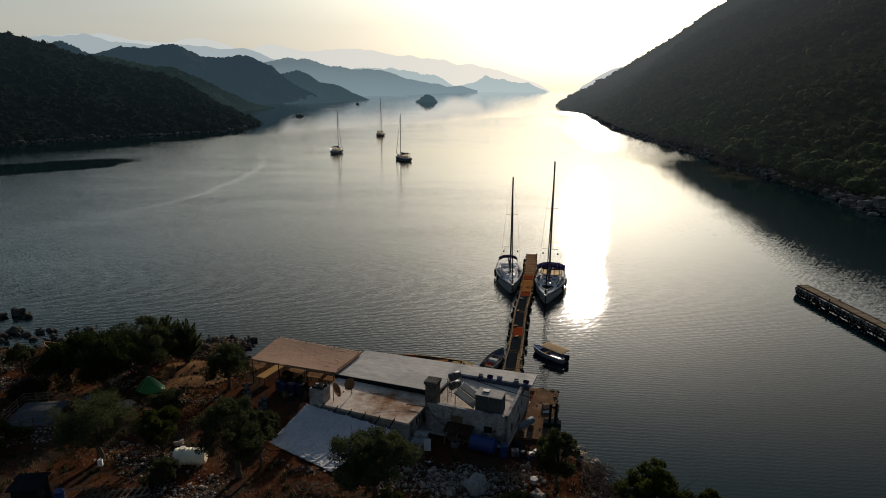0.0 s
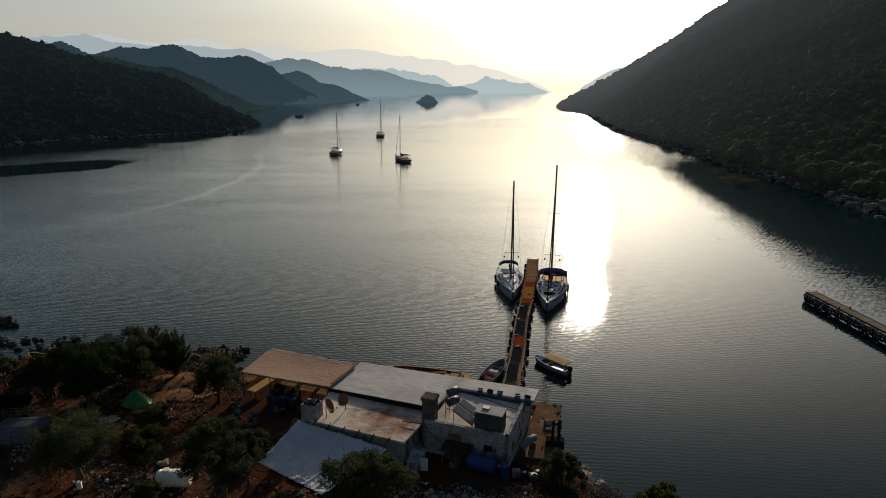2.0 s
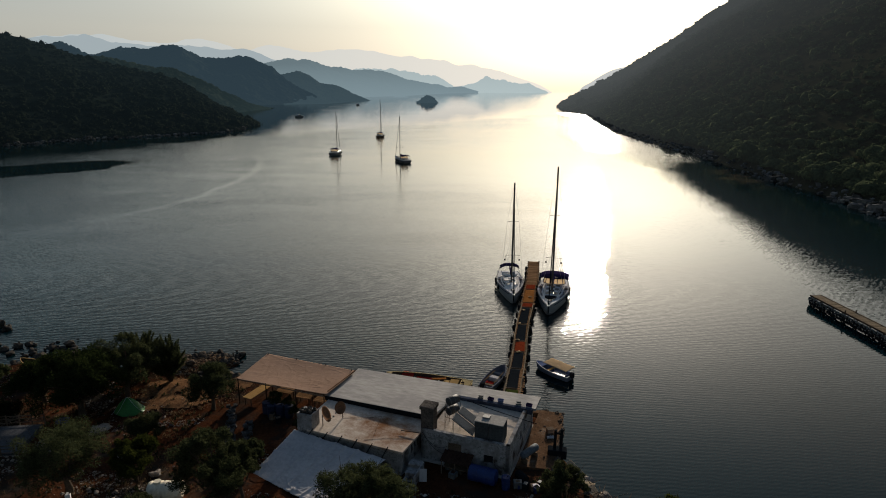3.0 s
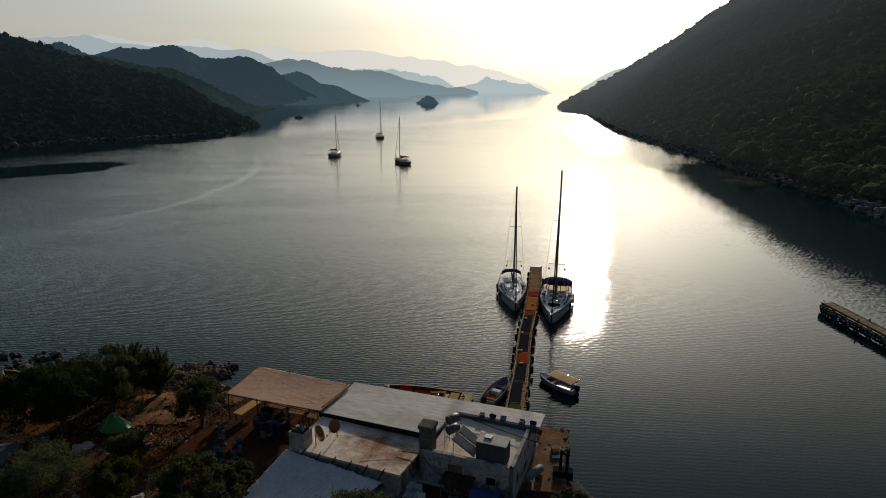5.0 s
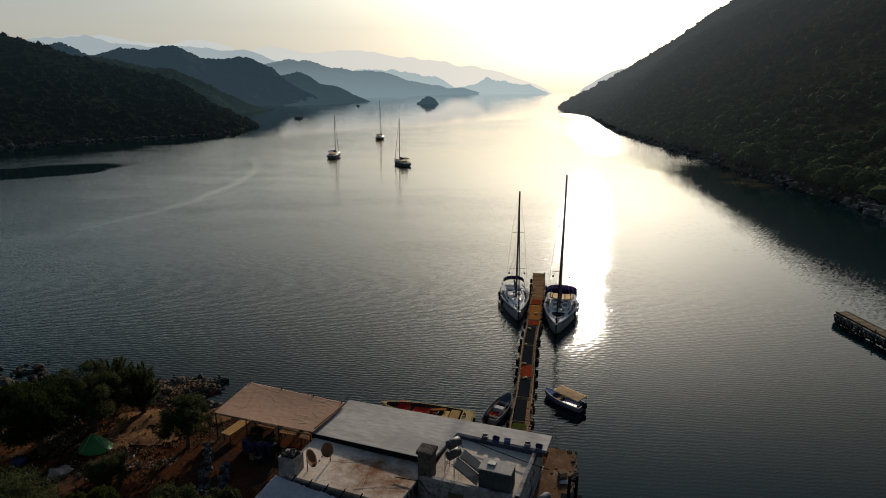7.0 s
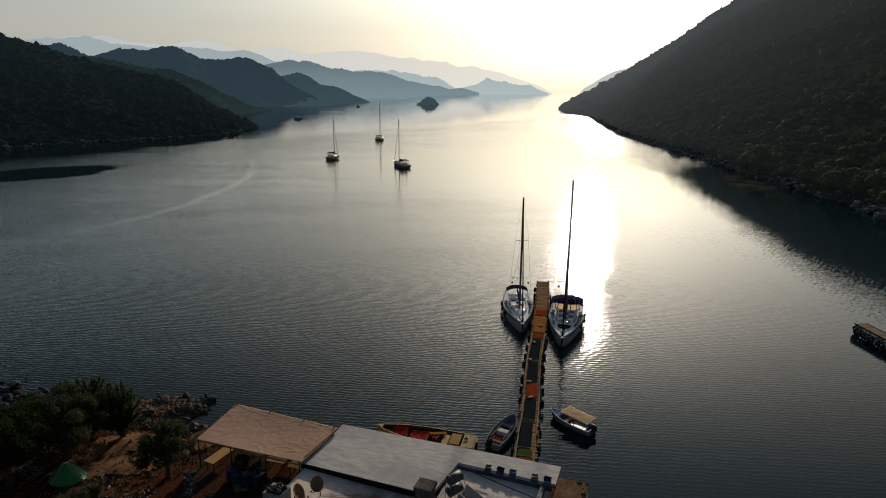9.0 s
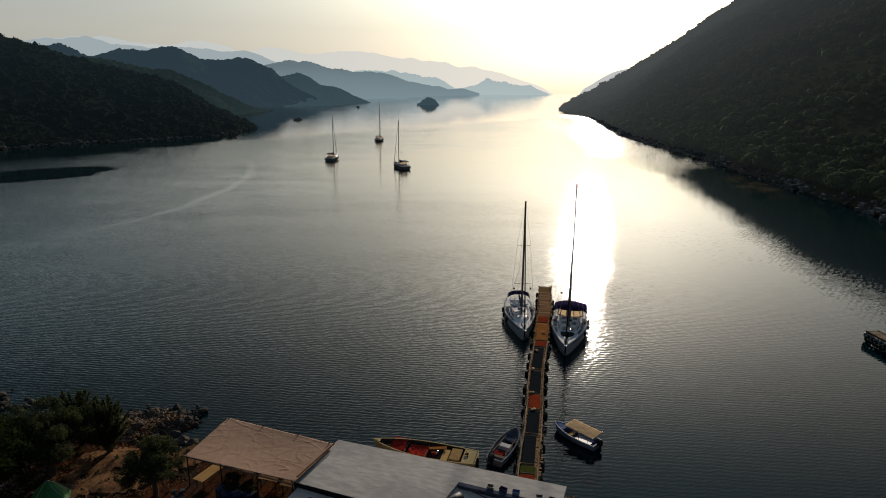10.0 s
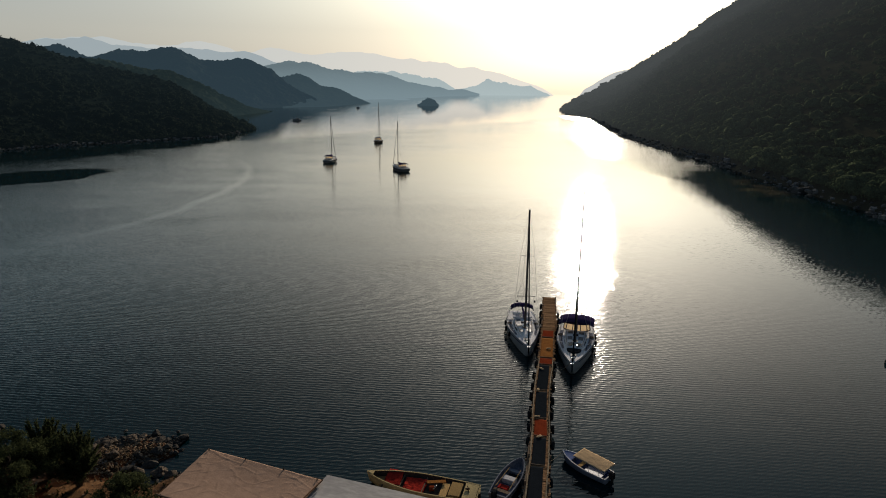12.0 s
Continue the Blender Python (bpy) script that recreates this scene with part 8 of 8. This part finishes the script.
for sgn in (-1, 1):
    bm = B()
    pp = [tent_skin(f, math.pi / 2 - sgn * 1.2 * f) + Vector((0, 0, 0.015)) for f in (k / 8 - 1 for k in range(17))]
    for a, b in zip(pp, pp[1:]):
        rod(bm, a, b, 0.014, 0.014, 5)
    part("pole", bm, M_STEEL, tent, "thin pale tent pole")
bm = B()
loft(bm, [[tent_skin(f, a) + Vector((0.0, -0.012, 0.006)) for a in (math.pi * (0.62 + 0.36 * q / 8) for q in range(9))] for f in (-0.28, -0.14, 0.0, 0.14, 0.28)], loop=False)
part("door_panel", bm, M_TENT, tent)
for x, y in ((1.7, 0.9), (1.7, -0.9), (-1.7, 0.9), (-1.7, -0.9)):
    part("guy_line", rod(B(), (x * 0.62, y * 0.5, 0.5), (x, y, 0.0), 0.006, 0.006, 4), M_STEEL, tent)

tk = thing("plastic_tank", (-17.4, 36.5, on_ground(-17.4, 36.5)), 4, "ribbed ivory plastic water tank lying on stones", "water tank")
prof = [(-1.05, 0.4), (-1.0, 0.52), (-0.9, 0.56)]
for k in range(6):
    c = -0.72 + 0.29 * k
    prof += [(c - 0.1, 0.56), (c - 0.05, 0.54), (c + 0.05, 0.54), (c + 0.1, 0.56)]
prof += [(0.9, 0.56), (1.0, 0.52), (1.05, 0.4)]
part("shell", loft(B(), [[(x, r * math.cos(a), 0.6 + r * math.sin(a)) for a in (2 * math.pi * q / 24 for q in range(24))] for x, r in prof]), M_IVORY, tk)
part("cap", rod(B(), (-0.45, 0, 1.1), (-0.45, 0, 1.26), 0.24, 0.22, 18), M_IVORY, tk)
for sx in (-0.6, 0.6):
    part("cradle", box(B(), sx, 0, 0.08, 0.18, 0.9, 0.22), M_CONCRETE, tk)

def stone_wall(a, b, high, seed, label):
    """A short dry-stone wall, each stone a piece of its own."""
    rs = np.random.RandomState(seed)
    a, b = Vector(a), Vector(b)
    length = (b - a).length
    z0 = min(on_ground(*a), on_ground(*b)) - 0.05
    w = thing("stone_wall", (a.x, a.y, z0), math.degrees(math.atan2(b.y - a.y, b.x - a.x)), label, "wall", "dry-stone walls by the canopy")
    z = 0.0
    while z < high:
        course, x = rs.uniform(0.16, 0.26), rs.uniform(-0.15, 0.0)
        while x < length:
            ln = rs.uniform(0.22, 0.5)
            for side in (-0.16, 0.16):
                if rs.uniform() > 0.1 + 0.5 * z / high:
                    v, f = BLOCKS[rs.randint(len(BLOCKS))]
                    q = v * np.array([ln * 0.62, 0.22, course * 0.72]) + np.array([x + ln / 2, side + rs.uniform(-0.14, 0.14), z + course / 2 + rs.uniform(-0.04, 0.04)])
                    raw("stone", q.tolist(), f, M_WALLSTONE, w)
            x += ln
        z += course
    return w


stone_wall((-17.6, 48.6), (-16.2, 44.0), 0.5, 5, "low dry-stone wall of grey limestone beside the path")
stone_wall((-15.5, 46.4), (-14.9, 44.0), 0.4, 6, "short broken dry-stone wall of grey limestone")

cistern = thing("cistern", (-32.2, 42.8, on_ground(-32.2, 42.8) - 0.1), 8, "concrete cistern cover fenced with rails", "cistern")
part("slab", box(B(), 0, 0, 0.12, 3.4, 3.9, 0.35, bevel=0.03), M_DARKSLAB, cistern)
for x0, y0, x1, y1 in ((-1.8, -2.1, -1.8, 2.1), (-1.8, 2.1, 1.8, 2.1), (-1.8, -2.1, 1.8, -2.1)):
    for k in range(5):
        f = k / 4
        part("fence_post", rod(B(), (x0 + (x1 - x0) * f, y0 + (y1 - y0) * f, 0), (x0 + (x1 - x0) * f, y0 + (y1 - y0) * f, 1.1), 0.045), M_OLDWOOD, cistern)
    for z in (0.45, 0.75, 1.0):
        part("fence_rail", rod(B(), (x0, y0, z), (x1, y1, z), 0.03), M_OLDWOOD, cistern)

# odds and ends on the rubble slope
shed = thing("tool_shed", (-25.3, 32.2, on_ground(-25.3, 32.2)), 8, "low dark wooden tool shed with a flat roof", "shed")
part("body", box(B(), 0, 0, 0.6, 1.5, 1.3, 1.3), M_MAT, shed)
part("roof", box(B(), 0, -0.05, 1.3, 1.8, 1.6, 0.08, tilt=4), M_MAT, shed)
barrel((-23.3, 31.8, on_ground(-23.3, 31.8)), 0, M_BLUE, "blue plastic barrel on the rubble slope")
rack = thing("slat_frame", (-19.9, 32.9, on_ground(-19.9, 32.9)), 12, "frame of pale slats lying on rubble", "slat frame")
for k in range(6):
    part("slat", box(B(), -1.0 + 0.4 * k, 0, 0.16, 0.09, 1.1, 0.03, turn=-14), M_GREYPLANK, rack)
for y in (-0.4, 0.4):
    part("bar", box(B(), 0, y, 0.1, 2.4, 0.08, 0.08), M_OLDWOOD, rack)
jug = thing("white_canister", (-23.2, 35.9, on_ground(-23.2, 35.9)), 20, "white plastic canister standing under the olive tree", "canister")
part("body", box(B(), 0, 0, 0.26, 0.3, 0.22, 0.48, bevel=0.04), M_DECK, jug)
part("handle", ring(B(), (0, 0, 0.55), (0, 1, 0), 0.07, 0.02, 10, 5), M_DECK, jug)
part("spout", rod(B(), (0.1, 0, 0.48), (0.1, 0, 0.58), 0.03), M_RUBBER, jug)
crateb = thing("fish_crate", (-29.9, 45.9, on_ground(-29.9, 45.9)), 10, "blue fish crate by the poles", "crate")
part("sides", placed(ring_box(0.8, 0.55, 0.06, 0.0), 0, 0, 0.3), M_BLUE, crateb)
part("tub", box(B(), 0, 0, 0.17, 0.8, 0.55, 0.26, bevel=0.03), M_BLUE, crateb)
skiff = open_boat("old_skiff", -38.6, 55.6, 70, 3.6, 1.3, 0.5, M_GREENMAT, M_DARKINSIDE, M_YELLOWWOOD, "old green skiff drawn up on the shore", "skiff")
skiff.location.z = on_ground(-38.6, 55.6) + 0.16
part("thwart", box(B(), 0, 0.2, 0.42, 1.1, 0.25, 0.04), M_YELLOWWOOD, skiff)

# things beside the annex
big = thing("blue_drum", local(14.0, -3.3), HOUSE_TURN + 88, "large blue plastic drum lying by the annex wall", "drum")
secs = [[Vector((0.55 * k * math.cos(a), y, 0.56 + 0.55 * k * math.sin(a))) for a in (2 * math.pi * q / 24 for q in range(24))] for y, k in ((-0.95, 0.8), (-0.9, 1), (-0.35, 1), (-0.3, 1.04), (-0.25, 1), (0.25, 1), (0.3, 1.04), (0.35, 1), (0.9, 1), (0.95, 0.8))]
part("drum", loft(B(), secs), M_BLUE, big)
part("lid", rod(B(), (0, 0.95, 0.56), (0, 1.0, 0.56), 0.3, 0.3, 18), M_RUBBER, big)
gas = thing("gas_tank", local(16.4, 0.1), HOUSE_TURN - 24, "pale grey gas tank on a stand by the wall", "gas tank")
secs = [[Vector((0.27 * k * math.cos(a), 0.85 * y, 0.85 + 0.27 * k * math.sin(a))) for a in (2 * math.pi * q / 20 for q in range(20))] for y, k in ((-1.1, 0.2), (-1.02, 0.7), (-0.85, 1), (0.85, 1), (1.02, 0.7), (1.1, 0.2))]
part("vessel", loft(B(), secs), M_GASTANK, gas, smooth=True)
for y in (-0.6, 0.6):
    part("stand", box(B(), 0, y, 0.25, 0.5, 0.1, 0.55), M_OLDWOOD, gas)
steps = thing("outside_steps", local(9.15, -4.3), HOUSE_TURN + 2, "whitewashed outside steps beside the house windows", "steps")
for k in range(3):
    part("step", box(B(), 0.25, -0.9 + 0.62 * k, 0.14 + 0.14 * k, 0.85, 0.64, 0.28 + 0.28 * k, bevel=0.02), M_WALL, steps)
part("side_wall", box(B(), 0.72, -0.3, 0.4, 0.1, 1.9, 0.8, bevel=0.02), M_WALL, steps)
board = thing("white_board", local(10.2, -4.6), HOUSE_TURN + 20, "white board leaning beside the steps", "board")
part("board", box(B(), 0, 0, 0.42, 0.5, 0.05, 0.85, tilt=-18, bevel=0.01), M_TARP, board)
bucket = thing("bucket", (5.7, 36.0, on_ground(5.7, 36.0)), 0, "white plastic bucket lying among rubble", "bucket")
part("shell", rod(B(), (0, 0, 0.0), (0, 0, 0.34), 0.2, 0.26, 18), M_TARP, bucket)
part("handle", ring(B(), (0, 0, 0.36), (0, 1, 0.5), 0.22, 0.012, 14, 5), M_STEEL, bucket)
barrel(local(15.6, -3.4), 0, M_BLUE, "blue plastic barrel beside the annex corner")
barrel(local(16.4, -2.2), 30, M_MAT, "dark barrel beside the annex corner", lying=True)

# quay edge
quay = thing("quay", local(0, 0, -FLOOR), HOUSE_TURN, "rough concrete quay edge along the house terrace", "quay")
part("edge", prism(B(), [(-8.5, 6.2, 0.6), (17.5, 6.9, 0.6), (17.5, 7.45, 0.58), (-8.5, 6.8, 0.58)], 1.6), M_QUAY, quay)
part("apron", prism(B(), [(15.7, -1.0, 0.74), (18.4, -0.4, 0.70), (18.5, 0.9, 0.71), (18.2, 3.4, 0.69), (17.6, 7.4, 0.70), (15.7, 7.2, 0.74)], 1.5), M_QUAY, quay, "earthy worn apron")

# loose rubble on the quay and broken slabs at the shore
rubble = []
for _ in range(110):
    v = RS.uniform(-0.8, 7.2)
    rim = 18.4 - 0.105 * max(0.0, v)
    u = rim + RS.normal(-0.1, 0.1) if RS.uniform() < 0.5 else RS.uniform(15.8, rim)
    q = local(u, v)
    rubble.append((q[0], q[1], 0.70, RS.gamma(1.3, 0.035) + 0.02))
scatter_rocks("quay_rubble", rubble, M_BROWNROCK, "loose grey rubble on the earthy quay")
rim_stones = []
for k in range(70):
    v = -0.6 + 7.9 * k / 70
    q = local(18.42 - 0.105 * max(0.0, v) + RS.normal(0, 0.05), v) if k < 52 else local(15.9 + 0.1 * (k - 52), 7.3 + RS.normal(0, 0.06))
    rim_stones.append((q[0], q[1], 0.62 + RS.uniform(-0.08, 0.06), RS.uniform(0.1, 0.19)))
scatter_rocks("quay_rim_stones", rim_stones, M_BROWNROCK, "rough brown stones along the rim of the quay", shapes=BLOCKS)
for k, (x, y, w, d, turn, tilt) in enumerate(((9.1, 41.6, 2.0, 0.8, -62, 14), (9.5, 40.3, 1.3, 0.7, -40, -10), (9.8, 39.2, 1.0, 0.6, -75, 12))):
    slab = part("broken_slab", box(B(), 0, 0, 0, w, d, 0.12, bevel=0.02), M_SLAB)
    slab.matrix_basis = pose(x, y, on_ground(x, y) + 0.16, tilt, 6, turn)
    tagged(slab, "pale broken concrete slab on the shore rocks", "slab", "broken slabs on the shore")
